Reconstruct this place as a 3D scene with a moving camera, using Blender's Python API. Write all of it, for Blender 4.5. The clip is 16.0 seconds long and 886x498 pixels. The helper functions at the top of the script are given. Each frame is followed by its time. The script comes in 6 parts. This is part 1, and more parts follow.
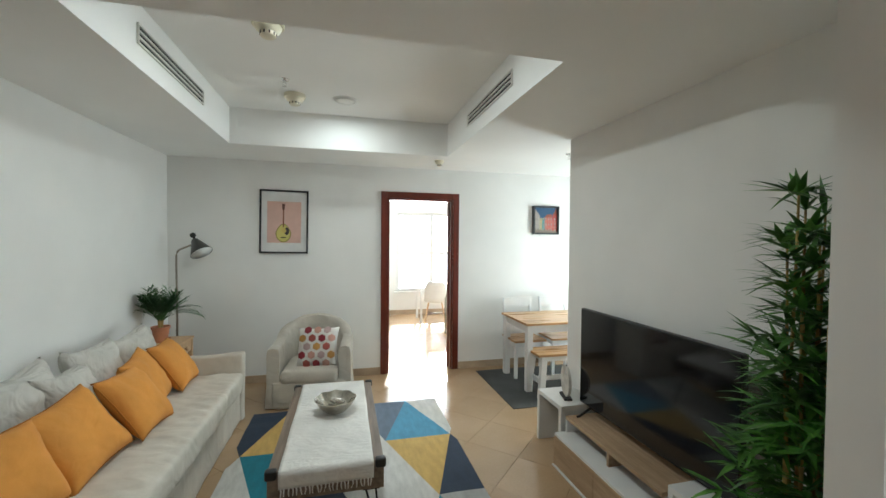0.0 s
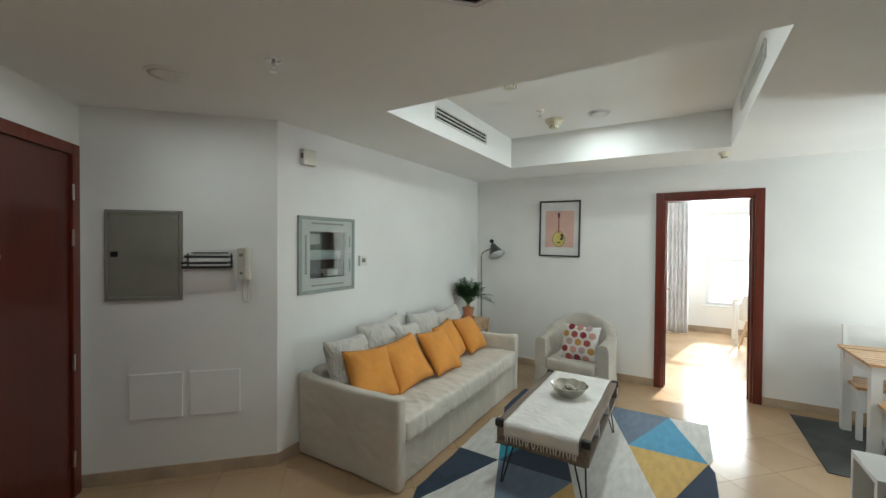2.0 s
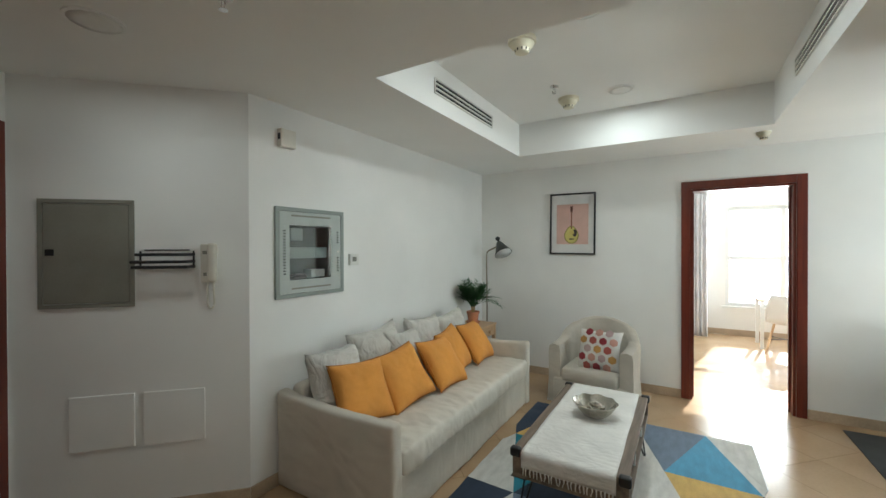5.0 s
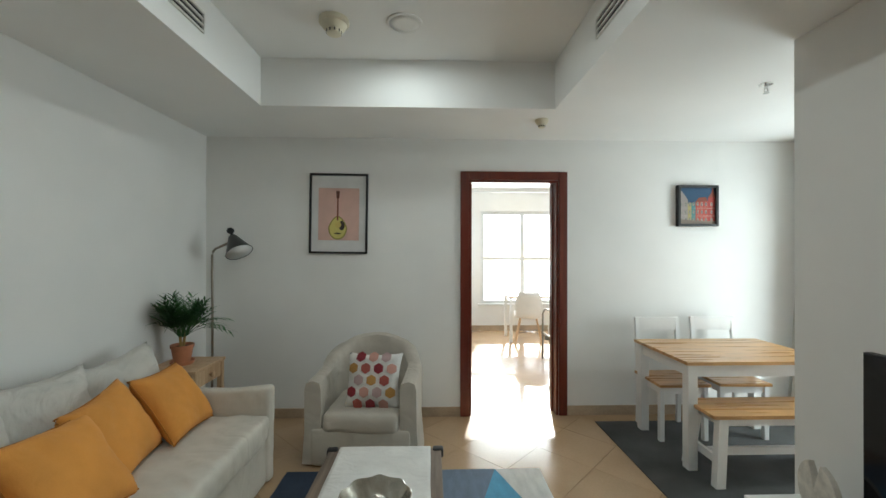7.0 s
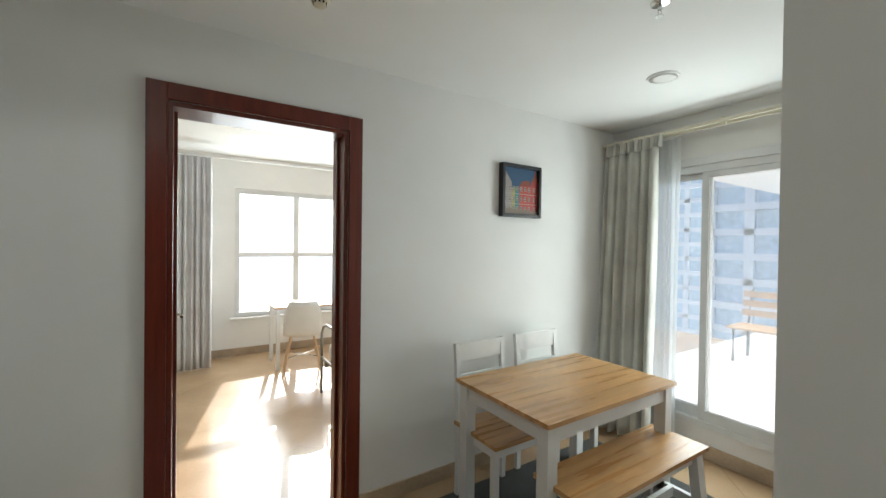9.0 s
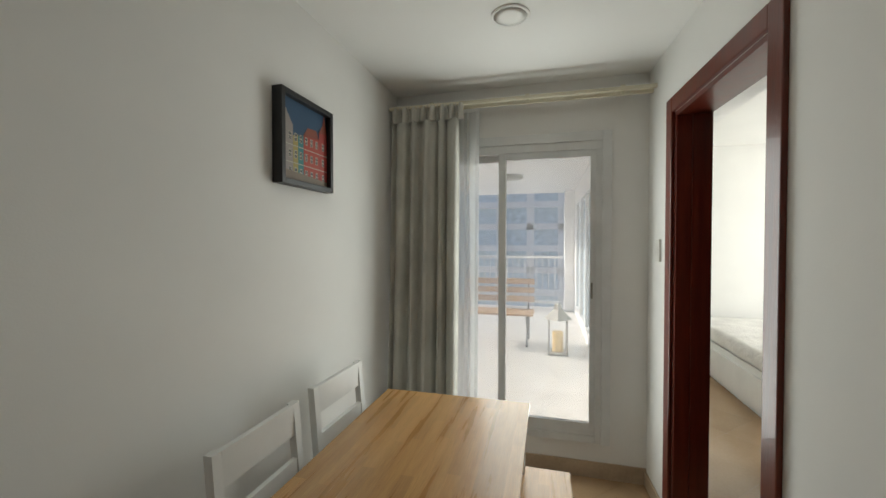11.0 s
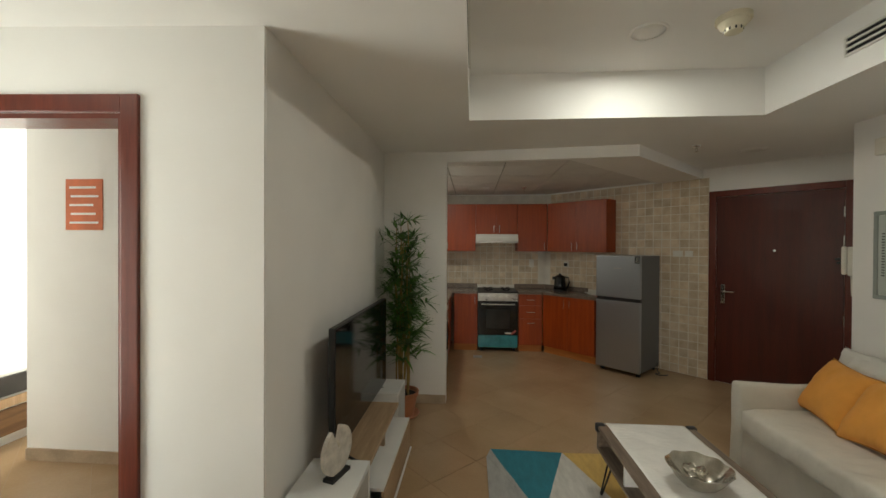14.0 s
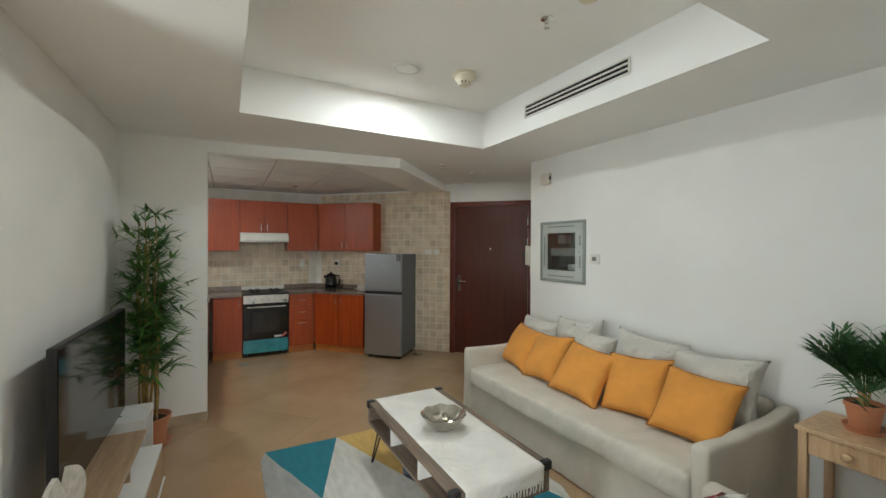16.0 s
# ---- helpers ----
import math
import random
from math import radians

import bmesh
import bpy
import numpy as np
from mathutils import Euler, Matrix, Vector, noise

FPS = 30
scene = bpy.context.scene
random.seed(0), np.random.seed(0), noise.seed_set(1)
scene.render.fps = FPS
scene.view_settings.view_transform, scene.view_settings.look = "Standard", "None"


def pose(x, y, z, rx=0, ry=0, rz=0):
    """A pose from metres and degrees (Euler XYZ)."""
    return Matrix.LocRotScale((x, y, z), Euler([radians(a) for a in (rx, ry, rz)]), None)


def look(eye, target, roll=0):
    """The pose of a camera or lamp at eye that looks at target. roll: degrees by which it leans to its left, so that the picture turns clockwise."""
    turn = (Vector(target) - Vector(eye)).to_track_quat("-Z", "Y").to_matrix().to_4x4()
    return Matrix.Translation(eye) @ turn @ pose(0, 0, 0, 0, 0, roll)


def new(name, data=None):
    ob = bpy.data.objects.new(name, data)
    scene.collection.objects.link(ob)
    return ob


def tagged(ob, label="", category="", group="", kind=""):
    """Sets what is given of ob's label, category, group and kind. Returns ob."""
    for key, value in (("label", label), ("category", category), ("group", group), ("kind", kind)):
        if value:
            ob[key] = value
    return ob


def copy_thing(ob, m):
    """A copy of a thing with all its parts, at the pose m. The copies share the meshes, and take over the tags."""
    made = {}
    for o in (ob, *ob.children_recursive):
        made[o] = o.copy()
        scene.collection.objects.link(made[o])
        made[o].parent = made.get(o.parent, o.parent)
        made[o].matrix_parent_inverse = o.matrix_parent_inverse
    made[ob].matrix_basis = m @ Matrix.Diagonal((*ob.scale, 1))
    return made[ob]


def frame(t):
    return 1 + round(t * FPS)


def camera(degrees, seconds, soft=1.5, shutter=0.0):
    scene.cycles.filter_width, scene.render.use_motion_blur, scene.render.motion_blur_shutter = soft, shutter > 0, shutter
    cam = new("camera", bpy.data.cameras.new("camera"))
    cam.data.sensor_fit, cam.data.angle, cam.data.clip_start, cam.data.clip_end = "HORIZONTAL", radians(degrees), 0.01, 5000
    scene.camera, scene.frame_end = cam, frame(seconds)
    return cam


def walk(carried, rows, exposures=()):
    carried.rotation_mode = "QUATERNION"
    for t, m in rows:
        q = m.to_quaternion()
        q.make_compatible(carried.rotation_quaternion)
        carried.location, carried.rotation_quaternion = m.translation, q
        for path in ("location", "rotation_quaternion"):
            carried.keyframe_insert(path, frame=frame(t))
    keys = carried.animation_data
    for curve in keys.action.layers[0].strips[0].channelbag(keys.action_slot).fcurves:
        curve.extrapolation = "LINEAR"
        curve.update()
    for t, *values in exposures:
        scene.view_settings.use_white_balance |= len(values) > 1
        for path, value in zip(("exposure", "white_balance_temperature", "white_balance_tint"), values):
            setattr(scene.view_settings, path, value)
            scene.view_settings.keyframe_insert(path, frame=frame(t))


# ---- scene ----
cam = camera(96.7, 16.0)
PATH = [
    (0, (0.043, -0.024, 1.603), (0.523, 1.918, 1.56), 0.5),
    (0.5, (0.227, -0.082, 1.578), (0.246, 1.918, 1.563), 0.4),
    (1, (0.421, -0.132, 1.578), (0.009, 1.824, 1.555), 0.3),
    (1.5, (0.549, -0.238, 1.576), (-0.212, 1.611, 1.559), 0.2),
    (2, (0.689, -0.343, 1.6), (-0.343, 1.37, 1.572), 0.4),
    (2.5, (0.805, -0.393, 1.62), (-0.455, 1.161, 1.58), 0.4),
    (3, (0.902, -0.416, 1.604), (-0.511, 0.999, 1.568), 0.4),
    (3.2, (0.925, -0.429, 1.59), (-0.525, 0.949, 1.562), 0.2),
    (5.3, (0.365, 0.171, 1.536), (-0.507, 1.971, 1.524), -0.1),
    (5.5, (0.311, 0.271, 1.532), (-0.435, 2.126, 1.52), 0.0),
    (6, (0.188, 0.566, 1.527), (-0.266, 2.513, 1.516), 0.1),
    (6.5, (0.147, 0.88, 1.513), (-0.052, 2.87, 1.508), 0.1),
    (7, (0.192, 1.19, 1.473), (0.251, 3.189, 1.481), 0.1),
    (7.5, (0.271, 1.549, 1.483), (0.596, 3.522, 1.481), 0.1),
    (8, (0.398, 1.905, 1.471), (0.933, 3.831, 1.476), 0.0),
    (8.5, (0.536, 2.26, 1.482), (1.292, 4.112, 1.468), 0.3),
    (8.7, (0.563, 2.407, 1.494), (1.454, 4.198, 1.474), 0.5),
    (10.8, (1.077, 3.563, 1.459), (2.949, 4.265, 1.437), 0.1),
    (11, (1.111, 3.682, 1.47), (3.045, 4.193, 1.431), 0.0),
    (11.5, (1.2, 3.864, 1.482), (3.2, 3.883, 1.433), 0.3),
    (12, (1.193, 4.047, 1.496), (3.109, 3.474, 1.46), 0.2),
    (12.5, (1.128, 4.245, 1.5), (2.744, 3.067, 1.478), 0.2),
    (13, (1.042, 4.386, 1.529), (2.269, 2.807, 1.502), 0.2),
    (13.5, (0.987, 4.508, 1.525), (1.69, 2.636, 1.515), 0.4),
    (14, (1.032, 4.597, 1.55), (1.18, 2.603, 1.535), 0.3),
    (14.5, (1.043, 4.691, 1.545), (0.779, 2.708, 1.534), 0.5),
    (15, (1.089, 4.744, 1.562), (0.492, 2.835, 1.541), 0.5),
    (15.5, (1.123, 4.781, 1.559), (0.294, 2.961, 1.544), 0.4),
    (16, (1.128, 4.782, 1.541), (0.169, 3.027, 1.532), 0.3),
]
walk(cam, [(t, look(e, g, r)) for t, e, g, r in PATH], exposures=[(0.0, 1.72, 6100, 4), (2.0, 1.72, 6100, 4), (3.2, 1.92, 6150, 4), (5.5, 1.52, 6150, 4), (7.5, 1.15, 6150, 4), (8.7, 0.92, 6250, 5), (11.0, 0.0, 6900, 9), (12.5, 0.12, 6750, 9), (13.0, 0.4, 7050, 9), (13.5, 0.78, 7500, 9), (14.5, 1.25, 7150, 9), (15.0, 1.47, 6950, 9), (16.0, 1.77, 6400, 7)])

# ---- light ----
world = bpy.data.worlds.new("sky")
scene.world = world
world.use_nodes = True
wn = world.node_tree
wn.nodes.clear()
w_out = wn.nodes.new("ShaderNodeOutputWorld")
w_bg = wn.nodes.new("ShaderNodeBackground")
w_sky = wn.nodes.new("ShaderNodeTexSky")
w_sky.sky_type = "NISHITA"
w_sky.sun_disc = False
w_sky.air_density, w_sky.dust_density, w_sky.ozone_density = 0.8, 1.5, 4.0
SUN_ELEV, SUN_AZ = 26.3, 13.0
w_sky.sun_elevation, w_sky.sun_rotation = radians(SUN_ELEV), radians(SUN_AZ)
w_bg.inputs["Strength"].default_value = 0.15
wn.links.new(w_sky.outputs[0], w_bg.inputs["Color"])
wn.links.new(w_bg.outputs[0], w_out.inputs["Surface"])


def sun_lamp():
    data = bpy.data.lights.new("sun", "SUN")
    data.energy, data.angle, data.color = 4.0, radians(0.6), (1.0, 0.95, 0.88)
    ob = new("sun", data)
    a, e = radians(SUN_AZ), radians(SUN_ELEV)
    way = Vector((math.sin(a) * math.cos(e), math.cos(a) * math.cos(e), math.sin(e)))
    ob.matrix_world = look(way * 30, (0, 0, 0))


def area_lamp(name, eye, target, w, h, watts, color):
    data = bpy.data.lights.new(name, "AREA")
    data.shape, data.size, data.size_y, data.energy, data.color = "RECTANGLE", w, h, watts, color
    ob = new(name, data)
    ob.matrix_world = look(eye, target)
    return ob


sun_lamp()
# area lamps for daylight at two windows, and fill at an unseen third opening
area_lamp("window_light_bedroom", (1.75, 8.34, 1.55), (1.40, 4.0, 1.65), 2.3, 1.5, 27, (0.925, 0.98, 0.98))
area_lamp("window_light_balcony", (3.662, 3.76, 1.2), (1.0, 3.76, 1.2), 0.66, 1.7, 13.5, (0.89, 0.98, 0.99))
area_lamp("fill_light_bedroom_two", (5.4, -0.5, 1.6), (4.9, 2.9, 0.9), 1.6, 1.4, 60, (0.92, 0.97, 0.98))

# added fill under the round ceiling lights, which are off; the last is unseen
for lx, ly, lz, lw in ((0.02, 2.22, 2.775, 4.6), (0.035, 3.49, 2.775, 1.8), (-1.60, 0.68, 2.445, 0.9), (2.89, 3.845, 2.445, 0.5), (1.62, -0.30, 2.365, 4.0)):
    lamp_data = bpy.data.lights.new("ceiling_fill", "AREA")
    lamp_data.shape, lamp_data.size, lamp_data.energy, lamp_data.color = "DISK", 0.17, lw, (0.93, 0.98, 0.96)
    new("ceiling_fill", lamp_data).matrix_world = pose(lx, ly, lz)


# ---- materials ----
def rgb(c):
    return (c[0], c[1], c[2], 1.0)


def material(name, color, rough=0.6, metal=0.0, vary=0.10, scale=6.0, bump=0.05, fine=120.0, spread=0.0, coat=0.0, stretch=(1, 1, 1), second=None, sheen=0.0, world_space=False):
    """Two scales of noise on the colour, fine relief, and a random shade per piece (spread)."""
    m = bpy.data.materials.new(name)
    m.use_nodes = True
    t = m.node_tree
    b = t.nodes["Principled BSDF"]
    b.inputs["Metallic"].default_value = metal
    b.inputs["Coat Weight"].default_value = coat
    b.inputs["Sheen Weight"].default_value = sheen
    co = t.nodes.new("ShaderNodeTexCoord")
    mp = t.nodes.new("ShaderNodeMapping")
    mp.inputs["Scale"].default_value = stretch
    t.links.new(t.nodes.new("ShaderNodeNewGeometry").outputs["Position"] if world_space else co.outputs["Object"], mp.inputs["Vector"])
    big, small = t.nodes.new("ShaderNodeTexNoise"), t.nodes.new("ShaderNodeTexNoise")
    for n, s, d in ((big, scale, 4.0), (small, fine, 3.0)):
        n.inputs["Scale"].default_value, n.inputs["Detail"].default_value = s, d
        t.links.new(mp.outputs[0], n.inputs["Vector"])
    mix = t.nodes.new("ShaderNodeMix")
    mix.data_type = "RGBA"
    dark = second or [v * (1 - 2.2 * vary) for v in color]
    light = color if second else [min(1, v * (1 + vary)) for v in color]
    mix.inputs[6].default_value, mix.inputs[7].default_value = rgb(dark), rgb(light)
    ramp = t.nodes.new("ShaderNodeMapRange")
    ramp.inputs["From Min"].default_value, ramp.inputs["From Max"].default_value = 0.32, 0.66
    t.links.new(big.outputs["Fac"], ramp.inputs["Value"])
    t.links.new(ramp.outputs[0], mix.inputs[0])
    out = mix.outputs[2]
    grain = t.nodes.new("ShaderNodeMix")
    grain.data_type, grain.blend_type = "RGBA", "OVERLAY"
    grain.inputs[0].default_value = min(0.5, vary * 1.6)
    t.links.new(out, grain.inputs[6])
    t.links.new(small.outputs["Fac"], grain.inputs[7])
    out = grain.outputs[2]
    if spread:
        info = t.nodes.new("ShaderNodeObjectInfo")
        geo = t.nodes.new("ShaderNodeNewGeometry")
        add = t.nodes.new("ShaderNodeMath")
        add.operation = "ADD"
        t.links.new(info.outputs["Random"], add.inputs[0])
        t.links.new(geo.outputs["Random Per Island"], add.inputs[1])
        fr = t.nodes.new("ShaderNodeMath")
        fr.operation = "FRACT"
        t.links.new(add.outputs[0], fr.inputs[0])
        rg = t.nodes.new("ShaderNodeMapRange")
        rg.inputs["To Min"].default_value, rg.inputs["To Max"].default_value = 1 - spread, 1 + spread
        t.links.new(fr.outputs[0], rg.inputs["Value"])
        hsv = t.nodes.new("ShaderNodeHueSaturation")
        t.links.new(rg.outputs[0], hsv.inputs["Value"])
        t.links.new(out, hsv.inputs["Color"])
        out = hsv.outputs[0]
    t.links.new(out, b.inputs["Base Color"])
    rr = t.nodes.new("ShaderNodeMapRange")
    rr.inputs["To Min"].default_value, rr.inputs["To Max"].default_value = max(0.02, rough - 0.08), min(1, rough + 0.08)
    t.links.new(big.outputs["Fac"], rr.inputs["Value"])
    t.links.new(rr.outputs[0], b.inputs["Roughness"])
    if bump:
        bp = t.nodes.new("ShaderNodeBump")
        bp.inputs["Strength"].default_value, bp.inputs["Distance"].default_value = bump, 0.004
        t.links.new(small.outputs["Fac"], bp.inputs["Height"])
        t.links.new(bp.outputs[0], b.inputs["Normal"])
    return m


def wood(name, dark, light, along="x", rough=0.45, scale=1.0, coat=0.0, spread=0.0):
    st = {"x": (0.9, 14, 14), "y": (14, 0.9, 14), "z": (14, 14, 0.9)}[along]
    st = [v * scale for v in st]
    return material(name, light, rough=rough, vary=0.18, scale=2.4, bump=0.10, fine=22.0, stretch=st, second=dark, coat=coat, spread=spread)


def fabric(name, color, rough=0.95, vary=0.10, bump=0.35, fine=260.0, scale=5.0, creases=0.0, crease_scale=6.0):
    """Woven cloth; creases adds long soft folds in relief."""
    m = material(name, color, rough=rough, vary=vary, scale=scale, bump=bump, fine=fine, sheen=0.04)
    if creases:
        t = m.node_tree
        b = t.nodes["Principled BSDF"]
        weave = b.inputs["Normal"].links[0].from_node
        co = t.nodes.new("ShaderNodeTexCoord")
        nz = t.nodes.new("ShaderNodeTexNoise")
        nz.inputs["Scale"].default_value, nz.inputs["Detail"].default_value = crease_scale, 1.5
        nz.inputs["Distortion"].default_value = 2.2
        fold = t.nodes.new("ShaderNodeBump")
        fold.inputs["Strength"].default_value, fold.inputs["Distance"].default_value = creases, 0.06
        mp = t.nodes.new("ShaderNodeMapping")
        mp.inputs["Scale"].default_value = (1.0, 2.0, 1.2)
        mp.inputs["Rotation"].default_value = (0.0, 0.0, 0.5)
        t.links.new(co.outputs["Object"], mp.inputs["Vector"])
        t.links.new(mp.outputs[0], nz.inputs["Vector"])
        t.links.new(nz.outputs["Fac"], fold.inputs["Height"])
        t.links.new(weave.outputs[0], fold.inputs["Normal"])
        t.links.new(fold.outputs[0], b.inputs["Normal"])
    return m


def glass(name, tint=(1, 1, 1), rough=0.0):
    m = bpy.data.materials.new(name)
    m.use_nodes = True
    b = m.node_tree.nodes["Principled BSDF"]
    b.inputs["Base Color"].default_value = rgb(tint)
    b.inputs["Transmission Weight"].default_value = 1.0
    b.inputs["Roughness"].default_value = rough
    b.inputs["IOR"].default_value = 1.1
    return m


def hazy_glass(name, haze):
    """Clear glass with a pale translucent veil that imitates glare and haze over the view."""
    m = glass(name)
    t = m.node_tree
    b, out = t.nodes["Principled BSDF"], t.nodes["Material Output"]
    tl = t.nodes.new("ShaderNodeBsdfTranslucent")
    tl.inputs[0].default_value = (0.92, 0.96, 0.98, 1)
    nz = t.nodes.new("ShaderNodeTexNoise")
    nz.inputs["Scale"].default_value, nz.inputs["Detail"].default_value = 3.0, 5.0
    rg = t.nodes.new("ShaderNodeMapRange")
    rg.inputs["To Min"].default_value, rg.inputs["To Max"].default_value = haze * 0.8, haze * 1.2
    mix = t.nodes.new("ShaderNodeMixShader")
    t.links.new(nz.outputs["Fac"], rg.inputs["Value"])
    t.links.new(rg.outputs[0], mix.inputs[0])
    t.links.new(b.outputs[0], mix.inputs[1])
    t.links.new(tl.outputs[0], mix.inputs[2])
    t.links.new(mix.outputs[0], out.inputs["Surface"])
    return m


M_WALL = material("wall_paint", (0.84, 0.83, 0.80), rough=0.85, vary=0.02, scale=1.6, bump=0.06, fine=180)
M_CEIL = material("ceiling_paint", (0.87, 0.865, 0.84), rough=0.9, vary=0.015, scale=1.2, bump=0.03, fine=160)
M_TILE_CEIL = material("ceiling_board", (0.74, 0.73, 0.70), rough=0.9, vary=0.03, scale=3, bump=0.12, fine=240, spread=0.03)
M_GROUT = material("grout", (0.36, 0.25, 0.155), rough=0.9, vary=0.06, bump=0.1)
M_FLOOR = material("floor_tile", (0.48, 0.33, 0.197), rough=0.20, vary=0.06, scale=1.7, bump=0.010, fine=60, spread=0.045, second=(0.40, 0.265, 0.15), world_space=True)
M_FLOOR.node_tree.nodes["Principled BSDF"].inputs["Specular IOR Level"].default_value = 0.6
M_SKIRT = material("skirting_tile", (0.47, 0.36, 0.25), rough=0.35, vary=0.10, scale=4, bump=0.02, fine=60)
M_WALLTILE = material("wall_tile", (0.70, 0.59, 0.45), rough=0.35, vary=0.12, scale=9, bump=0.10, fine=50, spread=0.12, second=(0.55, 0.43, 0.295), world_space=True)
M_WALLGROUT = material("wall_grout", (0.76, 0.73, 0.66), rough=0.9, vary=0.05, bump=0.15)
M_MAHOG = wood("mahogany", (0.098, 0.013, 0.006), (0.145, 0.022, 0.009), "z", rough=0.34, coat=0.2)
# Copy of M_MAHOG with the entrance leaf's shade put into the colour.
M_MAHOGSHADED = wood("shaded_mahogany", (0.066, 0.008, 0.004), (0.090, 0.012, 0.006), "z", rough=0.34, scale=0.6, coat=0.2)
M_CHERRY = wood("cherry_laminate", (0.29, 0.040, 0.006), (0.39, 0.062, 0.009), "z", rough=0.35, scale=0.7)
M_KICK = wood("kick_board", (0.42, 0.14, 0.03), (0.55, 0.20, 0.05), "x", rough=0.45)
M_ALU = material("white_aluminium", (0.76, 0.77, 0.76), rough=0.35, metal=0.0, vary=0.03, bump=0.02)
M_CHROME = material("chrome", (0.75, 0.75, 0.74), rough=0.16, metal=1.0, vary=0.03, bump=0.0)
M_STEELPALE = material("pale_steel", (0.62, 0.61, 0.58), rough=0.4, metal=0.4, vary=0.04, bump=0.0)
M_IVORY = material("ivory_plastic", (0.70, 0.665, 0.58), rough=0.45, vary=0.04, bump=0.02)
M_BLACK = material("black_metal", (0.015, 0.015, 0.016), rough=0.45, vary=0.1, bump=0.03)
M_WHITEP = material("white_plastic", (0.74, 0.73, 0.68), rough=0.4, vary=0.03, bump=0.02)
M_CREAM = material("cream_plastic", (0.70, 0.65, 0.50), rough=0.45, vary=0.05, bump=0.02)
M_GREYMET = material("grey_metal", (0.26, 0.25, 0.21), rough=0.5, vary=0.04, bump=0.02)
M_GREENMET = material("grey_green_metal", (0.29, 0.325, 0.30), rough=0.45, vary=0.04, bump=0.02)
M_GLASS = hazy_glass("hazy_window_glass", 0.24)
M_BALGLASS = hazy_glass("hazy_balcony_glass", 0.20)
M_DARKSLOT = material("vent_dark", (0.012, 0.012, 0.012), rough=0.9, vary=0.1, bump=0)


# ---- mesh helpers ----
def box(bm, x0, y0, z0, x1, y1, z1, bevel=0.0, seg=2):
    geo = bmesh.ops.create_cube(bm, size=1.0)
    vs = geo["verts"]
    for v in vs:
        v.co = Vector(((x0 + x1) / 2 + v.co.x * (x1 - x0), (y0 + y1) / 2 + v.co.y * (y1 - y0), (z0 + z1) / 2 + v.co.z * (z1 - z0)))
    if bevel:
        es = {e for v in vs for e in v.link_edges}
        bmesh.ops.bevel(bm, geom=list(es), offset=bevel, segments=seg, affect="EDGES", profile=0.6)
    return bm


def prism(bm, poly, z0, z1):
    lo = [bm.verts.new((x, y, z0)) for x, y in poly]
    hi = [bm.verts.new((x, y, z1)) for x, y in poly]
    bm.faces.new(lo[::-1])
    bm.faces.new(hi)
    n = len(poly)
    for i in range(n):
        j = (i + 1) % n
        bm.faces.new((lo[i], lo[j], hi[j], hi[i]))
    return bm


def tube(bm, pts, r, n=10, r_end=None, caps=True):
    """A round bar along a line of points, tapering to r_end."""
    pts = [Vector(p) for p in pts]
    rings = []
    for i, p in enumerate(pts):
        d = (pts[min(i + 1, len(pts) - 1)] - pts[max(i - 1, 0)]).normalized()
        a = d.cross(Vector((0, 0, 1)) if abs(d.z) < 0.95 else Vector((1, 0, 0))).normalized()
        b = d.cross(a)
        k = r if r_end is None else r + (r_end - r) * i / (len(pts) - 1)
        rings.append([bm.verts.new(p + (a * math.cos(u) + b * math.sin(u)) * k) for u in (2 * math.pi * j / n for j in range(n))])
    for q, s in zip(rings, rings[1:]):
        for j in range(n):
            bm.faces.new((q[j], q[(j + 1) % n], s[(j + 1) % n], s[j]))
    if caps:
        bm.faces.new(rings[0][::-1])
        bm.faces.new(rings[-1])
    return bm


def lathe(bm, profile, n=32, at=(0, 0, 0), wobble=None):
    """Turns (radius, height) pairs round the z axis."""
    rings = []
    for k, (r, z) in enumerate(profile):
        ring = []
        for j in range(n):
            u = 2 * math.pi * j / n
            f = wobble(u, k) if wobble else (1.0, 0.0)
            ring.append(bm.verts.new((at[0] + r * f[0] * math.cos(u), at[1] + r * f[0] * math.sin(u), at[2] + z + f[1])))
        rings.append(ring)
    for q, s in zip(rings, rings[1:]):
        for j in range(n):
            bm.faces.new((q[j], q[(j + 1) % n], s[(j + 1) % n], s[j]))
    if profile[0][0] > 0:
        bm.faces.new(rings[0][::-1])
    if profile[-1][0] > 0:
        bm.faces.new(rings[-1])
    return bm


def link(name, bm, mat, smooth=False, auto=None):
    me = bpy.data.meshes.new(name)
    bmesh.ops.recalc_face_normals(bm, faces=bm.faces)
    bm.to_mesh(me)
    bm.free()
    for m in mat if isinstance(mat, (list, tuple)) else [mat]:
        me.materials.append(m)
    if smooth:
        for p in me.polygons:
            p.use_smooth = True
    ob = new(name, me)
    if smooth and auto:
        mod = ob.modifiers.new("normals", "EDGE_SPLIT")
        mod.split_angle = radians(auto)
    return ob


def part(name, bm, mat, parent, label="", smooth=False, auto=None):
    ob = link(name, bm, mat, smooth, auto)
    ob.parent = parent
    if label:
        tagged(ob, label)
    return ob


def thing(name, m, label, category, group="", kind=""):
    ob = new(name)
    ob.empty_display_size = 0.1
    ob.matrix_world = m
    return tagged(ob, label, category, group, kind)


def setting(name, bm, mat, label, category):
    return tagged(link(name, bm, mat), label, category, kind="structure")


B = bmesh.new


# ---- setting: walls ----
H = 2.95
SOFFIT, COFFER = 2.47, 2.80
D = math.sqrt(0.5)


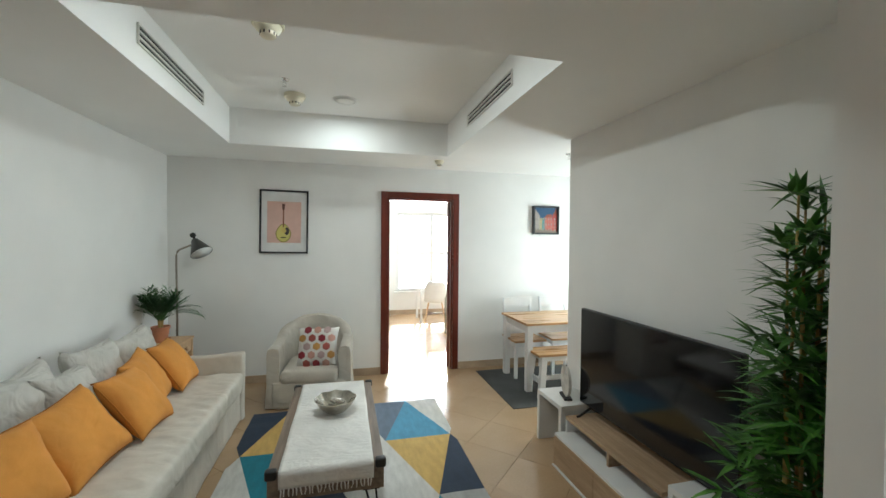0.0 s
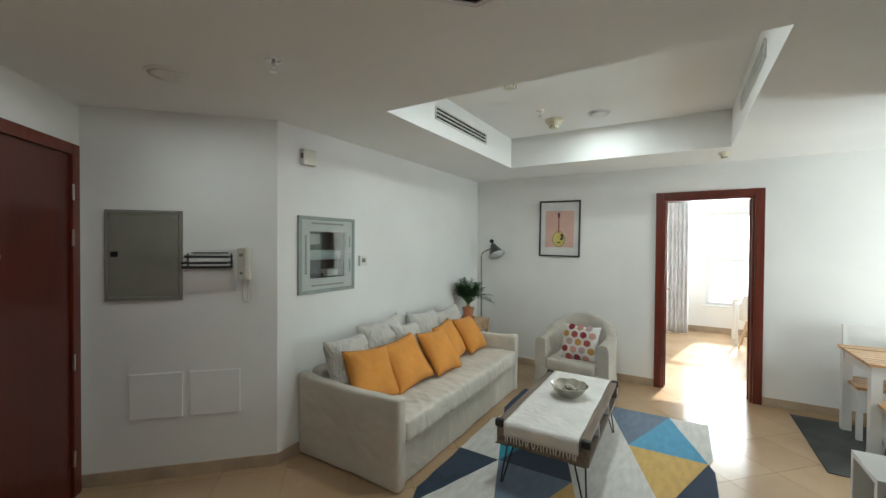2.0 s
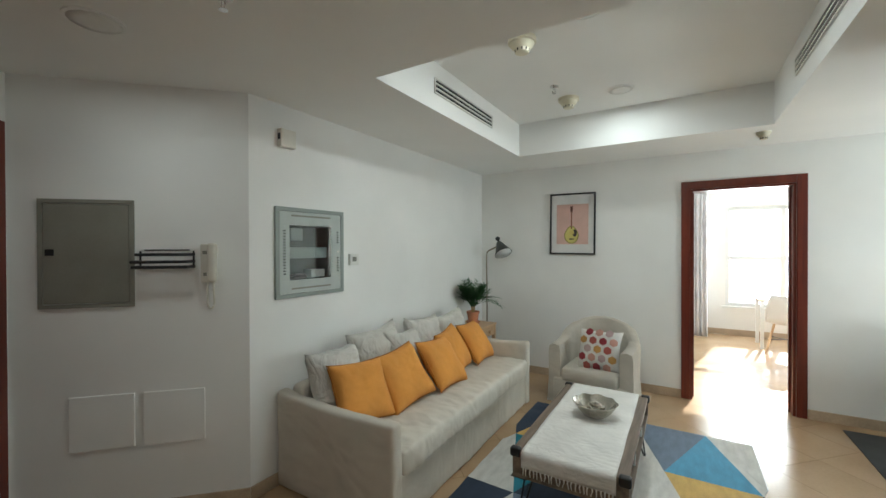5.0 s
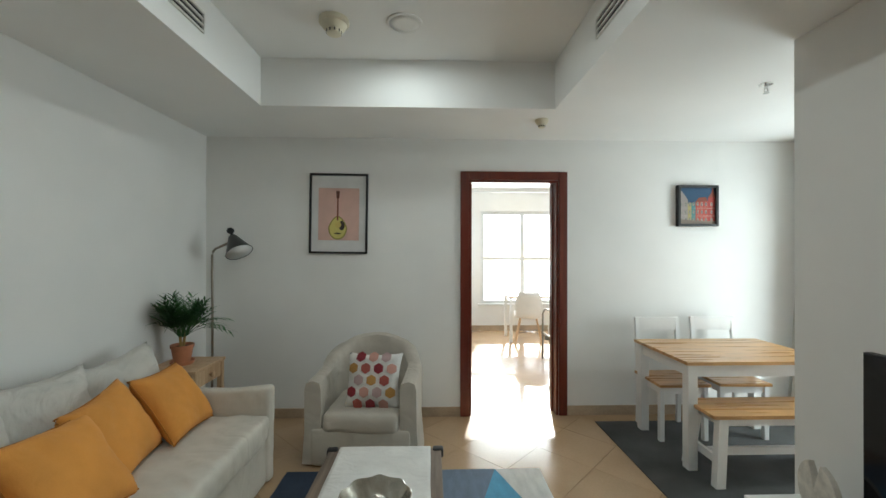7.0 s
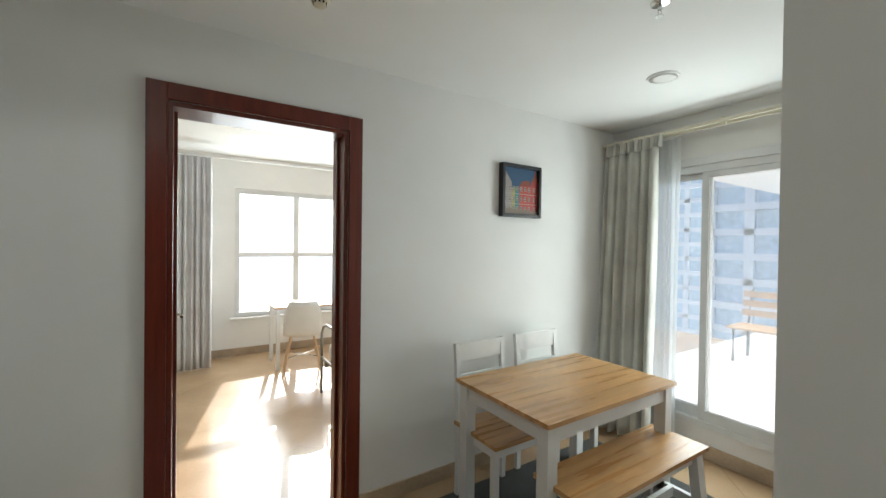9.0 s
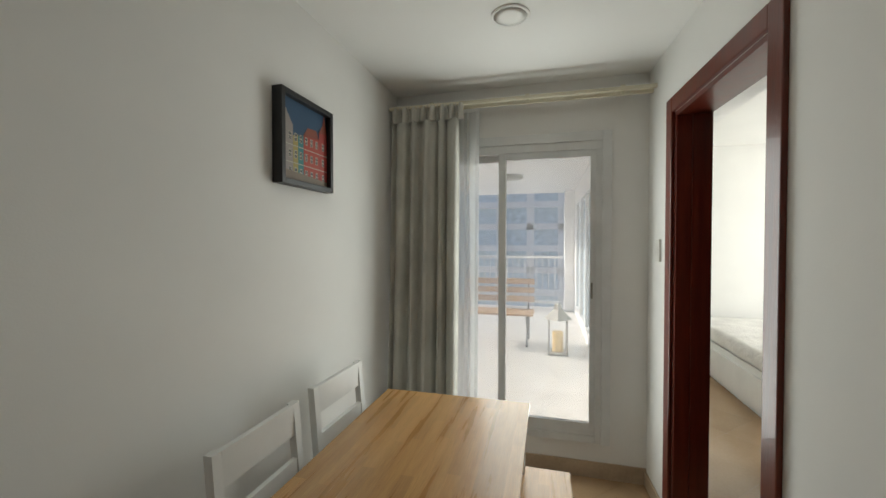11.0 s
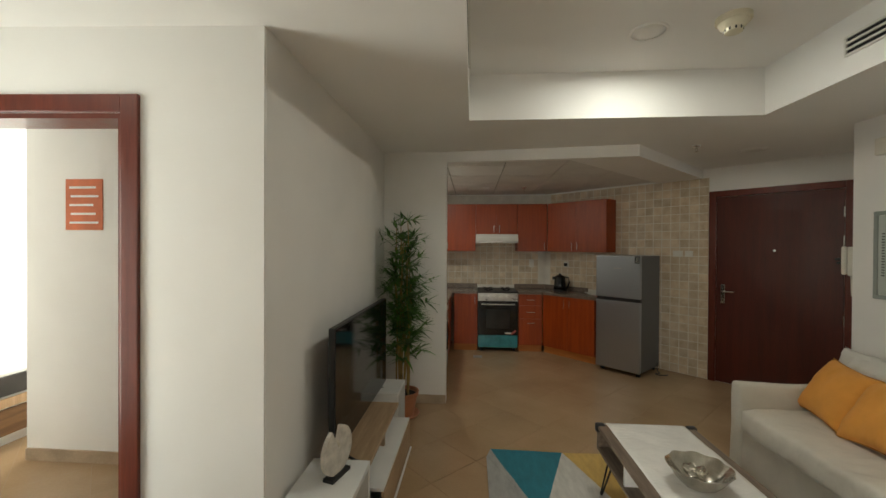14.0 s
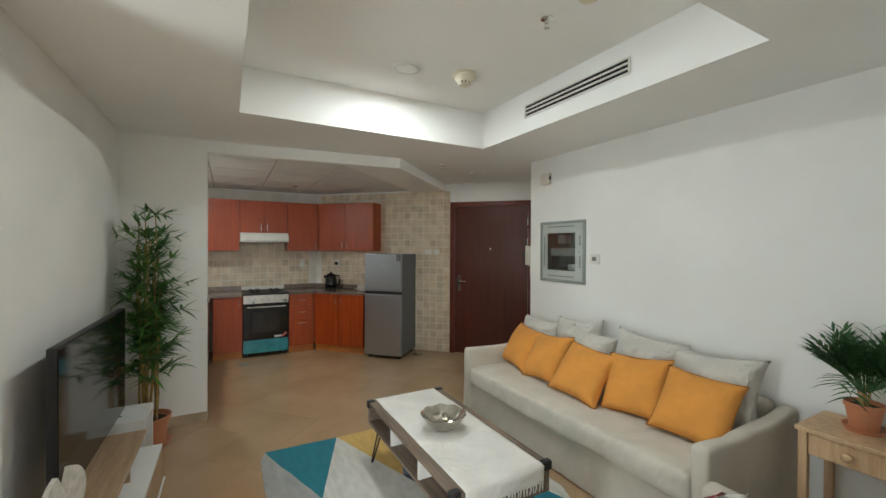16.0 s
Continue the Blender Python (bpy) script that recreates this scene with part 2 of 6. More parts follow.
def wall(name, p0, p1, thick, openings=(), z1=H, mat=None, label="plain white painted plaster wall"):
    """A wall whose room side runs from p0 to p1; its body lies to the left of that way. openings: (from, to, sill, head)."""
    p0, p1 = Vector((*p0, 0)), Vector((*p1, 0))
    d = p1 - p0
    size = d.length
    bm = B()
    cuts = sorted(openings)
    s = 0.0
    for a, b, lo, hi in cuts:
        box(bm, s, 0, -0.05, a, thick, z1)
        if lo > 0:
            box(bm, a, 0, -0.05, b, thick, lo)
        box(bm, a, 0, hi, b, thick, z1)
        s = b
    box(bm, s, 0, -0.05, size, thick, z1)
    turn = math.atan2(d.y, d.x)
    bm.transform(Matrix.Translation(p0) @ Matrix.Rotation(turn, 4, "Z"))
    return setting(name, bm, mat or M_WALL, label, "wall")


def skirt(name, p0, p1, gaps=(), h=0.085):
    p0, p1 = Vector((*p0, 0)), Vector((*p1, 0))
    d = p1 - p0
    bm = B()
    s = 0.0
    for a, b in sorted(gaps):
        box(bm, s, -0.012, 0, a, 0.0, h, 0.002, 1)
        s = b
    box(bm, s, -0.012, 0, d.length, 0.0, h, 0.002, 1)
    bm.transform(Matrix.Translation(p0) @ Matrix.Rotation(math.atan2(d.y, d.x), 4, "Z"))
    return setting(name, bm, M_SKIRT, "beige ceramic tile skirting along the wall", "baseboard")


# plan of the main room
XW, XE, YN = -1.78, 3.70, 4.70
XT, YD2, YK = 1.903, 3.0, 0.74
SKEW = 0.055                   # the wall of the second doorway runs slightly askew
XJ = 1.285
D1A, D1B = 0.525, 1.335        # clear opening of the bedroom door
D2A, D2B = 2.505, 3.285
HEAD = 2.105
CORN = (-1.78, 1.46)
INNER = (-2.62, 0.62)
KD = (-0.15, -1.85)

wall("wall_north", (XW - 0.2, YN), (XE + 0.2, YN), 0.20, [(D1A - XW + 0.2, D1B - XW + 0.2, 0, HEAD)])
wall("wall_west", CORN, (XW, YN), 0.20, [(0.272, 0.643, 1.316, 1.689)])
wall("wall_hall", INNER, CORN, 0.2)
WLEN = (Vector(INNER) - Vector(KD)).length
wall("wall_entrance", KD, INNER, 0.2)
wall("wall_kitchen_south", (2.1, -1.85), KD, 0.2)
wall("wall_kitchen_east", (1.95, YK - 0.12), (1.95, -1.85), 0.15)
wall("wall_kitchen_wing", (XT + 0.15, YK), (XJ, YK), 0.12)
wall("wall_television", (XT, YD2 - 0.012), (XT, YK + 0.001), 0.15)
def y_two(x):
    return YD2 + (x - XT) * SKEW


wall("wall_bedroom_two", (XE, y_two(XE)), (XT + 0.002, y_two(XT)), 0.15, [(XE - D2B, XE - D2A, 0, HEAD)])
wall("wall_east", (XE, YN), (XE, YD2 - 0.15), 0.22, [(0.12, YN - 3.36, 0.215, 2.085)])

# ---- setting: ceiling ----
def ceiling():
    bm = B()
    x0, x1, y0, y1 = -0.985, 1.06, 1.70, 3.935
    box(bm, -3.0, y1, SOFFIT, 3.9, 4.9, SOFFIT + 0.36)
    box(bm, -3.0, y0, SOFFIT, x0, y1, SOFFIT + 0.36)
    box(bm, x1, y0, SOFFIT, 3.9, y1, SOFFIT + 0.36)
    box(bm, -3.0, -0.6, SOFFIT, 3.9, y0, SOFFIT + 0.36)
    setting("ceiling", bm, M_CEIL, "white plaster ceiling with a recessed tray", "ceiling")
    bm = B()
    box(bm, x0 - 0.05, y0 - 0.05, COFFER, x1 + 0.05, y1 + 0.05, COFFER + 0.1)
    setting("ceiling_tray", bm, M_CEIL, "flat white top of the recessed ceiling tray", "ceiling")
    bm = B()
    poly = [(1.284, 0.70), (0.11, 0.81), (-1.40, -0.70), (-1.75, -0.36), (-0.455, 0.94), (1.284, 0.744)]
    prism(bm, poly, 2.365, SOFFIT + 0.01)
    setting("ceiling_beam", bm, M_CEIL, "lowered white plaster beam round the kitchen", "trim")
    # suspended kitchen ceiling: boards in a grid, cut along the beam
    bm, void = B(), B()
    box(void, -1.9, -2.0, 2.402, 2.1, 0.9, 2.46)
    step = 0.60
    for i in range(-5, 4):
        for j in range(-4, 4):
            cx, cy = -0.20 + i * step, 0.17 + j * step
            box(bm, cx - step / 2 + 0.006, cy - step / 2 + 0.006, 2.390, cx + step / 2 - 0.006, cy + step / 2 - 0.006, 2.405)
    for co, no in (((0, 0.80, 0), (-D, D, 0)), ((0.11, 0.815, 0), (0.0933, 0.9956, 0)), ((-1.0, -1.2, 0), (-D, -D, 0)), ((2.0, 0, 0), (1, 0, 0)), ((0, -1.95, 0), (0, -1, 0))):
        for b in (bm, void):
            bmesh.ops.bisect_plane(b, geom=b.verts[:] + b.edges[:] + b.faces[:], plane_co=co, plane_no=no, clear_outer=True)
    setting("ceiling_grid", void, M_GREYMET, "grey metal grid of the suspended kitchen ceiling", "ceiling")
    setting("ceiling_kitchen", bm, M_TILE_CEIL, "grey-white suspended kitchen ceiling in square boards", "ceiling")
    # dark strip painted for the shadow gap, and pale edge angle, between boards and beam
    for nm, z0, z1, off, wide, mat, lab in (("trim_gap_shade", 2.380, 2.389, 0.001, 0.006, M_DARKSLOT, "dark strip painted as shadow gap along the kitchen ceiling"), ("trim_angle", 2.3665, 2.3695, 0.001, 0.010, M_CEIL, "thin white edge angle of the kitchen ceiling")):
        bm = B()
        a, b, c = Vector((1.283, 0.70)), Vector((0.11, 0.81)), Vector((-1.40, -0.70))
        for p, q in ((a, b), (b, c)):
            d = (q - p).normalized()
            n = Vector((-d.y, d.x))
            lo, hi = p + n * off, q + n * off
            prism(bm, [lo, hi, hi + n * wide - d * wide * 0.4, lo + n * wide], z0, z1)
        setting(nm, bm, mat, lab, "trim")


ceiling()

# skirting round the rooms
skirt("baseboard_north", (XW, YN), (XE, YN), [(0.45 - XW, 1.41 - XW)])
skirt("baseboard_west", CORN, (XW, YN))
skirt("baseboard_hall", INNER, CORN)
skirt("baseboard_wing", (XT, YK), (XJ, YK))
skirt("baseboard_television", (XT, YD2), (XT, YK))
skirt("baseboard_bedroom_two", (XE, y_two(XE)), (XT, YD2), [(XE - 3.36, XE - 2.43)])
skirt("baseboard_east", (XE, YN), (XE, YD2), h=0.10)


def door_frame(name, m, width, height, depth, label, trim=0.075):
    """A lined opening: local x across, y into the wall from the room side, z up. Trim on both faces, stop bead inside."""
    ob = thing(name, m, label, "door frame", kind="structure")
    for face, y0, y1 in (("front", -0.018, 0.0), ("back", depth, depth + 0.018)):
        for side, x0, x1 in (("left", -trim, 0.0), ("right", width, width + trim)):
            part("architrave", box(B(), x0, y0, 0, x1, y1, height + trim, 0.004), M_MAHOG, ob)
        part("head_architrave", box(B(), 0, y0, height, width, y1, height + trim, 0.004), M_MAHOG, ob)
    part("jamb", box(B(), 0, 0, 0, 0.022, depth, height), M_MAHOG, ob)
    part("jamb", box(B(), width - 0.022, 0, 0, width, depth, height), M_MAHOG, ob)
    part("head_jamb", box(B(), 0.022, 0, height - 0.022, width - 0.022, depth, height), M_MAHOG, ob)
    part("stop_bead", box(B(), 0.022, depth * 0.45, 0, 0.036, depth * 0.65, height - 0.022), M_MAHOG, ob)
    part("stop_bead", box(B(), width - 0.036, depth * 0.45, 0, width - 0.022, depth * 0.65, height - 0.022), M_MAHOG, ob)
    return ob


bed_frame = door_frame("door_frame_bedroom", pose(D1A, YN, 0), D1B - D1A, HEAD, 0.20, "red-brown mahogany frame of the bedroom doorway")
for hz in (0.25, 1.05, 1.86):
    part("hinge_plate", box(B(), 0.0222, 0.142, hz - 0.055, 0.0252, 0.197, hz + 0.055, 0.001, 1), M_STEELPALE, bed_frame, "pale steel hinge plate")
door_frame("door_frame_bedroom_two", pose(D2B, y_two(D2B), 0, 0, 0, 180 + math.degrees(SKEW)), D2B - D2A, HEAD, 0.15, "dark red-brown mahogany frame of the second doorway")


def lever(parent, x, y, z, sy, dx):
    bm = B()
    box(bm, x - 0.02, y, z - 0.11, x + 0.02, y + sy * 0.008, z + 0.11, 0.003)
    plate = part("lock_plate", bm, M_CHROME, parent, "chrome lock plate")
    bm = B()
    tube(bm, [(x, y + sy * 0.008, z + 0.03), (x, y + sy * 0.05, z + 0.03), (x + dx * 0.02, y + sy * 0.055, z + 0.03), (x + dx * 0.115, y + sy * 0.055, z + 0.03)], 0.009, 10)
    part("lever", bm, M_CHROME, plate, smooth=True, auto=50)


def hinges(parent, x, y, zs):
    for z in zs:
        bm = B()
        tube(bm, [(x, y, z - 0.05), (x, y, z + 0.05)], 0.008, 10)
        box(bm, x - 0.002, y - 0.03, z - 0.05, x + 0.002, y + 0.03, z + 0.05)
        part("hinge", bm, M_CHROME, parent, "chrome butt hinge")


def flush_door(name, m, w, h, label, handle_x, direction):
    ob = thing(name, m, label, "door", kind="structure")
    part("leaf", box(B(), 0, 0, 0.008, w, 0.042, h, 0.003), M_MAHOG, ob)
    lever(ob, handle_x, 0.042, 1.0, 1, direction)
    lever(ob, handle_x, 0.0, 1.0, -1, direction)
    return ob


# open leaf of the bedroom, folded back against the wall side; open leaf of the second bedroom
leaf1 = flush_door("door_1", pose(0.545, 4.905, 0, 0, 0, 93), 0.76, 2.075, "open mahogany bedroom door swung back into the bedroom", 0.70, -1)
hinges(leaf1, 0.0, 0.02, (0.25, 1.05, 1.86))
leaf2 = flush_door("door_2", pose(2.572, 2.865, 0, 0, 0, -95), 0.73, 2.075, "open dark mahogany door of the second bedroom", 0.67, -1)


def entrance():
    ob = thing("door_3", pose(INNER[0] + 0.022 * D * 2, INNER[1] - 0.022 * D * 2, 0, 0, 0, -45), "closed mahogany entrance door with a chrome lever", "door", kind="structure")
    w, h = 1.19, 2.20
    t = 0.07
    part("frame_side", box(B(), 0, 0.001, 0, t, 0.03, h, 0.004), M_MAHOG, ob)
    part("frame_side", box(B(), w - t, 0.001, 0, w, 0.03, h, 0.004), M_MAHOG, ob)
    part("frame_head", box(B(), t, 0.001, h - t, w - t, 0.03, h, 0.004), M_MAHOG, ob)
    part("leaf", box(B(), t + 0.003, 0.001, 0.006, w - t - 0.003, 0.014, h - t - 0.003, 0.002), M_MAHOGSHADED, ob, "plain door leaf with its shade painted in")
    lever(ob, w - t - 0.07, 0.014, 1.02, 1, -1)
    bm = B()
    tube(bm, [(w / 2, 0.014, 1.52), (w / 2, 0.022, 1.52)], 0.012, 14)
    part("peephole", bm, M_CHROME, ob, "small brass peephole")
    for z in (0.25, 0.85, 1.62, 1.9):
        bm = B()
        tube(bm, [(t + 0.004, 0.034, z - 0.05), (t + 0.004, 0.034, z + 0.05)], 0.008, 8)
        part("hinge", bm, M_CHROME, ob, "chrome butt hinge")


entrance()

# ---- setting: sliding balcony door ----
def balcony_door():
    ob = thing("window_1", pose(3.70, 3.36, 0.215, 0, 0, 90), "white aluminium sliding balcony door with clear panes", "balcony door", kind="structure")
    W, Hh = 1.22, 1.87
    def bar(name, x0, z0, x1, z1, y0, y1):
        part(name, box(B(), x0, y0, z0, x1, y1, z1, 0.003), M_ALU, ob)
    # the outer frame, a cover strip round it, then two sashes
    bar("frame_head", -0.055, Hh - 0.05, W, Hh + 0.06, -0.105, 0.012)
    bar("frame_side", -0.055, 0, 0.035, Hh - 0.05, -0.105, 0.012)
    bar("frame_side", W - 0.035, 0, W, Hh - 0.05, -0.105, 0.012)
    bar("frame_sill", 0.035, 0, W - 0.035, 0.045, -0.105, 0.012)
    # flat cover strip on the wall round the frame
    for a, b, c, d in ((-0.055, 0.0, -0.002, Hh + 0.06), (0.0, Hh + 0.002, W, Hh + 0.06)):
        part("cover_strip", box(B(), a, 0.013, b, c, 0.022, d, 0.002), M_ALU, ob)
    for name, x0, x1, y0 in (("near", 0.02, 0.63, -0.030), ("far", 0.585, W - 0.035, -0.075)):
        bar("sash_side", x0, 0.045, x0 + 0.045, Hh - 0.05, y0, y0 + 0.035)
        bar("sash_side", x1 - 0.045, 0.045, x1, Hh - 0.05, y0, y0 + 0.035)
        bar("sash_head", x0 + 0.045, Hh - 0.09, x1 - 0.045, Hh - 0.05, y0, y0 + 0.035)
        bar("sash_rail", x0 + 0.045, 0.045, x1 - 0.045, 0.12, y0, y0 + 0.035)
        p = part("pane", box(B(), x0 + 0.045, y0 + 0.014, 0.12, x1 - 0.045, y0 + 0.020, Hh - 0.09), M_BALGLASS, ob, "clear glass pane")
        p.visible_shadow = False
    bm = B()
    box(bm, 0.048, -0.008, 0.90, 0.062, 0.006, 1.0, 0.003)
    part("latch", bm, M_GREYMET, ob, "small grey latch")


balcony_door()


# ---- setting: floors ----
def floors():
    bm = B()
    box(bm, -3.2, -2.2, -0.08, 8.0, 8.75, -0.005)
    return setting("floor", bm, M_GROUT, "polished beige ceramic tile floor laid diagonally", "floor")


floor = floors()


# ---- soft shapes ----
def soft(bm, lo, hi, r, step=0.08, amp=0.0, freq=3.0, seed=0.0, move=None):
    """A rounded block with slightly uneven cloth-like faces."""
    lo, hi = Vector(lo), Vector(hi)
    axes = []
    for k in range(3):
        size = hi[k] - lo[k]
        rr = min(r, size / 2 - 1e-4)
        n = max(1, int((size - 2 * rr) / step))
        inner = [lo[k] + rr + (size - 2 * rr) * i / n for i in range(n + 1)]
        axes.append([lo[k], lo[k] + rr * 0.12, lo[k] + rr * 0.45] + inner + [hi[k] - rr * 0.45, hi[k] - rr * 0.12, hi[k]])
    a, b, c = (len(x) for x in axes)
    made = {}

    def vert(i, j, k):
        if (i, j, k) not in made:
            p = Vector((axes[0][i], axes[1][j], axes[2][k]))
            q = Vector([min(max(p[m], lo[m] + min(r, (hi[m] - lo[m]) / 2)), hi[m] - min(r, (hi[m] - lo[m]) / 2)) for m in range(3)])
            d = p - q
            if d.length > 1e-6:
                p = q + d.normalized() * min(r, d.length * 3)
            nrm = d.normalized() if d.length > 1e-6 else Vector((0, 0, 1))
            if amp:
                w = noise.noise(Vector((p.x * freq + seed, p.y * freq, p.z * freq * 0.7))) + 0.5 * noise.noise(Vector((p.x * freq * 2, p.y * freq * 4 + seed, p.z * freq * 2))) - 0.7 * max(0, 0.25 - abs(noise.noise(Vector((p.x * freq * 0.9 + 3, p.y * freq * 1.9 + p.x * 2, seed)))))
                p = p + nrm * amp * w
            if move:
                p = move(p)
            made[(i, j, k)] = bm.verts.new(p)
        return made[(i, j, k)]

    for i in range(a - 1):
        for j in range(b - 1):
            bm.faces.new((vert(i, j, 0), vert(i, j + 1, 0), vert(i + 1, j + 1, 0), vert(i + 1, j, 0)))
            bm.faces.new((vert(i, j, c - 1), vert(i + 1, j, c - 1), vert(i + 1, j + 1, c - 1), vert(i, j + 1, c - 1)))
    for i in range(a - 1):
        for k in range(c - 1):
            bm.faces.new((vert(i, 0, k), vert(i + 1, 0, k), vert(i + 1, 0, k + 1), vert(i, 0, k + 1)))
            bm.faces.new((vert(i, b - 1, k), vert(i, b - 1, k + 1), vert(i + 1, b - 1, k + 1), vert(i + 1, b - 1, k)))
    for j in range(b - 1):
        for k in range(c - 1):
            bm.faces.new((vert(0, j, k), vert(0, j, k + 1), vert(0, j + 1, k + 1), vert(0, j + 1, k)))
            bm.faces.new((vert(a - 1, j, k), vert(a - 1, j + 1, k), vert(a - 1, j + 1, k + 1), vert(a - 1, j, k + 1)))
    return bm


def pillow(bm, w, h, t, n=18, seed=0.0, amp=0.008, ear=0.09):
    """A stuffed square cushion standing in the xz plane, its corners drawn out."""
    front, back = {}, {}
    for i in range(n + 1):
        for j in range(n + 1):
            u, v = -1 + 2 * i / n, -1 + 2 * j / n
            x = w / 2 * u * (1 - ear * (1 - v * v)) * (1 + 0.03 * v * u * v)
            z = h / 2 * v * (1 - ear * (1 - u * u))
            y = t / 2 * max(0, (1 - u ** 4) * (1 - v ** 4)) ** 0.55
            s = noise.noise(Vector((u * 1.6 + seed, v * 1.6, seed))) + 0.6 * noise.noise(Vector((u * 4, v * 4 + seed, 3)))
            edge = i in (0, n) or j in (0, n)
            front[i, j] = bm.verts.new((x, -y - (0 if edge else amp * s), z + (amp * 0.8 * s if edge else 0)))
            back[i, j] = front[i, j] if edge else bm.verts.new((x, y + amp * s, z))
    for i in range(n):
        for j in range(n):
            bm.faces.new((front[i, j], front[i + 1, j], front[i + 1, j + 1], front[i, j + 1]))
            bm.faces.new((back[i, j], back[i, j + 1], back[i + 1, j + 1], back[i + 1, j]))
    return bm


def piping(bm, w, h, r=0.005, n=18):
    pts = []
    for side in range(4):
        for k in range(n):
            e = -1 + 2 * k / n
            u, v = ((e, -1), (1, e), (-e, 1), (-1, -e))[side]
            pts.append((w / 2 * u * (1 - 0.09 * (1 - v * v)), 0, h / 2 * v * (1 - 0.09 * (1 - u * u))))
    pts.append(pts[0])
    return tube(bm, pts, r, 6)


M_LINEN = fabric("beige_linen", (0.63, 0.585, 0.505), vary=0.03, creases=0.28, crease_scale=2.3)
M_LINENSEAT = fabric("rumpled_linen", (0.64, 0.595, 0.515), vary=0.03, creases=0.22, crease_scale=3.0)
# Linen darkened to put the armchair's backlit shade into its colour.
M_LINENCHAIR = fabric("backlit_linen", (0.54, 0.495, 0.425), vary=0.04, creases=0.3, crease_scale=3.0)
M_GREYLINEN = fabric("grey_linen", (0.60, 0.58, 0.53), vary=0.05, creases=0.45, crease_scale=6.0)
M_MUSTARD = fabric("mustard_cotton", (0.72, 0.31, 0.06), vary=0.06, creases=0.15, crease_scale=5.0)
M_MUSTARD2 = fabric("dark_mustard_cord", (0.42, 0.16, 0.02), vary=0.05)
M_CLOTH = fabric("white_cotton", (0.74, 0.72, 0.68), vary=0.05, creases=0.22, crease_scale=7.0)
M_RATTAN = wood("grey_brown_wood", (0.13, 0.095, 0.07), (0.25, 0.19, 0.14), "y", rough=0.6)
M_OAK = wood("light_oak", (0.36, 0.24, 0.14), (0.50, 0.35, 0.22), "y", rough=0.5)
M_PINE = wood("pine", (0.52, 0.33, 0.18), (0.66, 0.46, 0.28), "z", rough=0.5)
M_WHITELAC = material("white_lacquer", (0.78, 0.78, 0.76), rough=0.35, vary=0.02, bump=0.01)
M_TERRA = material("terracotta_plastic", (0.55, 0.22, 0.11), rough=0.5, vary=0.08, bump=0.03)
M_LEAF = material("bamboo_leaf", (0.10, 0.26, 0.032), rough=0.45, vary=0.2, scale=8, bump=0.02, spread=0.45, second=(0.045, 0.13, 0.03))
M_LEAF2 = material("palm_leaf", (0.05, 0.145, 0.035), rough=0.65, vary=0.2, scale=8, bump=0.02, spread=0.35, second=(0.025, 0.075, 0.025))
M_CANE = material("cane", (0.42, 0.28, 0.09), rough=0.5, vary=0.2, scale=14, bump=0.05, spread=0.2)
M_SOIL = material("soil", (0.04, 0.028, 0.02), rough=0.95, vary=0.2, bump=0.5, fine=60)
M_LAMPMET = material("taupe_metal", (0.33, 0.29, 0.23), rough=0.35, metal=0.7, vary=0.05, bump=0.01)
M_LAMPSHADE = material("dark_grey_shade", (0.06, 0.06, 0.055), rough=0.4, vary=0.08, bump=0.02)
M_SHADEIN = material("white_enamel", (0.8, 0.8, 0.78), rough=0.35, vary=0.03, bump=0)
M_SCREEN = material("black_glass", (0.006, 0.006, 0.007), rough=0.07, vary=0.05, bump=0)
M_SILVERGLASS = material("silvered_glass", (0.46, 0.43, 0.37), rough=0.22, metal=0.85, vary=0.12, scale=18, bump=0.25, fine=40)
M_STONE = material("cream_stone", (0.66, 0.62, 0.55), rough=0.75, vary=0.10, scale=20, bump=0.25, fine=90)

# ---- living room: sofa and cushions ----
def sofa():
    ob = thing("sofa", pose(-1.272, 2.69, 0), "long daybed sofa in a loose beige linen cover", "sofa")
    x0, x1, y0, y1 = -0.50, 0.455, -1.06, 1.09
    part("base", soft(B(), (x0 + 0.02, y0 + 0.02, 0.004), (x1 - 0.03, y1 - 0.02, 0.31), 0.02, 0.04, 0.010, 4.0, 2), M_LINEN, ob, smooth=True)

    def pulled(p):
        """Long slanting folds where the loose cover is pulled over the seat."""
        a = p.y * 9.0 + p.x * 6.0
        ridge = 1 - abs(noise.noise(Vector((a, p.x * 1.6 - p.y * 0.9, 4.0)))) * 2.6
        front = min(1.0, max(0.25, (p.x + 0.25) * 1.6))
        return p + Vector((0, 0, 0.011 * max(0.0, ridge) * front * max(0.0, (p.z - 0.40) / 0.045)))

    part("mattress", soft(B(), (x0 + 0.06, y0 + 0.09, 0.285), (x1 + 0.006, y1 - 0.09, 0.438), 0.032, 0.018, 0.016, 4.5, 7, pulled), M_LINENSEAT, ob, "rumpled linen seat cover", smooth=True)
    part("backrest", soft(B(), (x0, y0 + 0.1, 0.2), (x0 + 0.14, y1 - 0.1, 0.64), 0.05, 0.08, 0.008, 4, 4), M_LINEN, ob, smooth=True)
    for ya, yb, sd in ((y0, y0 + 0.085, 1), (y1 - 0.085, y1, 9)):
        def slope(p):
            k = (x1 - p.x) / (x1 - x0)
            return Vector((p.x, p.y, p.z + (0.012 * k * k - 0.018 * math.sin(k * 3.1)) * max(0, (p.z - 0.35) / 0.25)))
        part("armrest", soft(B(), (x0, ya, 0.006), (x1, yb, 0.61), 0.028, 0.045, 0.010, 3.5, sd, slope), M_LINEN, ob, smooth=True)


sofa()


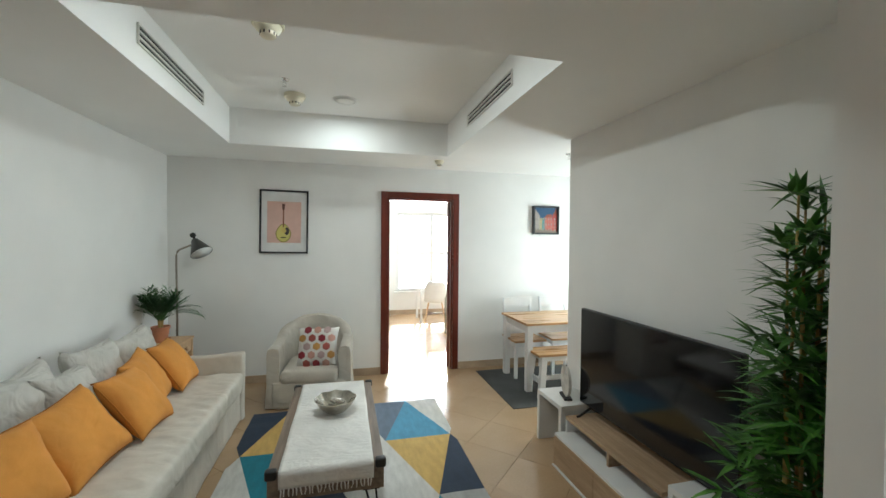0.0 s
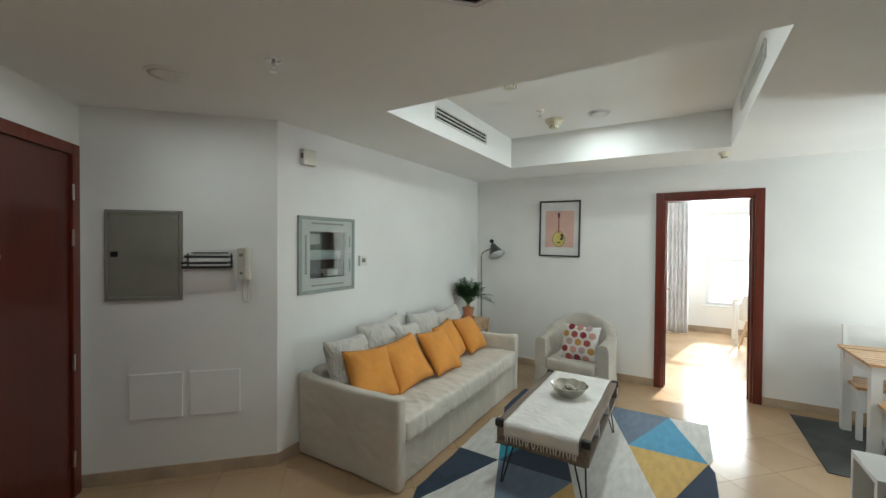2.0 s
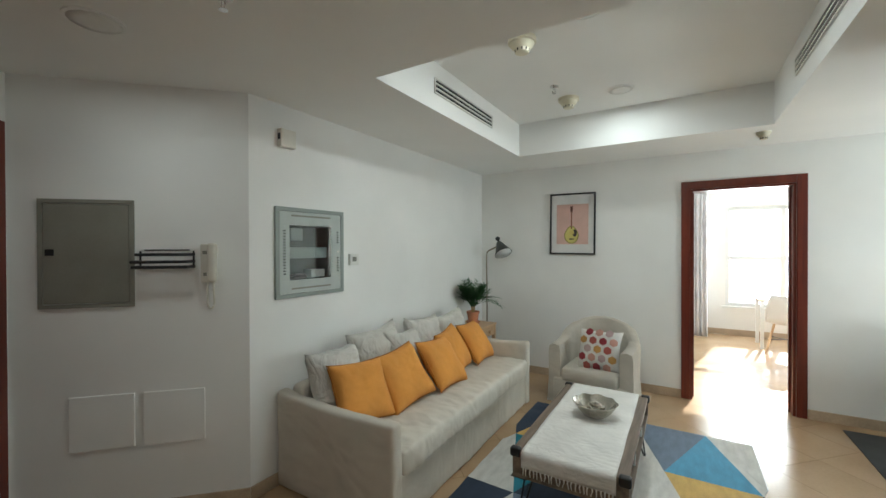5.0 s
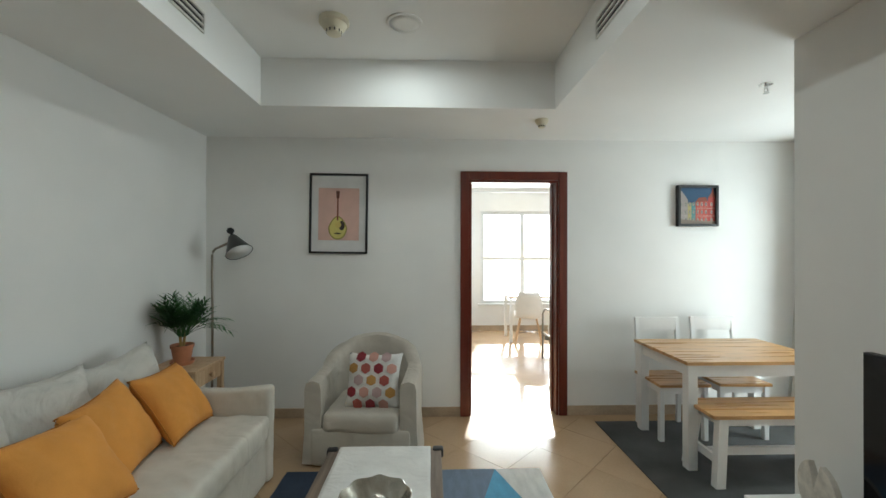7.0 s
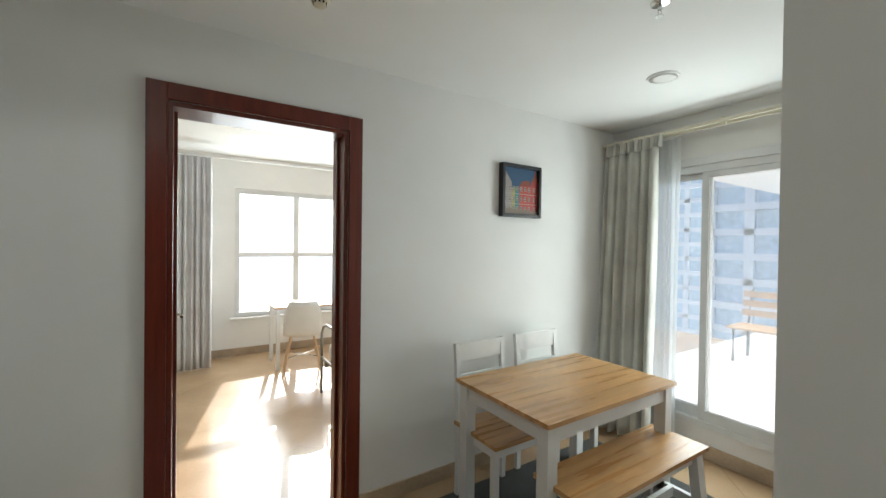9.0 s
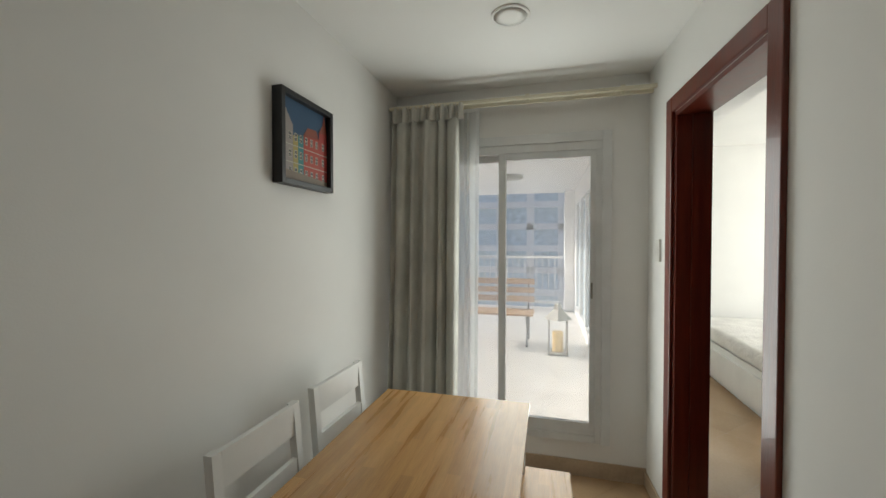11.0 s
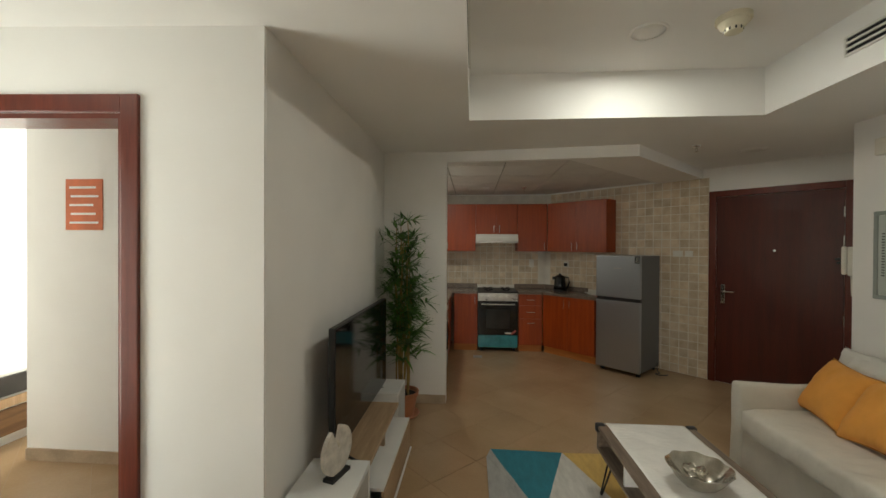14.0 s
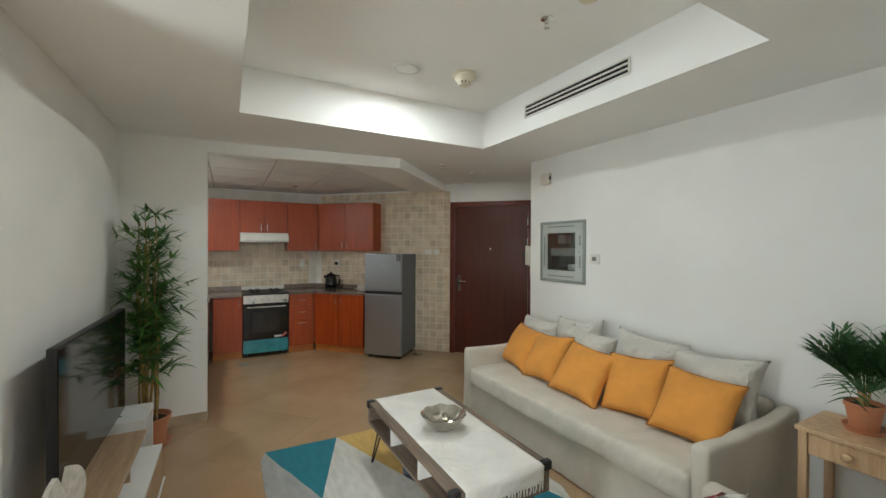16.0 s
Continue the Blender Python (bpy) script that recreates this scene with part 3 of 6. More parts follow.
def cushion(name, x, y, z, w, h, t, lean, yaw, mat, cord, label, group, seed, roll=0.0, amp=0.008, ear=0.09):
    ob = thing(name, Matrix.Translation((x, y, z)) @ Matrix.Rotation(radians(90 + yaw), 4, "Z") @ Matrix.Rotation(radians(-lean), 4, "X") @ Matrix.Rotation(radians(roll), 4, "Y"), label, "cushion", group)
    part("cover", pillow(B(), w, h, t, seed=seed, amp=amp, ear=ear, n=22), mat, ob, smooth=True)
    if ear < 0.1:
        part("piping", piping(B(), w * 0.995, h * 0.995, 0.004), cord, ob, smooth=True)
    return ob


for k, (y, x, w, yaw, lean, roll) in enumerate(((1.91, -1.29, 0.42, -9, 30, 4), (2.28, -1.245, 0.44, -10, 35, -8), (2.72, -1.185, 0.44, 4, 37, 5), (3.08, -1.285, 0.43, 8, 29, -5), (3.475, -1.265, 0.43, 6, 35, 3))):
    cushion("orange_cushion", x, y, 0.45 + 0.168, w, w * 0.95, 0.15, lean, yaw, M_MUSTARD, M_MUSTARD2, "mustard orange cotton cushion leaning on the sofa", "orange cushions on the sofa", 3.1 * k, roll)
for k, (y, x, z, w, yaw, lean, roll) in enumerate(((1.90, -1.50, 0.67, 0.48, 6, 20, 3), (2.34, -1.53, 0.71, 0.52, -4, 16, -5), (2.56, -1.43, 0.69, 0.44, 8, 24, 5), (2.98, -1.52, 0.69, 0.54, 3, 17, 4), (3.44, -1.51, 0.66, 0.56, -3, 21, -4))):
    cushion("grey_cushion", x, y, z, w, w * 0.86, 0.20, lean, yaw, M_GREYLINEN, M_GREYLINEN, "grey linen back cushion propped along the wall", "grey back cushions on the sofa", 20 + 2.3 * k, roll, 0.017, 0.13)


# ---- rug ----
def rug():
    ob = thing("rug", pose(0, 0, 0.002), "flat woven rug in navy, blue, mustard and grey triangles", "rug")
    cols = {"n": (0.030, 0.045, 0.075), "b": (0.09, 0.30, 0.46), "t": (0.02, 0.19, 0.25), "y": (0.58, 0.38, 0.12), "l": (0.60, 0.585, 0.545), "g": (0.38, 0.38, 0.365), "s": (0.13, 0.17, 0.23)}
    mats = {k: material("rug_" + k, v, rough=0.95, vary=0.06, scale=5, bump=0.6, fine=55, stretch=(5, 1.5, 1), sheen=0.02) for k, v in cols.items()}
    W, E = -0.76, 0.92
    ys = (1.60, 2.345, 3.09, 3.83)
    even = [-0.97 + 0.53 * i for i in range(5)]
    odd = [-0.705 + 0.53 * i for i in range(5)]
    rows = (odd, even, odd, even)
    plan = ("nlgyltgl", "lltntyln", "nyglslbl")
    strips = (("n", "l", "s", "y", "l", "t", "g"), ("l", "t", "n", "l", "l", "y", "n"), ("n", "y", "g", "l", "s", "b", "l"))

    def edge(poly):
        out = []
        for axis, side, keep in ((0, W, 1), (0, E, -1)):
            out, src = [], poly
            for i, p in enumerate(src):
                q = src[(i + 1) % len(src)]
                a, b = (p[0] - side) * keep, (q[0] - side) * keep
                if a >= 0:
                    out.append(p)
                if a * b < 0:
                    f = a / (a - b)
                    out.append((p[0] + f * (q[0] - p[0]), p[1] + f * (q[1] - p[1])))
            poly = out
        return poly

    for s in range(3):
        lo, hi, y0, y1 = rows[s], rows[s + 1], ys[s], ys[s + 1]
        pts = sorted([(x, y0) for x in lo] + [(x, y1) for x in hi])
        k = 0
        for i in range(len(pts) - 2):
            poly = edge([pts[i], pts[i + 1], pts[i + 2]])
            if len(poly) < 3:
                continue
            area = abs(sum(p[0] * q[1] - q[0] * p[1] for p, q in zip(poly, poly[1:] + poly[:1]))) / 2
            if area < 0.004:
                continue
            c = strips[s][min(k, 6)]
            k += 1
            bm = B()
            if sum(p[0] * q[1] - q[0] * p[1] for p, q in zip(poly, poly[1:] + poly[:1])) < 0:
                poly = poly[::-1]
            prism(bm, poly, 0.0, 0.006)
            bmesh.ops.triangulate(bm, faces=bm.faces[:])
            bmesh.ops.subdivide_edges(bm, edges=bm.edges[:], cuts=5, use_grid_fill=True)
            for v in bm.verts:
                if v.co.z > 0.003:
                    v.co.z += 0.011 * max(0, noise.noise(Vector((v.co.x * 2.2, v.co.y * 11, 1.0)))) + 0.002 * noise.noise(Vector((v.co.x * 9, v.co.y * 9, 4)))
            part("panel", bm, mats[c], ob)
    return ob


rug()


# ---- coffee table ----
def coffee_table():
    ob = thing("coffee_table", pose(-0.045, 2.665, 0), "grey-brown wooden coffee table with open shelves on hairpin legs", "coffee table")
    hx, hy = 0.29, 0.60
    part("tabletop", box(B(), -hx, -hy, 0.415, hx, hy, 0.437, 0.004), M_RATTAN, ob)
    part("shelf", box(B(), -hx, -hy, 0.285, hx, hy, 0.303, 0.003), M_RATTAN, ob)
    part("end_panel", box(B(), -hx, -hy, 0.303, hx, -hy + 0.02, 0.415, 0.002), M_RATTAN, ob)
    part("end_panel", box(B(), -hx, hy - 0.02, 0.303, hx, hy, 0.415, 0.002), M_RATTAN, ob)
    for y in (-0.18, 0.22):
        part("divider", box(B(), -hx + 0.01, y - 0.01, 0.303, hx - 0.01, y + 0.01, 0.415, 0.002), M_WHITELAC, ob, "white divider")
    for sx in (-1, 1):
        for sy in (-1, 1):
            bm = B()
            soft(bm, (min(sx * (hx - 0.045), sx * (hx + 0.012)), min(sy * (hy - 0.03), sy * (hy + 0.012)), 0.395), (max(sx * (hx - 0.045), sx * (hx + 0.012)), max(sy * (hy - 0.03), sy * (hy + 0.012)), 0.447), 0.012, 0.04)
            part("corner_cap", bm, M_BLACK, ob, "black corner cap", smooth=True)
            leg = B()
            bx, by = sx * (hx - 0.05), sy * (hy - 0.06)
            fx, fy = sx * (hx - 0.02), sy * (hy - 0.03)
            tube(leg, [(bx - sx * 0.05, by, 0.285), (fx - sx * 0.008, fy, 0.02), (fx, fy, 0.008), (fx + sx * 0.004, fy - sy * 0.006, 0.02), (bx + sx * 0.01, by - sy * 0.05, 0.285)], 0.0055, 8)
            box(leg, bx - 0.06, by - 0.06, 0.281, bx + 0.03, by + 0.03, 0.285)
            part("leg", leg, M_BLACK, ob, "black hairpin leg", smooth=True, auto=60)


coffee_table()


def runner():
    ob = thing("table_runner", pose(-0.045, 2.665, 0.4385), "white cotton table runner with tassel fringe", "table runner")
    bm = B()
    hx, hy = 0.235, 0.612
    nx, ny = 26, 70
    drop = 0.085
    path = []
    for j in range(ny + 1):
        s = -hy - drop + (2 * hy + 2 * drop) * j / ny
        y = max(-hy, min(hy, s))
        z = -(abs(s) - hy) if abs(s) > hy else 0.0
        path.append((y, z, s))
    grid = []
    for i in range(nx + 1):
        x = -hx + 2 * hx * i / nx
        col = []
        for y, z, s in path:
            k = noise.noise(Vector((x * 5, s * 6, 2.0))) + 0.6 * noise.noise(Vector((x * 14, s * 9, 5)))
            lift = 0.003 + 0.0045 * max(0, k)
            if z < 0:
                col.append(bm.verts.new((x * (1 + 0.02 * k), y + (1 if y > 0 else -1) * (0.004 + lift), z + 0.002)))
            else:
                col.append(bm.verts.new((x + 0.004 * noise.noise(Vector((0, s * 4, 3))), y, lift)))
        grid.append(col)
    for i in range(nx):
        for j in range(ny):
            bm.faces.new((grid[i][j], grid[i + 1][j], grid[i + 1][j + 1], grid[i][j + 1]))
    c = part("cloth", bm, M_CLOTH, ob, smooth=True)
    mod = c.modifiers.new("thick", "SOLIDIFY")
    mod.thickness, mod.offset = 0.002, 1
    for sy in (-1, 1):
        fr = B()
        for i in range(24):
            x = -hx + 2 * hx * (i + 0.5) / 24 + random.uniform(-0.004, 0.004)
            y = sy * (hy + 0.008)
            tube(fr, [(x, y, -drop + 0.004), (x + random.uniform(-0.004, 0.004), y + sy * 0.003, -drop - 0.012), (x + random.uniform(-0.008, 0.008), y, -drop - 0.036)], 0.0045, 5, 0.003)
        part("fringe", fr, M_CLOTH, ob, "knotted tassel fringe", smooth=True)


runner()


def bowl():
    ob = thing("bowl", pose(-0.02, 2.70, 0.447), "silvery glass leaf-shaped bowl on the runner", "bowl")
    def wob(u, k):
        return (1 + 0.016 * math.sin(9 * u) * min(1, k / 3) + 0.008 * math.sin(16 * u + 1), 0.003 * math.sin(9 * u) * min(1, k / 4))
    prof = [(0.0, 0.0), (0.055, 0.0), (0.075, 0.012), (0.105, 0.045), (0.125, 0.075), (0.138, 0.092), (0.134, 0.094), (0.120, 0.076), (0.098, 0.048), (0.068, 0.018), (0.0, 0.012)]
    part("shell", lathe(B(), prof, 56, wobble=wob), M_SILVERGLASS, ob, smooth=True, auto=50)
    rnd = random.Random(4)
    for _ in range(9):
        a, r = rnd.uniform(0, 6.28), rnd.uniform(0, 0.06)
        bm = B()
        soft(bm, (-0.026, -0.02, -0.012), (0.026, 0.02, 0.014), 0.012, 0.03, 0.006, 30, a)
        bm.transform(pose(r * math.cos(a), r * math.sin(a), 0.050 + rnd.uniform(0, 0.022), rnd.uniform(-40, 40), rnd.uniform(-40, 40), rnd.uniform(0, 180)))
        part("pebble", bm, M_SILVERGLASS, ob, smooth=True)


bowl()


# ---- armchair ----
def armchair():
    ob = thing("armchair", pose(-0.262, 4.20, 0, 0, 0, -4), "beige tub armchair in a loose skirted cover", "armchair")
    # horseshoe shell: arms forward, back round; local -y is the front
    def shell(r_in, r_out, z0, z1, seed, arms):
        bm = B()
        n = 40
        rings = []
        for i in range(n + 1):
            u = -math.pi * 0.0 + math.pi * i / n
            dx, dy = math.cos(u), math.sin(u)
            rings.append((dx, dy, max(0, math.sin(u))))
        line = [(1.0, -arms, 0.0), (1.0, -arms * 0.5, 0.0)] + rings + [(-1.0, -arms * 0.5, 0.0), (-1.0, -arms, 0.0)]
        cols = []
        for i, (dx, dy, up) in enumerate(line):
            top = z1 + 0.20 * up ** 0.8 + (0.03 if 1 < i < len(line) - 2 else 0.015) + 0.012 * noise.noise(Vector((i * 0.3, seed, 0)))
            yy = dy * 0.30 if i not in (0, 1, len(line) - 1, len(line) - 2) else dy
            sec = []
            for r, z in ((r_out * 1.035, z0), (r_out * 0.985, (z0 + top) * 0.4), (r_out * 0.985, top - 0.06), (r_out * 0.955, top - 0.015), ((r_in + r_out) / 2, top), (r_in * 1.04, top - 0.015), (r_in, top - 0.06), (r_in, z0)):
                k = 0.006 * noise.noise(Vector((i * 0.4, z * 9, seed + r)))
                sec.append(bm.verts.new((dx * (r + k), yy * (r / r_out if 1 < i < len(line) - 2 else 1) * (1 + k), z)))
            cols.append(sec)
        for q, s in zip(cols, cols[1:]):
            for j in range(len(q) - 1):
                bm.faces.new((q[j], s[j], s[j + 1], q[j + 1]))
        bm.faces.new(cols[0])
        bm.faces.new(cols[-1][::-1])
        return bm
    part("shell", shell(0.268, 0.388, 0.02, 0.572, 1.0, 0.33), M_LINENCHAIR, ob, smooth=True, auto=55)
    part("skirt", soft(B(), (-0.345, -0.345, 0.006), (0.345, -0.22, 0.27), 0.03, 0.05, 0.012, 7, 3), M_LINENCHAIR, ob, "gathered cloth skirt", smooth=True)
    part("seat_cushion", soft(B(), (-0.262, -0.36, 0.235), (0.262, 0.22, 0.375), 0.045, 0.06, 0.008, 5, 6), M_LINENCHAIR, ob, smooth=True)


armchair()


def hex_cushion():
    m = pose(-0.222, 4.04, 0.540, -18, 0, -6)
    ob = thing("patterned_cushion", m, "white square cushion printed with coloured hexagons", "cushion")
    part("cover", pillow(B(), 0.40, 0.385, 0.13, seed=8, amp=0.004), M_CLOTH, ob, smooth=True)
    cols = [(0.25, 0.03, 0.04), (0.50, 0.27, 0.08), (0.55, 0.30, 0.24), (0.36, 0.09, 0.07), (0.47, 0.34, 0.33)]
    mats = [fabric("print_%d" % i, c, bump=0.2) for i, c in enumerate(cols)]
    r = 0.038
    k = 0
    for row in range(-2, 3):
        for col in range(-2, 3):
            x, z = (col + 0.5 * (row % 2)) * 0.092, row * 0.080
            if abs(x) > 0.15 or abs(z) > 0.165:
                continue
            bm = B()
            ring = []
            mid = None
            def front(px, pz):
                u, v = px / 0.20 / (1 - 0.05), pz / 0.1925 / (1 - 0.05)
                u, v = max(-0.97, min(0.97, u)), max(-0.97, min(0.97, v))
                return (px, -0.065 * ((1 - u ** 4) * (1 - v ** 4)) ** 0.55 - 0.0075, pz)
            mid = bm.verts.new(front(x, z))
            for half in (0.5, 1.0):
                ring.append([bm.verts.new(front(x + r * half * math.cos(radians(30 + 60 * q)), z + r * half * math.sin(radians(30 + 60 * q)))) for q in range(6)])
            for q in range(6):
                p = (q + 1) % 6
                bm.faces.new((mid, ring[0][q], ring[0][p]))
                bm.faces.new((ring[0][q], ring[1][q], ring[1][p], ring[0][p]))
            part("hexagon", bm, mats[(k * 2 + row) % 5], ob, smooth=True)
            k += 1


hex_cushion()


# ---- corner: side table, palm, lamp ----
def side_table():
    ob = thing("side_table", pose(-1.575, 4.085, 0), "small pine side table with one drawer", "side table")
    part("tabletop", box(B(), -0.185, -0.195, 0.632, 0.185, 0.195, 0.655, 0.005), M_PINE, ob)
    for sx in (-1, 1):
        for sy in (-1, 1):
            part("leg", box(B(), sx * 0.16 - 0.018, sy * 0.165 - 0.018, 0, sx * 0.16 + 0.018, sy * 0.165 + 0.018, 0.632, 0.003), M_PINE, ob)
    part("apron", box(B(), -0.142, 0.15, 0.52, 0.142, 0.17, 0.632), M_PINE, ob)
    part("apron", box(B(), -0.142, -0.17, 0.52, 0.142, -0.15, 0.632), M_PINE, ob)
    part("apron", box(B(), -0.17, -0.147, 0.52, -0.15, 0.147, 0.632), M_PINE, ob)
    d = part("drawer", box(B(), 0.15, -0.145, 0.525, 0.172, 0.145, 0.628, 0.003), M_PINE, ob)
    bm = lathe(B(), [(0.008, 0), (0.008, 0.01), (0.02, 0.016), (0.021, 0.026), (0.012, 0.032), (0.0, 0.033)], 18)
    bm.transform(pose(0.172, 0, 0.577, 0, 90, 0))
    part("knob", bm, M_PINE, d, "round wooden knob", smooth=True)


side_table()


def leaf_blade(bm, base, way, up, size, width, droop=0.25, seg=4):
    """One narrow pointed leaf with a bent midrib."""
    way, side = way.normalized(), way.cross(up).normalized()
    rows = []
    for i in range(seg + 1):
        s = i / seg
        p = base + way * size * s + Vector((0, 0, -droop * size * s * s))
        w = width * (0.25 + 2.2 * s) * (1 - s) if s < 0.3 else width * 0.64 * (1 - s) / 0.7 * 1.0
        rows.append((bm.verts.new(p - side * w), bm.verts.new(p + Vector((0, 0, -0.15 * w))), bm.verts.new(p + side * w)))
    for a, b in zip(rows, rows[1:]):
        bm.faces.new((a[0], a[1], b[1], b[0]))
        bm.faces.new((a[1], a[2], b[2], b[1]))


def pot(ob, r, h, lab, saucer=True):
    prof = [(0.0, 0.012), (r * 0.72, 0.012), (r * 0.74, 0.02), (r * 0.95, h * 0.84), (r * 1.03, h * 0.84), (r * 1.05, h), (r * 0.96, h), (r * 0.93, h * 0.86), (0.0, h * 0.86)]
    part("pot", lathe(B(), prof, 32), M_TERRA, ob, lab, smooth=True, auto=40)
    part("soil", lathe(B(), [(r * 0.92, h * 0.85), (r * 0.7, h * 0.89), (0.0, h * 0.9)], 20), M_SOIL, ob, "dark soil")
    if saucer:
        part("saucer", lathe(B(), [(0.0, 0), (r * 0.95, 0), (r * 1.12, 0.025), (r * 1.07, 0.025), (r * 0.92, 0.011), (0.0, 0.011)], 32), M_TERRA, ob, smooth=True, auto=40)


def palm():
    ob = thing("potted_palm", pose(-1.60, 4.085, 0.655), "small green palm in a terracotta pot", "plant")
    pot(ob, 0.072, 0.14, "terracotta coloured pot")
    rnd = random.Random(11)
    trunk = B()
    for a in range(4):
        tube(trunk, [(0.008 * math.cos(a * 1.6), 0.008 * math.sin(a * 1.6), 0.09), (0.022 * math.cos(a * 1.6), 0.022 * math.sin(a * 1.6), 0.22)], 0.006, 6)
    part("trunk", trunk, M_CANE, ob)
    lv = B()
    for k in range(74):
        a = 2.4 * k + rnd.uniform(-0.3, 0.3)
        rise = rnd.uniform(0.95, 1.5) if k % 8 else rnd.uniform(0.7, 0.9)
        size = rnd.uniform(0.19, 0.30) if k % 8 else 0.34
        d = Vector((math.cos(a) * math.cos(rise), math.sin(a) * math.cos(rise), math.sin(rise)))
        base = Vector((0.02 * math.cos(a), 0.02 * math.sin(a), 0.195))
        pts = []
        for i in range(9):
            s = i / 8
            pts.append(base + d * size * s + Vector((0, 0, (-0.06 if k % 8 else -0.24) * s * s * math.cos(rise))) + Vector((math.cos(a), math.sin(a), 0)) * 0.03 * s * s)
        tube(lv, pts, 0.0022, 5, 0.001)
        for i in range(3, 9):
            t = (pts[i] - pts[i - 1]).normalized()
            side = t.cross(Vector((0, 0, 1))).normalized()
            for sg in (-1, 1):
                leaf_blade(lv, pts[i], t * 0.75 + side * sg * 0.75 + Vector((0, 0, 0.12)), Vector((0, 0, 1)), rnd.uniform(0.09, 0.13) * (1.15 - 0.5 * abs(i / 8 - 0.5)), 0.0125, 0.3, 3)
    for v in lv.verts:
        v.co.x = max(v.co.x, -0.155)
    part("fronds", lv, M_LEAF2, ob, "feathery green fronds")


palm()


def floor_lamp():
    ob = thing("floor_lamp", pose(-1.63, 4.53, 0), "slim floor lamp with a bent stem and dark cone shade", "floor lamp")
    part("base", lathe(B(), [(0.0, 0), (0.12, 0), (0.12, 0.012), (0.1, 0.02), (0.012, 0.026), (0.0, 0.026)], 36), M_LAMPMET, ob, smooth=True, auto=40)
    pts = [(0, 0, 0.02), (0, 0, 1.0), (-0.005, 0, 1.3)] + [(0.055 * (1 - math.cos(u)) - 0.005, 0, 1.42 + 0.075 * math.sin(u)) for u in (0.2, 0.5, 0.8, 1.1, 1.4)] + [(0.15, -0.01, 1.54)]
    part("stem", tube(B(), pts, 0.0095, 12), M_LAMPMET, ob, smooth=True)
    knob = lathe(B(), [(0.0, -0.028), (0.022, -0.02), (0.03, 0.0), (0.022, 0.02), (0.0, 0.028)], 20, (0.150, -0.01, 1.635))
    part("knob", knob, M_BLACK, ob, "black ball finial", smooth=True)
    bm = lathe(B(), [(0.014, 0.105), (0.035, 0.085), (0.115, -0.09), (0.112, -0.09), (0.032, 0.078), (0.0, 0.08)], 32)
    bm.transform(pose(0.203, -0.028, 1.522, -18, -32, 0) @ Matrix.Scale(0.92, 4))
    sh = part("shade", bm, M_LAMPSHADE, ob, "dark grey cone shade", smooth=True, auto=40)
    bm = lathe(B(), [(0.110, -0.088), (0.030, 0.07), (0.0, 0.07)], 32)
    bm.transform(pose(0.203, -0.028, 1.522, -18, -32, 0) @ Matrix.Scale(0.92, 4))
    part("lining", bm, M_SHADEIN, sh, "white enamel lining", smooth=True)
    bm = B()
    tube(bm, [(0.152, -0.01, 1.625), (0.172, -0.015, 1.585)], 0.012, 10)
    part("socket", bm, M_BLACK, ob)


floor_lamp()


# ---- television side ----
def tv_stand():
    ob = thing("tv_stand", pose(0, 0, 0), "low oak and white television bench with an open slot", "tv bench")
    x0, x1, y0, y1 = 1.50, 1.87, 1.59, 2.50
    part("top", box(B(), x0 + 0.09, y0 + 0.018, 0.322, x1, y1 - 0.0, 0.345, 0.002), M_OAK, ob, "oak top")
    part("bottom", box(B(), x0 + 0.01, y0 + 0.018, 0.0, x1, y1, 0.02), M_WHITELAC, ob)
    part("middle_shelf", box(B(), x0 + 0.005, y0 + 0.018, 0.215, x1, y1, 0.232), M_WHITELAC, ob, "white shelf of the open slot")
    part("end_panel", box(B(), x0 + 0.02, y0, 0.0, x1, y0 + 0.017, 0.215, 0.002), M_OAK, ob, "oak end panel")
    part("end_panel", box(B(), x0 + 0.09, y1 - 0.018, 0.232, x1, y1 - 0.001, 0.322, 0.002), M_WHITELAC, ob)
    part("back_panel", box(B(), x1 - 0.01, y0 + 0.018, 0.02, x1, y1 - 0.018, 0.322), M_WHITELAC, ob)
    part("divider", box(B(), x0 + 0.1, 2.03, 0.232, x1 - 0.012, 2.05, 0.322), M_OAK, ob)
    for a, b in ((y0 + 0.018, 2.038), (2.042, y1)):
        part("drawer_front", box(B(), x0, a, 0.012, x0 + 0.018, b, 0.213, 0.002), M_OAK, ob, "oak drawer front")
    part("plinth_strip", box(B(), x0 - 0.012, y0 + 0.018, 0.0, x0, y1, 0.010), M_WHITELAC, ob)


tv_stand()


def television():
    ob = thing("television", pose(1.752, 1.955, 0.345), "large flat black television on the bench", "television")
    part("casing", box(B(), 0.0, -0.617, 0.066, 0.035, 0.617, 0.765, 0.006), M_BLACK, ob)
    part("screen", box(B(), -0.004, -0.61, 0.076, -0.0005, 0.61, 0.758, 0.001, 1), M_SCREEN, ob, "glossy black screen")
    part("back_bulge", box(B(), 0.035, -0.4, 0.1, 0.075, 0.4, 0.5, 0.012), M_BLACK, ob)
    for y in (-0.5, 0.5):
        bm = B()
        tube(bm, [(0.015, y, 0.06), (-0.08, y, 0.008), (-0.1, y, 0.006)], 0.008, 8)
        tube(bm, [(0.015, y, 0.06), (0.10, y, 0.006)], 0.008, 8)
        part("foot", bm, M_BLACK, ob, smooth=True)


television()


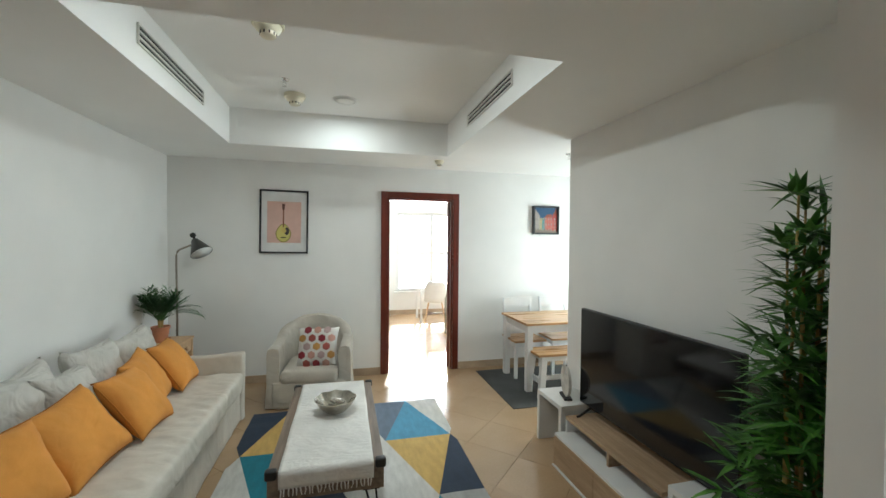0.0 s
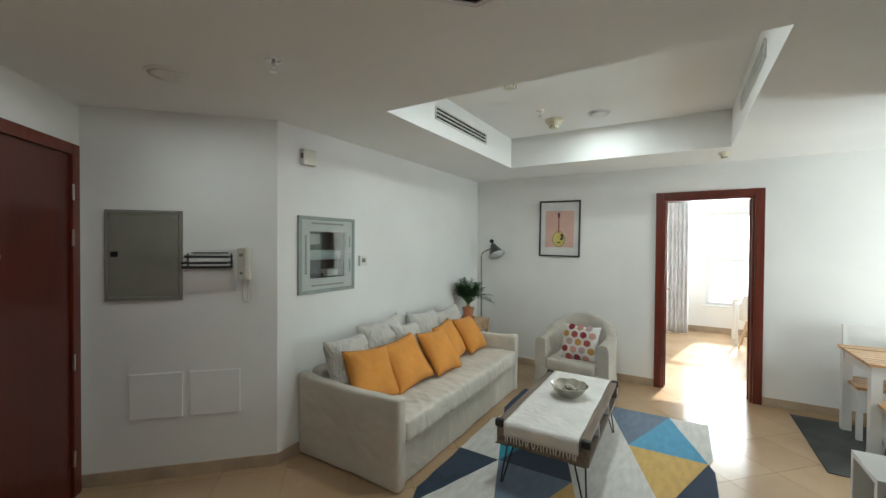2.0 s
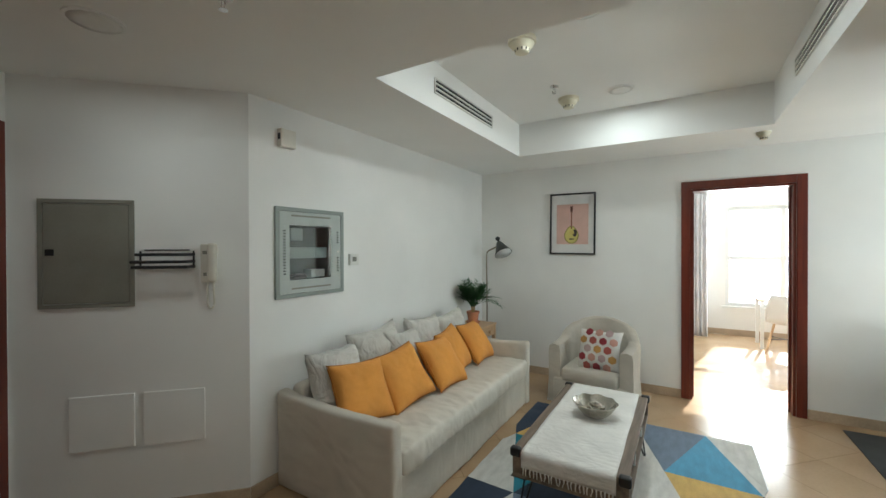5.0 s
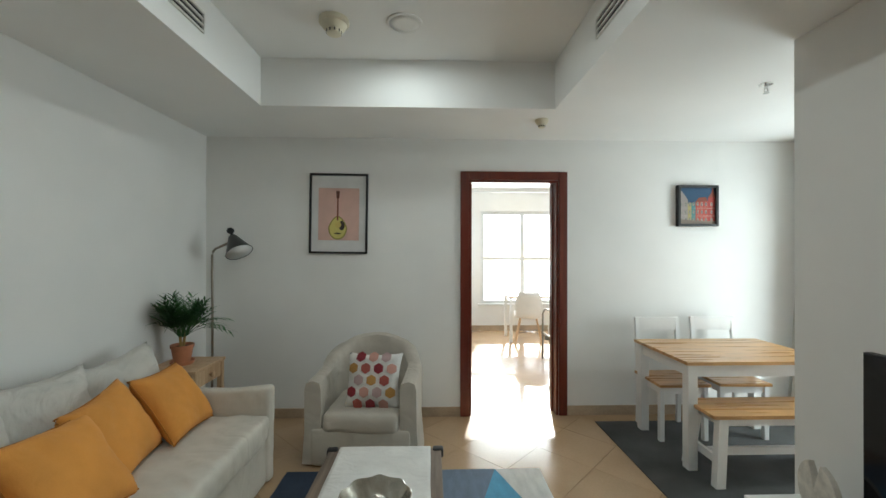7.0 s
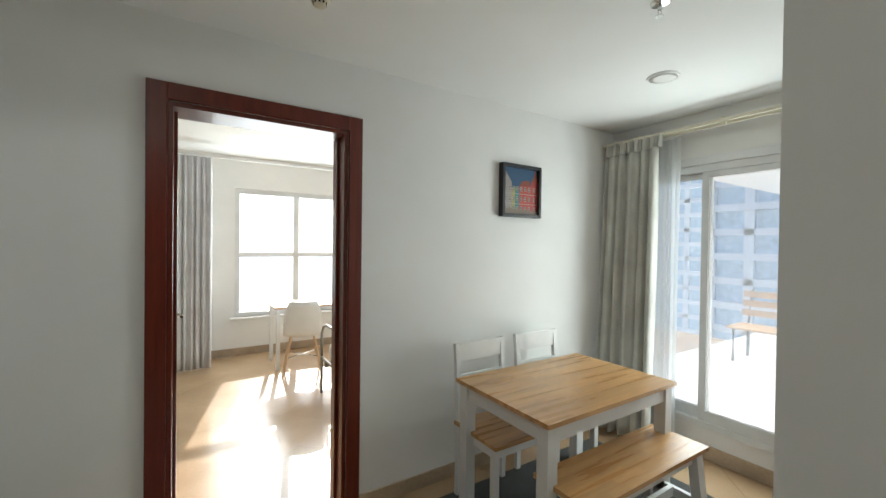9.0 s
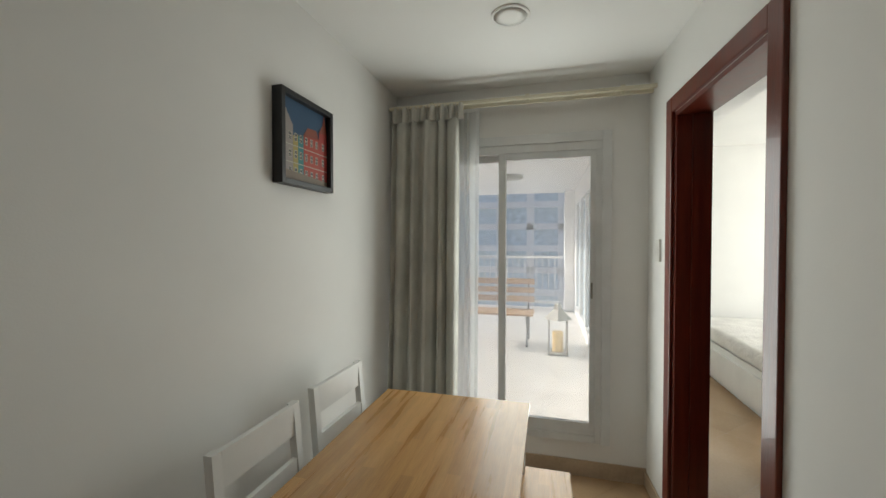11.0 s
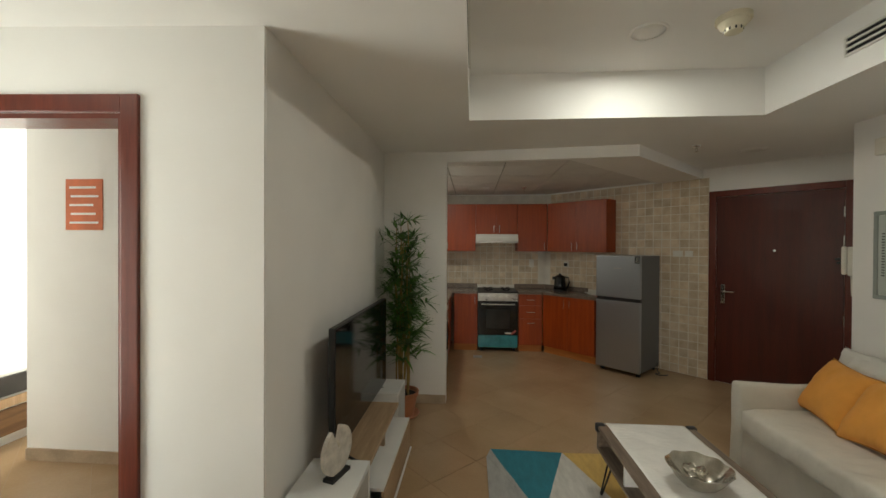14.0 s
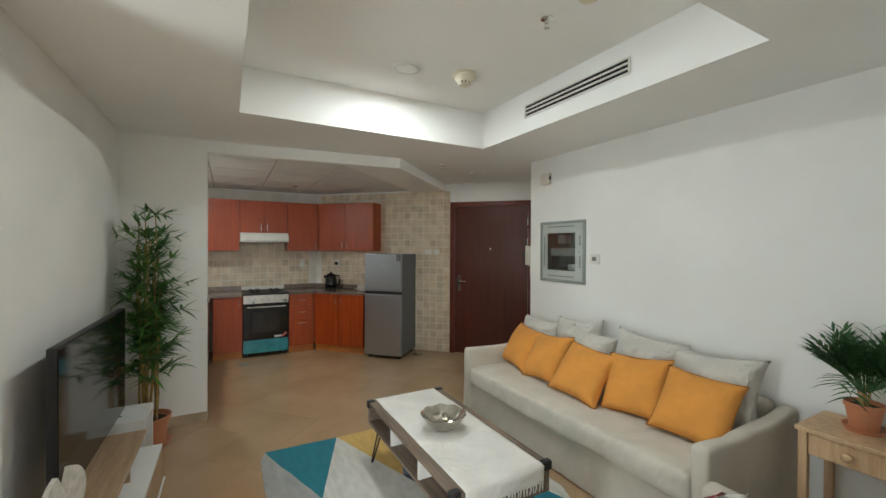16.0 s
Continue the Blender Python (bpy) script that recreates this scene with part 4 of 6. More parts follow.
def nest_table(name, x, y, w, d, h, label):
    ob = thing(name, pose(x, y, 0), label, "side table", "white block side tables")
    t = 0.032
    part("tabletop", box(B(), -w / 2, -d / 2, h - t, w / 2, d / 2, h, 0.003), M_WHITELAC, ob)
    part("side_panel", box(B(), -w / 2, d / 2 - t, 0, w / 2, d / 2, h - t, 0.002), M_WHITELAC, ob)
    part("side_panel", box(B(), -w / 2, -d / 2, 0, w / 2, -d / 2 + t, h - t, 0.002), M_WHITELAC, ob)


nest_table("side_table_white", 1.725, 2.71, 0.31, 0.36, 0.40, "white lacquered block side table beside the television")
nest_table("side_table_white", 1.745, 1.415, 0.285, 0.335, 0.40, "white lacquered block side table beside the plant")


def ornament():
    ob = thing("ornament", pose(1.70, 2.68, 0.40, 0, 0, 74), "cream stone disc ornament with a notch on black foot", "ornament")
    part("foot", box(B(), -0.075, -0.03, 0, 0.075, 0.03, 0.018, 0.003), M_BLACK, ob, "black foot")
    bm = B()
    n, r, t = 40, 0.118, 0.016
    rim = []
    for i in range(n + 1):
        u = radians(108 + (360 - 34) * i / n)
        rim.append((r * math.cos(u), r * math.sin(u)))
    pts = [(0.004, 0.012)] + rim
    pts = [(x, z) for x, z in pts]
    f = [bm.verts.new((x, -t * (0.6 if i else 1), z)) for i, (x, z) in enumerate(pts)]
    b = [bm.verts.new((x, t * (0.6 if i else 1), z)) for i, (x, z) in enumerate(pts)]
    for i in range(1, len(pts) - 1):
        bm.faces.new((f[0], f[i], f[i + 1]))
        bm.faces.new((b[0], b[i + 1], b[i]))
        bm.faces.new((f[i], b[i], b[i + 1], f[i + 1]))
    bm.faces.new((f[0], b[0], b[1], f[1]))
    bm.faces.new((f[-1], b[-1], b[0], f[0]))
    bm.transform(pose(0, 0, 0.13, 0, 8, 0))
    part("disc", bm, M_STONE, ob, smooth=True, auto=40)


ornament()


def bamboo():
    ob = thing("bamboo_plant", pose(1.655, 1.03, 0), "tall leafy bamboo plant in a terracotta pot", "plant")
    pot(ob, 0.135, 0.225, "terracotta coloured pot")
    rnd = random.Random(5)
    lv = B()

    def spray(at, out, n):
        """A fan of pointed leaves at the end of a twig."""
        side = out.cross(Vector((0, 0, 1))).normalized()
        for q in range(n):
            a = -1.25 + 2.5 * q / max(1, n - 1) + rnd.uniform(-0.2, 0.2)
            d = (out * math.cos(a) + side * math.sin(a) + Vector((0, 0, rnd.uniform(-0.35, 0.55)))).normalized()
            leaf_blade(lv, at, d, Vector((0, 0, 1)) if abs(d.z) < 0.9 else Vector((1, 0, 0)), rnd.uniform(0.11, 0.18), 0.0215, rnd.uniform(0.05, 0.4), 3)

    for k in range(11):
        a = 2.4 * k + rnd.uniform(-0.3, 0.3)
        r = rnd.uniform(0.02, 0.065)
        h = rnd.uniform(1.45, 1.78) if k < 7 else rnd.uniform(0.8, 1.25)
        lean = rnd.uniform(0.02, 0.08)
        tip = Vector((lean * math.cos(a), lean * math.sin(a), h))
        base = Vector((r * math.cos(a), r * math.sin(a), 0.195))
        line = [base.lerp(tip, i / 16) + Vector((0.007 * math.sin(i * 0.7 + k), 0.007 * math.cos(i * 0.6 + k), 0)) for i in range(17)]
        cane = tube(B(), line, 0.0085, 8, 0.004)
        for i in range(2, 16, 2):
            lathe(cane, [(0.006, -0.004), (0.0105 - 0.0003 * i, 0.0), (0.006, 0.004)], 8, line[i])
        part("cane", cane, M_CANE, ob, smooth=True)
        for i in range(4, 17):
            z = line[i].z
            if z < 0.50 or rnd.random() < 0.36:
                continue
            for _ in range(3 if z > 0.75 else 2):
                b = rnd.uniform(0, 6.28)
                out = Vector((math.cos(b), math.sin(b), rnd.uniform(0.0, 0.7))).normalized()
                if out.x > 0.3:
                    out.x *= 0.7
                if out.y < -0.5:
                    out.y *= 0.6
                reach = rnd.uniform(0.03, 0.12) if rnd.random() < 0.9 else rnd.uniform(0.14, 0.22)
                tw = line[i] + out * reach
                tube(lv, [line[i], (line[i] + tw) / 2 + Vector((0, 0, 0.01)), tw], 0.0018, 4)
                spray(tw, out, rnd.randint(5, 7))
        spray(line[-1], Vector((0.2 * math.cos(a), 0.2 * math.sin(a), 1)).normalized(), 6)
    for v in lv.verts:
        v.co.x = min(v.co.x, 0.215)
        v.co.y = max(v.co.y, -0.27)
    part("leaves", lv, M_LEAF, ob, "narrow pointed green leaves")


bamboo()


# ---- pictures ----
def flat(bm, pts, y):
    vs = [bm.verts.new((x, y, z)) for x, z in pts]
    f = bm.faces.new(vs)
    return bm


def frame_parts(ob, w, h, bar, depth, mat):
    part("frame_bar", box(B(), -w / 2, -depth, -h / 2, -w / 2 + bar, 0, h / 2, 0.002), mat, ob)
    part("frame_bar", box(B(), w / 2 - bar, -depth, -h / 2, w / 2, 0, h / 2, 0.002), mat, ob)
    part("frame_bar", box(B(), -w / 2 + bar, -depth, h / 2 - bar, w / 2 - bar, 0, h / 2, 0.002), mat, ob)
    part("frame_bar", box(B(), -w / 2 + bar, -depth, -h / 2, w / 2 - bar, 0, -h / 2 + bar, 0.002), mat, ob)


def plain(name, c, rough=0.6):
    return material(name, c, rough=rough, vary=0.04, bump=0.02)


def ellipse(cx, cz, a, b, n=28, pinch=0.0):
    return [(cx + a * math.cos(u) * (1 - pinch * max(0, math.sin(u))), cz + b * math.sin(u)) for u in (2 * math.pi * i / n for i in range(n))]


def lute_picture():
    ob = thing("framed_print", pose(-0.625, 4.699, 1.797, 0, 0.6, 0), "black-framed print of a yellow mandolin on pink", "picture")
    frame_parts(ob, 0.51, 0.705, 0.018, 0.024, M_BLACK)
    part("mount", box(B(), -0.237, -0.008, -0.334, 0.237, -0.001, 0.334), plain("mount_paper", (0.72, 0.71, 0.69)), ob, "white paper mount")
    pr = part("print", flat(B(), [(-0.178, -0.235), (0.178, -0.235), (0.178, 0.225), (-0.178, 0.225)], -0.0095), plain("pink_print", (0.66, 0.43, 0.36)), ob, "pink print")
    part("body", flat(B(), ellipse(-0.008, -0.125, 0.083, 0.105, pinch=0.32), -0.0105), plain("print_olive", (0.30, 0.27, 0.07)), pr)
    part("soundboard", flat(B(), ellipse(-0.008, -0.125, 0.072, 0.094, pinch=0.32), -0.0115), plain("print_yellow", (0.62, 0.55, 0.16)), pr)
    part("guard", flat(B(), ellipse(0.028, -0.105, 0.026, 0.042), -0.0125), plain("print_dark", (0.05, 0.035, 0.03)), pr)
    part("rose", flat(B(), ellipse(-0.005, -0.098, 0.028, 0.028), -0.0130), plain("print_yellow_two", (0.62, 0.50, 0.14)), pr)
    part("neck", flat(B(), [(-0.015, -0.06), (-0.001, -0.06), (-0.002, 0.16), (-0.014, 0.16)], -0.0135), plain("print_brown", (0.22, 0.07, 0.04)), pr)
    part("head", flat(B(), [(-0.020, 0.135), (0.004, 0.135), (0.008, 0.20), (-0.024, 0.20)], -0.0138), plain("print_brown_two", (0.13, 0.05, 0.035)), pr)
    part("bridge", flat(B(), ellipse(-0.008, -0.175, 0.03, 0.007), -0.0135), plain("print_dark_two", (0.05, 0.035, 0.03)), pr)


lute_picture()


def town_picture():
    ob = thing("framed_photo", pose(2.59, 4.699, 1.88), "small black-framed picture of colourful town houses", "picture")
    w = 0.37
    frame_parts(ob, w, w, 0.022, 0.045, M_BLACK)
    h = w / 2 - 0.022
    bk = part("print", flat(B(), [(-h, -h), (h, -h), (h, h), (-h, h)], -0.02), plain("sky_print", (0.022, 0.075, 0.15)), ob, "blue sky print")
    k = 0
    print_trim, print_dark = plain("print_trim", (0.46, 0.42, 0.34)), plain("print_dark", (0.05, 0.06, 0.07))
    cols = ((0.30, 0.26, 0.24), (0.36, 0.29, 0.10), (0.035, 0.19, 0.20), (0.40, 0.06, 0.04), (0.36, 0.045, 0.035))
    xs = (-h, -0.085, -0.052, -0.015, 0.10, h)
    tops = (0.12, 0.03, 0.035, 0.045, 0.085)
    for i, c in enumerate(cols):
        part("house", flat(B(), [(xs[i], -h), (xs[i + 1], -h), (xs[i + 1], tops[i] - (0.06 if i == 0 else 0)), (xs[i], tops[i] + (0.04 if i == 0 else -0.01))], -0.0212 - 0.0004 * i), plain("print_house_%d" % i, c), bk)
        if i > 2:
            part("roof", flat(B(), [(xs[i] - 0.004, tops[i] - 0.012), (xs[i + 1], tops[i] - 0.002), (xs[i + 1] - 0.02, tops[i] + 0.035 + 0.05 * (i == 4)), (xs[i] + 0.03, tops[i] + 0.03)], -0.0212 - 0.0004 * i), plain("print_roof_%d" % i, (0.24, 0.06, 0.035)), bk)
        n = max(1, int((xs[i + 1] - xs[i]) / 0.034))
        for a in range(n):
            for z in (-0.125, -0.055, 0.015):
                cx = xs[i] + (xs[i + 1] - xs[i]) * (a + 0.5) / n
                part("window", flat(B(), [(cx - 0.009, z - 0.016), (cx + 0.009, z - 0.016), (cx + 0.009, z + 0.017), (cx - 0.009, z + 0.017)], -0.0214 - 0.0004 * i), print_trim, bk)
                for px in (-0.004, 0.004):
                    for pz in (-0.008, 0.008):
                        part("pane", flat(B(), [(cx + px - 0.003, z + pz - 0.006), (cx + px + 0.003, z + pz - 0.006), (cx + px + 0.003, z + pz + 0.006), (cx + px - 0.003, z + pz + 0.006)], -0.0215 - 0.0004 * i), print_dark, bk)
                k += 1
    for i in range(5):
        for z in (-0.09, -0.02):
            part("cornice", flat(B(), [(xs[i], z - 0.002), (xs[i + 1], z - 0.002), (xs[i + 1], z + 0.002), (xs[i], z + 0.001)], -0.0213 - 0.0004 * i), print_trim, bk)
    part("wall_band", flat(B(), [(-h, -h), (h, -h), (h, -0.138), (-h, -0.122)], -0.0236), plain("print_band", (0.22, 0.17, 0.13)), bk)


town_picture()


# ---- ceiling fittings ----
M_DIFF = material("lamp_diffuser", (0.80, 0.79, 0.75), rough=0.5, vary=0.01, bump=0)


def downlight(x, y, z, r):
    ob = thing("ceiling_light", pose(x, y, z), "round white flush ceiling light", "ceiling light", "round ceiling lights")
    part("rim", lathe(B(), [(r, 0.0), (r, -0.006), (r * 0.93, -0.009), (r * 0.86, -0.007), (r * 0.86, 0.0)], 40), M_CEIL, ob, smooth=True, auto=40)
    part("diffuser", lathe(B(), [(r * 0.86, -0.007), (r * 0.5, -0.009), (0.0, -0.010)], 40), M_DIFF, ob, "frosted diffuser", smooth=True)


# The last fitting is unseen, added over the kitchen for its fill lamp.
LIGHTS = ((0.02, 2.22, COFFER, 0.105), (0.035, 3.49, COFFER, 0.105), (-1.60, 0.68, SOFFIT, 0.105), (2.89, 3.845, SOFFIT, 0.085), (1.62, -0.30, 2.39, 0.105))
for x, y, z, r in LIGHTS:
    downlight(x, y, z, r)


def detector(x, y, z, r, h):
    ob = thing("smoke_detector", pose(x, y, z), "cream round smoke detector on the ceiling", "smoke detector", "smoke detectors")
    part("base", lathe(B(), [(r, 0), (r, -h * 0.28), (r * 0.94, -h * 0.34), (0, -h * 0.34)], 32), M_CREAM, ob, smooth=True, auto=40)
    part("head", lathe(B(), [(r * 0.86, -h * 0.34), (r * 0.74, -h * 0.6), (r * 0.52, -h * 0.72), (r * 0.5, -h * 0.95), (r * 0.42, -h), (0, -h)], 32), M_CREAM, ob, smooth=True, auto=40)
    for i in range(10):
        u = 2 * math.pi * i / 10
        bm = box(B(), r * 0.50, -0.004, -h * 0.93, r * 0.53, 0.004, -h * 0.75)
        bm.transform(Matrix.Rotation(u, 4, "Z"))
        part("slot", bm, M_DARKSLOT, ob, "dark sensor slot")


detector(-0.375, 2.34, COFFER, 0.085, 0.085)
detector(-0.37, 3.47, COFFER, 0.085, 0.085)
detector(1.03, 4.165, SOFFIT, 0.05, 0.06)


def sprinkler(x, y, z):
    ob = thing("sprinkler", pose(x, y, z), "small chrome ceiling sprinkler head", "sprinkler", "ceiling sprinklers")
    part("rosette", lathe(B(), [(0.036, 0), (0.034, -0.006), (0.02, -0.011), (0.0, -0.011)], 24), M_CHROME, ob, smooth=True, auto=40)
    bm = B()
    tube(bm, [(0, 0, -0.01), (0, 0, -0.028)], 0.009, 10)
    for s in (-1, 1):
        tube(bm, [(s * 0.008, 0, -0.026), (s * 0.013, 0, -0.038), (0, 0, -0.052)], 0.0025, 6)
    part("body", bm, M_CHROME, ob)
    part("deflector", lathe(B(), [(0.0, -0.052), (0.016, -0.052), (0.016, -0.055), (0.0, -0.055)], 16), M_CHROME, ob)


for p in ((-0.405, 3.15, COFFER), (2.187, 3.48, SOFFIT), (-0.99, 0.86, SOFFIT), (0.30, -1.10, 2.39)):
    sprinkler(*p)


def linear_vent(x, y0, y1, z0, z1, face):
    """Three long slots with bright bars between them, flush in the side of the tray. face: +1 looks to +x."""
    ob = thing("air_vent", pose(x, (y0 + y1) / 2, z0), "long linear air vent with dark slots", "air vent", "linear air vents")
    h, w = z1 - z0, y1 - y0
    s = face
    def slab(a, b, lo, hi):
        return (min(a, b), lo[0], lo[1], max(a, b), hi[0], hi[1])
    def b3(x0, x1, ya, yb, za, zb):
        return box(B(), min(x0, x1), ya, za, max(x0, x1), yb, zb)
    part("backing", b3(s * 0.001, s * 0.003, -w / 2, w / 2, 0, h), M_DARKSLOT, ob, "dark slot")
    for k in range(4):
        zc = h * k / 3
        part("bar", b3(s * 0.003, s * 0.012, -w / 2 - 0.004, w / 2 + 0.004, zc - 0.0055, zc + 0.0055), M_WHITEP, ob)
    for y in (-w / 2, w / 2):
        part("end_cap", b3(s * 0.003, s * 0.012, y - 0.006, y + 0.006, 0.008, h - 0.008), M_WHITEP, ob)


linear_vent(-0.985, 2.30, 3.24, 2.59, 2.685, 1)
linear_vent(1.06, 2.30, 3.22, 2.585, 2.68, -1)


# ---- hall wall and west wall ----
HALL = pose(INNER[0], INNER[1], 0, 0, 0, 45)          # local x along the wall, -y into the room


def electric_panel():
    ob = thing("electric_panel", HALL @ pose(0.141, 0, 1.207), "grey-brown metal electric panel set in the wall", "electric panel")
    w, h = 0.45, 0.60
    for a in ((0, 0, w, 0.022), (0, h - 0.022, w, h), (0, 0.022, 0.022, h - 0.022), (w - 0.022, 0.022, w, h - 0.022)):
        part("rim", box(B(), a[0], -0.014, a[1], a[2], 0, a[3], 0.002), M_GREYMET, ob)
    d = part("door", box(B(), 0.025, -0.011, 0.025, w - 0.025, 0, h - 0.025, 0.002), M_GREYMET, ob)
    part("lock", box(B(), 0.035, -0.016, 0.29, 0.075, -0.011, 0.325, 0.002), M_BLACK, d, "black lock")


electric_panel()


def wire_rack():
    ob = thing("wire_rack", HALL @ pose(0.62, 0, 1.43), "small black wire shelf on the wall", "wire shelf")
    w = 0.27
    for z, dep in ((0.0, 0.10), (0.030, 0.11), (0.070, 0.06)):
        bm = B()
        tube(bm, [(0, 0, z), (0, -dep, z), (w, -dep, z), (w, 0, z)], 0.0085, 8)
        part("rail", bm, M_BLACK, ob)
    for i in range(9):
        x = w * (i + 0.5) / 9
        part("wire", tube(B(), [(x, 0, 0.002), (x, -0.10, 0.002)], 0.005, 5), M_BLACK, ob)
    for x in (0.0, w):
        part("upright", tube(B(), [(x, -0.004, -0.01), (x, -0.004, 0.09)], 0.005, 6), M_BLACK, ob)
    part("top_rail", tube(B(), [(0.02, -0.004, 0.095), (w - 0.02, -0.004, 0.095)], 0.0035, 6), M_BLACK, ob)


wire_rack()


def intercom():
    ob = thing("intercom", HALL @ pose(0.935, 0, 1.335), "white wall intercom handset with a coiled cord", "intercom")
    part("cradle", box(B(), 0, -0.038, 0, 0.080, 0, 0.225, 0.008, 3), M_IVORY, ob)
    part("speaker_slot", box(B(), 0.012, -0.0395, 0.165, 0.036, -0.0385, 0.185), M_GREYMET, ob, "small grey slot")
    part("button", box(B(), 0.016, -0.042, 0.04, 0.034, -0.0385, 0.058, 0.002), M_GREYMET, ob, "grey door button")
    part("handset", soft(B(), (0.044, -0.072, 0.006), (0.090, -0.039, 0.230), 0.014, 0.04), M_IVORY, ob, smooth=True)
    pts = [(0.03 + 0.03 * math.cos(u), -0.012, -0.02 - 0.07 * (1 - abs(math.cos(u)) ** 1.5) - 0.045) for u in (math.pi * i / 12 for i in range(13))]
    pts = [(0.062, -0.015, 0.0)] + [(0.064, -0.014, -0.06)] + [(0.048 + 0.018 * math.cos(u), -0.012, -0.12 - 0.035 * math.sin(u)) for u in (math.pi * i / 8 for i in range(9))] + [(0.030, -0.014, -0.06), (0.032, -0.015, 0.0)]
    part("cord", tube(B(), pts, 0.0055, 8), M_IVORY, ob, smooth=True)


intercom()


def access_plate(s):
    ob = thing("access_plate", HALL @ pose(s, 0, 0.412), "flush white access plate in the hall wall", "access plate", "hall access plates")
    part("plate", box(B(), 0, -0.011, 0, 0.313, 0, 0.302, 0.003), M_WALL, ob)


access_plate(0.274)
access_plate(0.632)

WEST = pose(XW, 0, 0, 0, 0, 90)                        # local x along y, -y into the room


def fire_cabinet():
    ob = thing("meter_cabinet", WEST @ pose(1.63, 0, 1.20), "grey-green metal wall cabinet with a glazed door", "wall cabinet")
    w, h = 0.59, 0.605
    r = 0.028
    for a in ((0, 0, w, r), (0, h - r, w, h), (0, r, r, h - r), (w - r, r, w, h - r)):
        part("rim", box(B(), a[0], -0.02, a[1], a[2], 0, a[3], 0.003), M_GREENMET, ob)
    d = part("door", box(B(), r + 0.003, -0.016, r + 0.003, w - r - 0.003, -0.012, 0.115, 0.001), M_GREENPALE, ob)
    part("door_rail", box(B(), r + 0.003, -0.016, h - 0.115, w - r - 0.003, -0.012, h - r - 0.003, 0.001), M_GREENPALE, d)
    part("door_stile", box(B(), r + 0.003, -0.016, 0.115, 0.105, -0.012, h - 0.115), M_GREENPALE, d)
    part("door_stile", box(B(), w - 0.115, -0.016, 0.115, w - r - 0.003, -0.012, h - 0.115), M_GREENPALE, d)
    # the niche behind the door, lined and fitted
    lining = material("cabinet_inside", (0.17, 0.19, 0.175), rough=0.6, vary=0.12, bump=0.05)
    x0, x1, z0, z1, dp = 0.103, w - 0.118, 0.117, h - 0.117, 0.15
    part("back_panel", box(B(), x0, dp, z0, x1, dp + 0.004, z1), lining, ob, "dark back of the cabinet")
    for a, b, c, e in ((x0, z0, x0 + 0.004, z1), (x1 - 0.004, z0, x1, z1), (x0 + 0.004, z0, x1 - 0.004, z0 + 0.004), (x0 + 0.004, z1 - 0.004, x1 - 0.004, z1)):
        part("lining", box(B(), a, -0.011, b, c, dp, e), lining, ob)
    part("pane", box(B(), 0.105, -0.0145, 0.115, w - 0.115, -0.0125, h - 0.115), M_SCREENGLASS, d, "reflecting glass pane")
    part("shelf", box(B(), x0 + 0.004, 0.03, 0.262, x1 - 0.004, 0.15, 0.338), M_GREENPALE, ob, "pale cable tray")
    part("terminal_box", box(B(), x0 + 0.07, 0.06, 0.385, x0 + 0.17, 0.149, 0.47, 0.004), M_GREENPALE, ob, "grey terminal box")
    bm = tube(B(), [(0.165 + 0.055 * math.cos(u), 0.05, 0.235 + 0.10 * math.sin(u)) for u in (math.pi * 0.75 + i * 0.28 for i in range(12))], 0.007, 6)
    part("hose", bm, M_BLACK, ob, "black cable loop")
    part("device", box(B(), 0.33, 0.04, 0.122, 0.455, 0.12, 0.178, 0.004), M_WHITEP, ob, "white device")
    part("device", box(B(), 0.19, 0.05, 0.122, 0.30, 0.13, 0.150, 0.004), M_BLACK, ob, "black device")
    for side, x in (("a", 0.055), ("b", w - 0.07)):
        for k in range(16):
            z = 0.16 + k * 0.019
            if side == "b" and 0.26 < z < 0.36:
                continue
            part("louvre", box(B(), x, -0.0175, z, x + 0.02, -0.016, z + 0.007), M_DARKSLOT, d)
    part("lock", tube(B(), [(w - 0.06, -0.016, 0.305), (w - 0.06, -0.022, 0.305)], 0.008, 12), M_CHROME, d)
    for z in (0.055, h - 0.06):
        part("slot", box(B(), 0.12, -0.0175, z, w - 0.13, -0.016, z + 0.012, 0.001), M_GREYMET, d)


M_SCREENGLASS = glass("cabinet_glass", (0.88, 0.94, 0.93))
M_SCREENGLASS.node_tree.nodes["Principled BSDF"].inputs["IOR"].default_value = 1.6
M_GREENPALE = material("pale_grey_green_metal", (0.47, 0.51, 0.48), rough=0.4, vary=0.04, bump=0.02)
fire_cabinet()


def thermostat():
    ob = thing("thermostat", WEST @ pose(2.285, 0, 1.395), "white wall thermostat with a small display", "thermostat")
    part("housing", box(B(), 0, -0.024, 0, 0.095, 0, 0.09, 0.005, 3), M_WHITEP, ob)
    part("display", box(B(), 0.024, -0.026, 0.03, 0.068, -0.024, 0.066, 0.001), material("display_grey", (0.20, 0.20, 0.17), rough=0.3, vary=0.05, bump=0), ob, "dark display")


thermostat()


def door_chime():
    ob = thing("door_chime", WEST @ pose(1.655, 0, 2.19), "small cream alarm box high on the wall", "alarm box")
    part("housing", box(B(), 0, -0.045, 0, 0.115, 0, 0.115, 0.006, 3), M_IVORY, ob)
    for gx in (-0.002, 0.115):
        part("grille", box(B(), gx, -0.036, 0.045, gx + 0.002, -0.012, 0.085), M_BLACK, ob, "dark side grille")


door_chime()

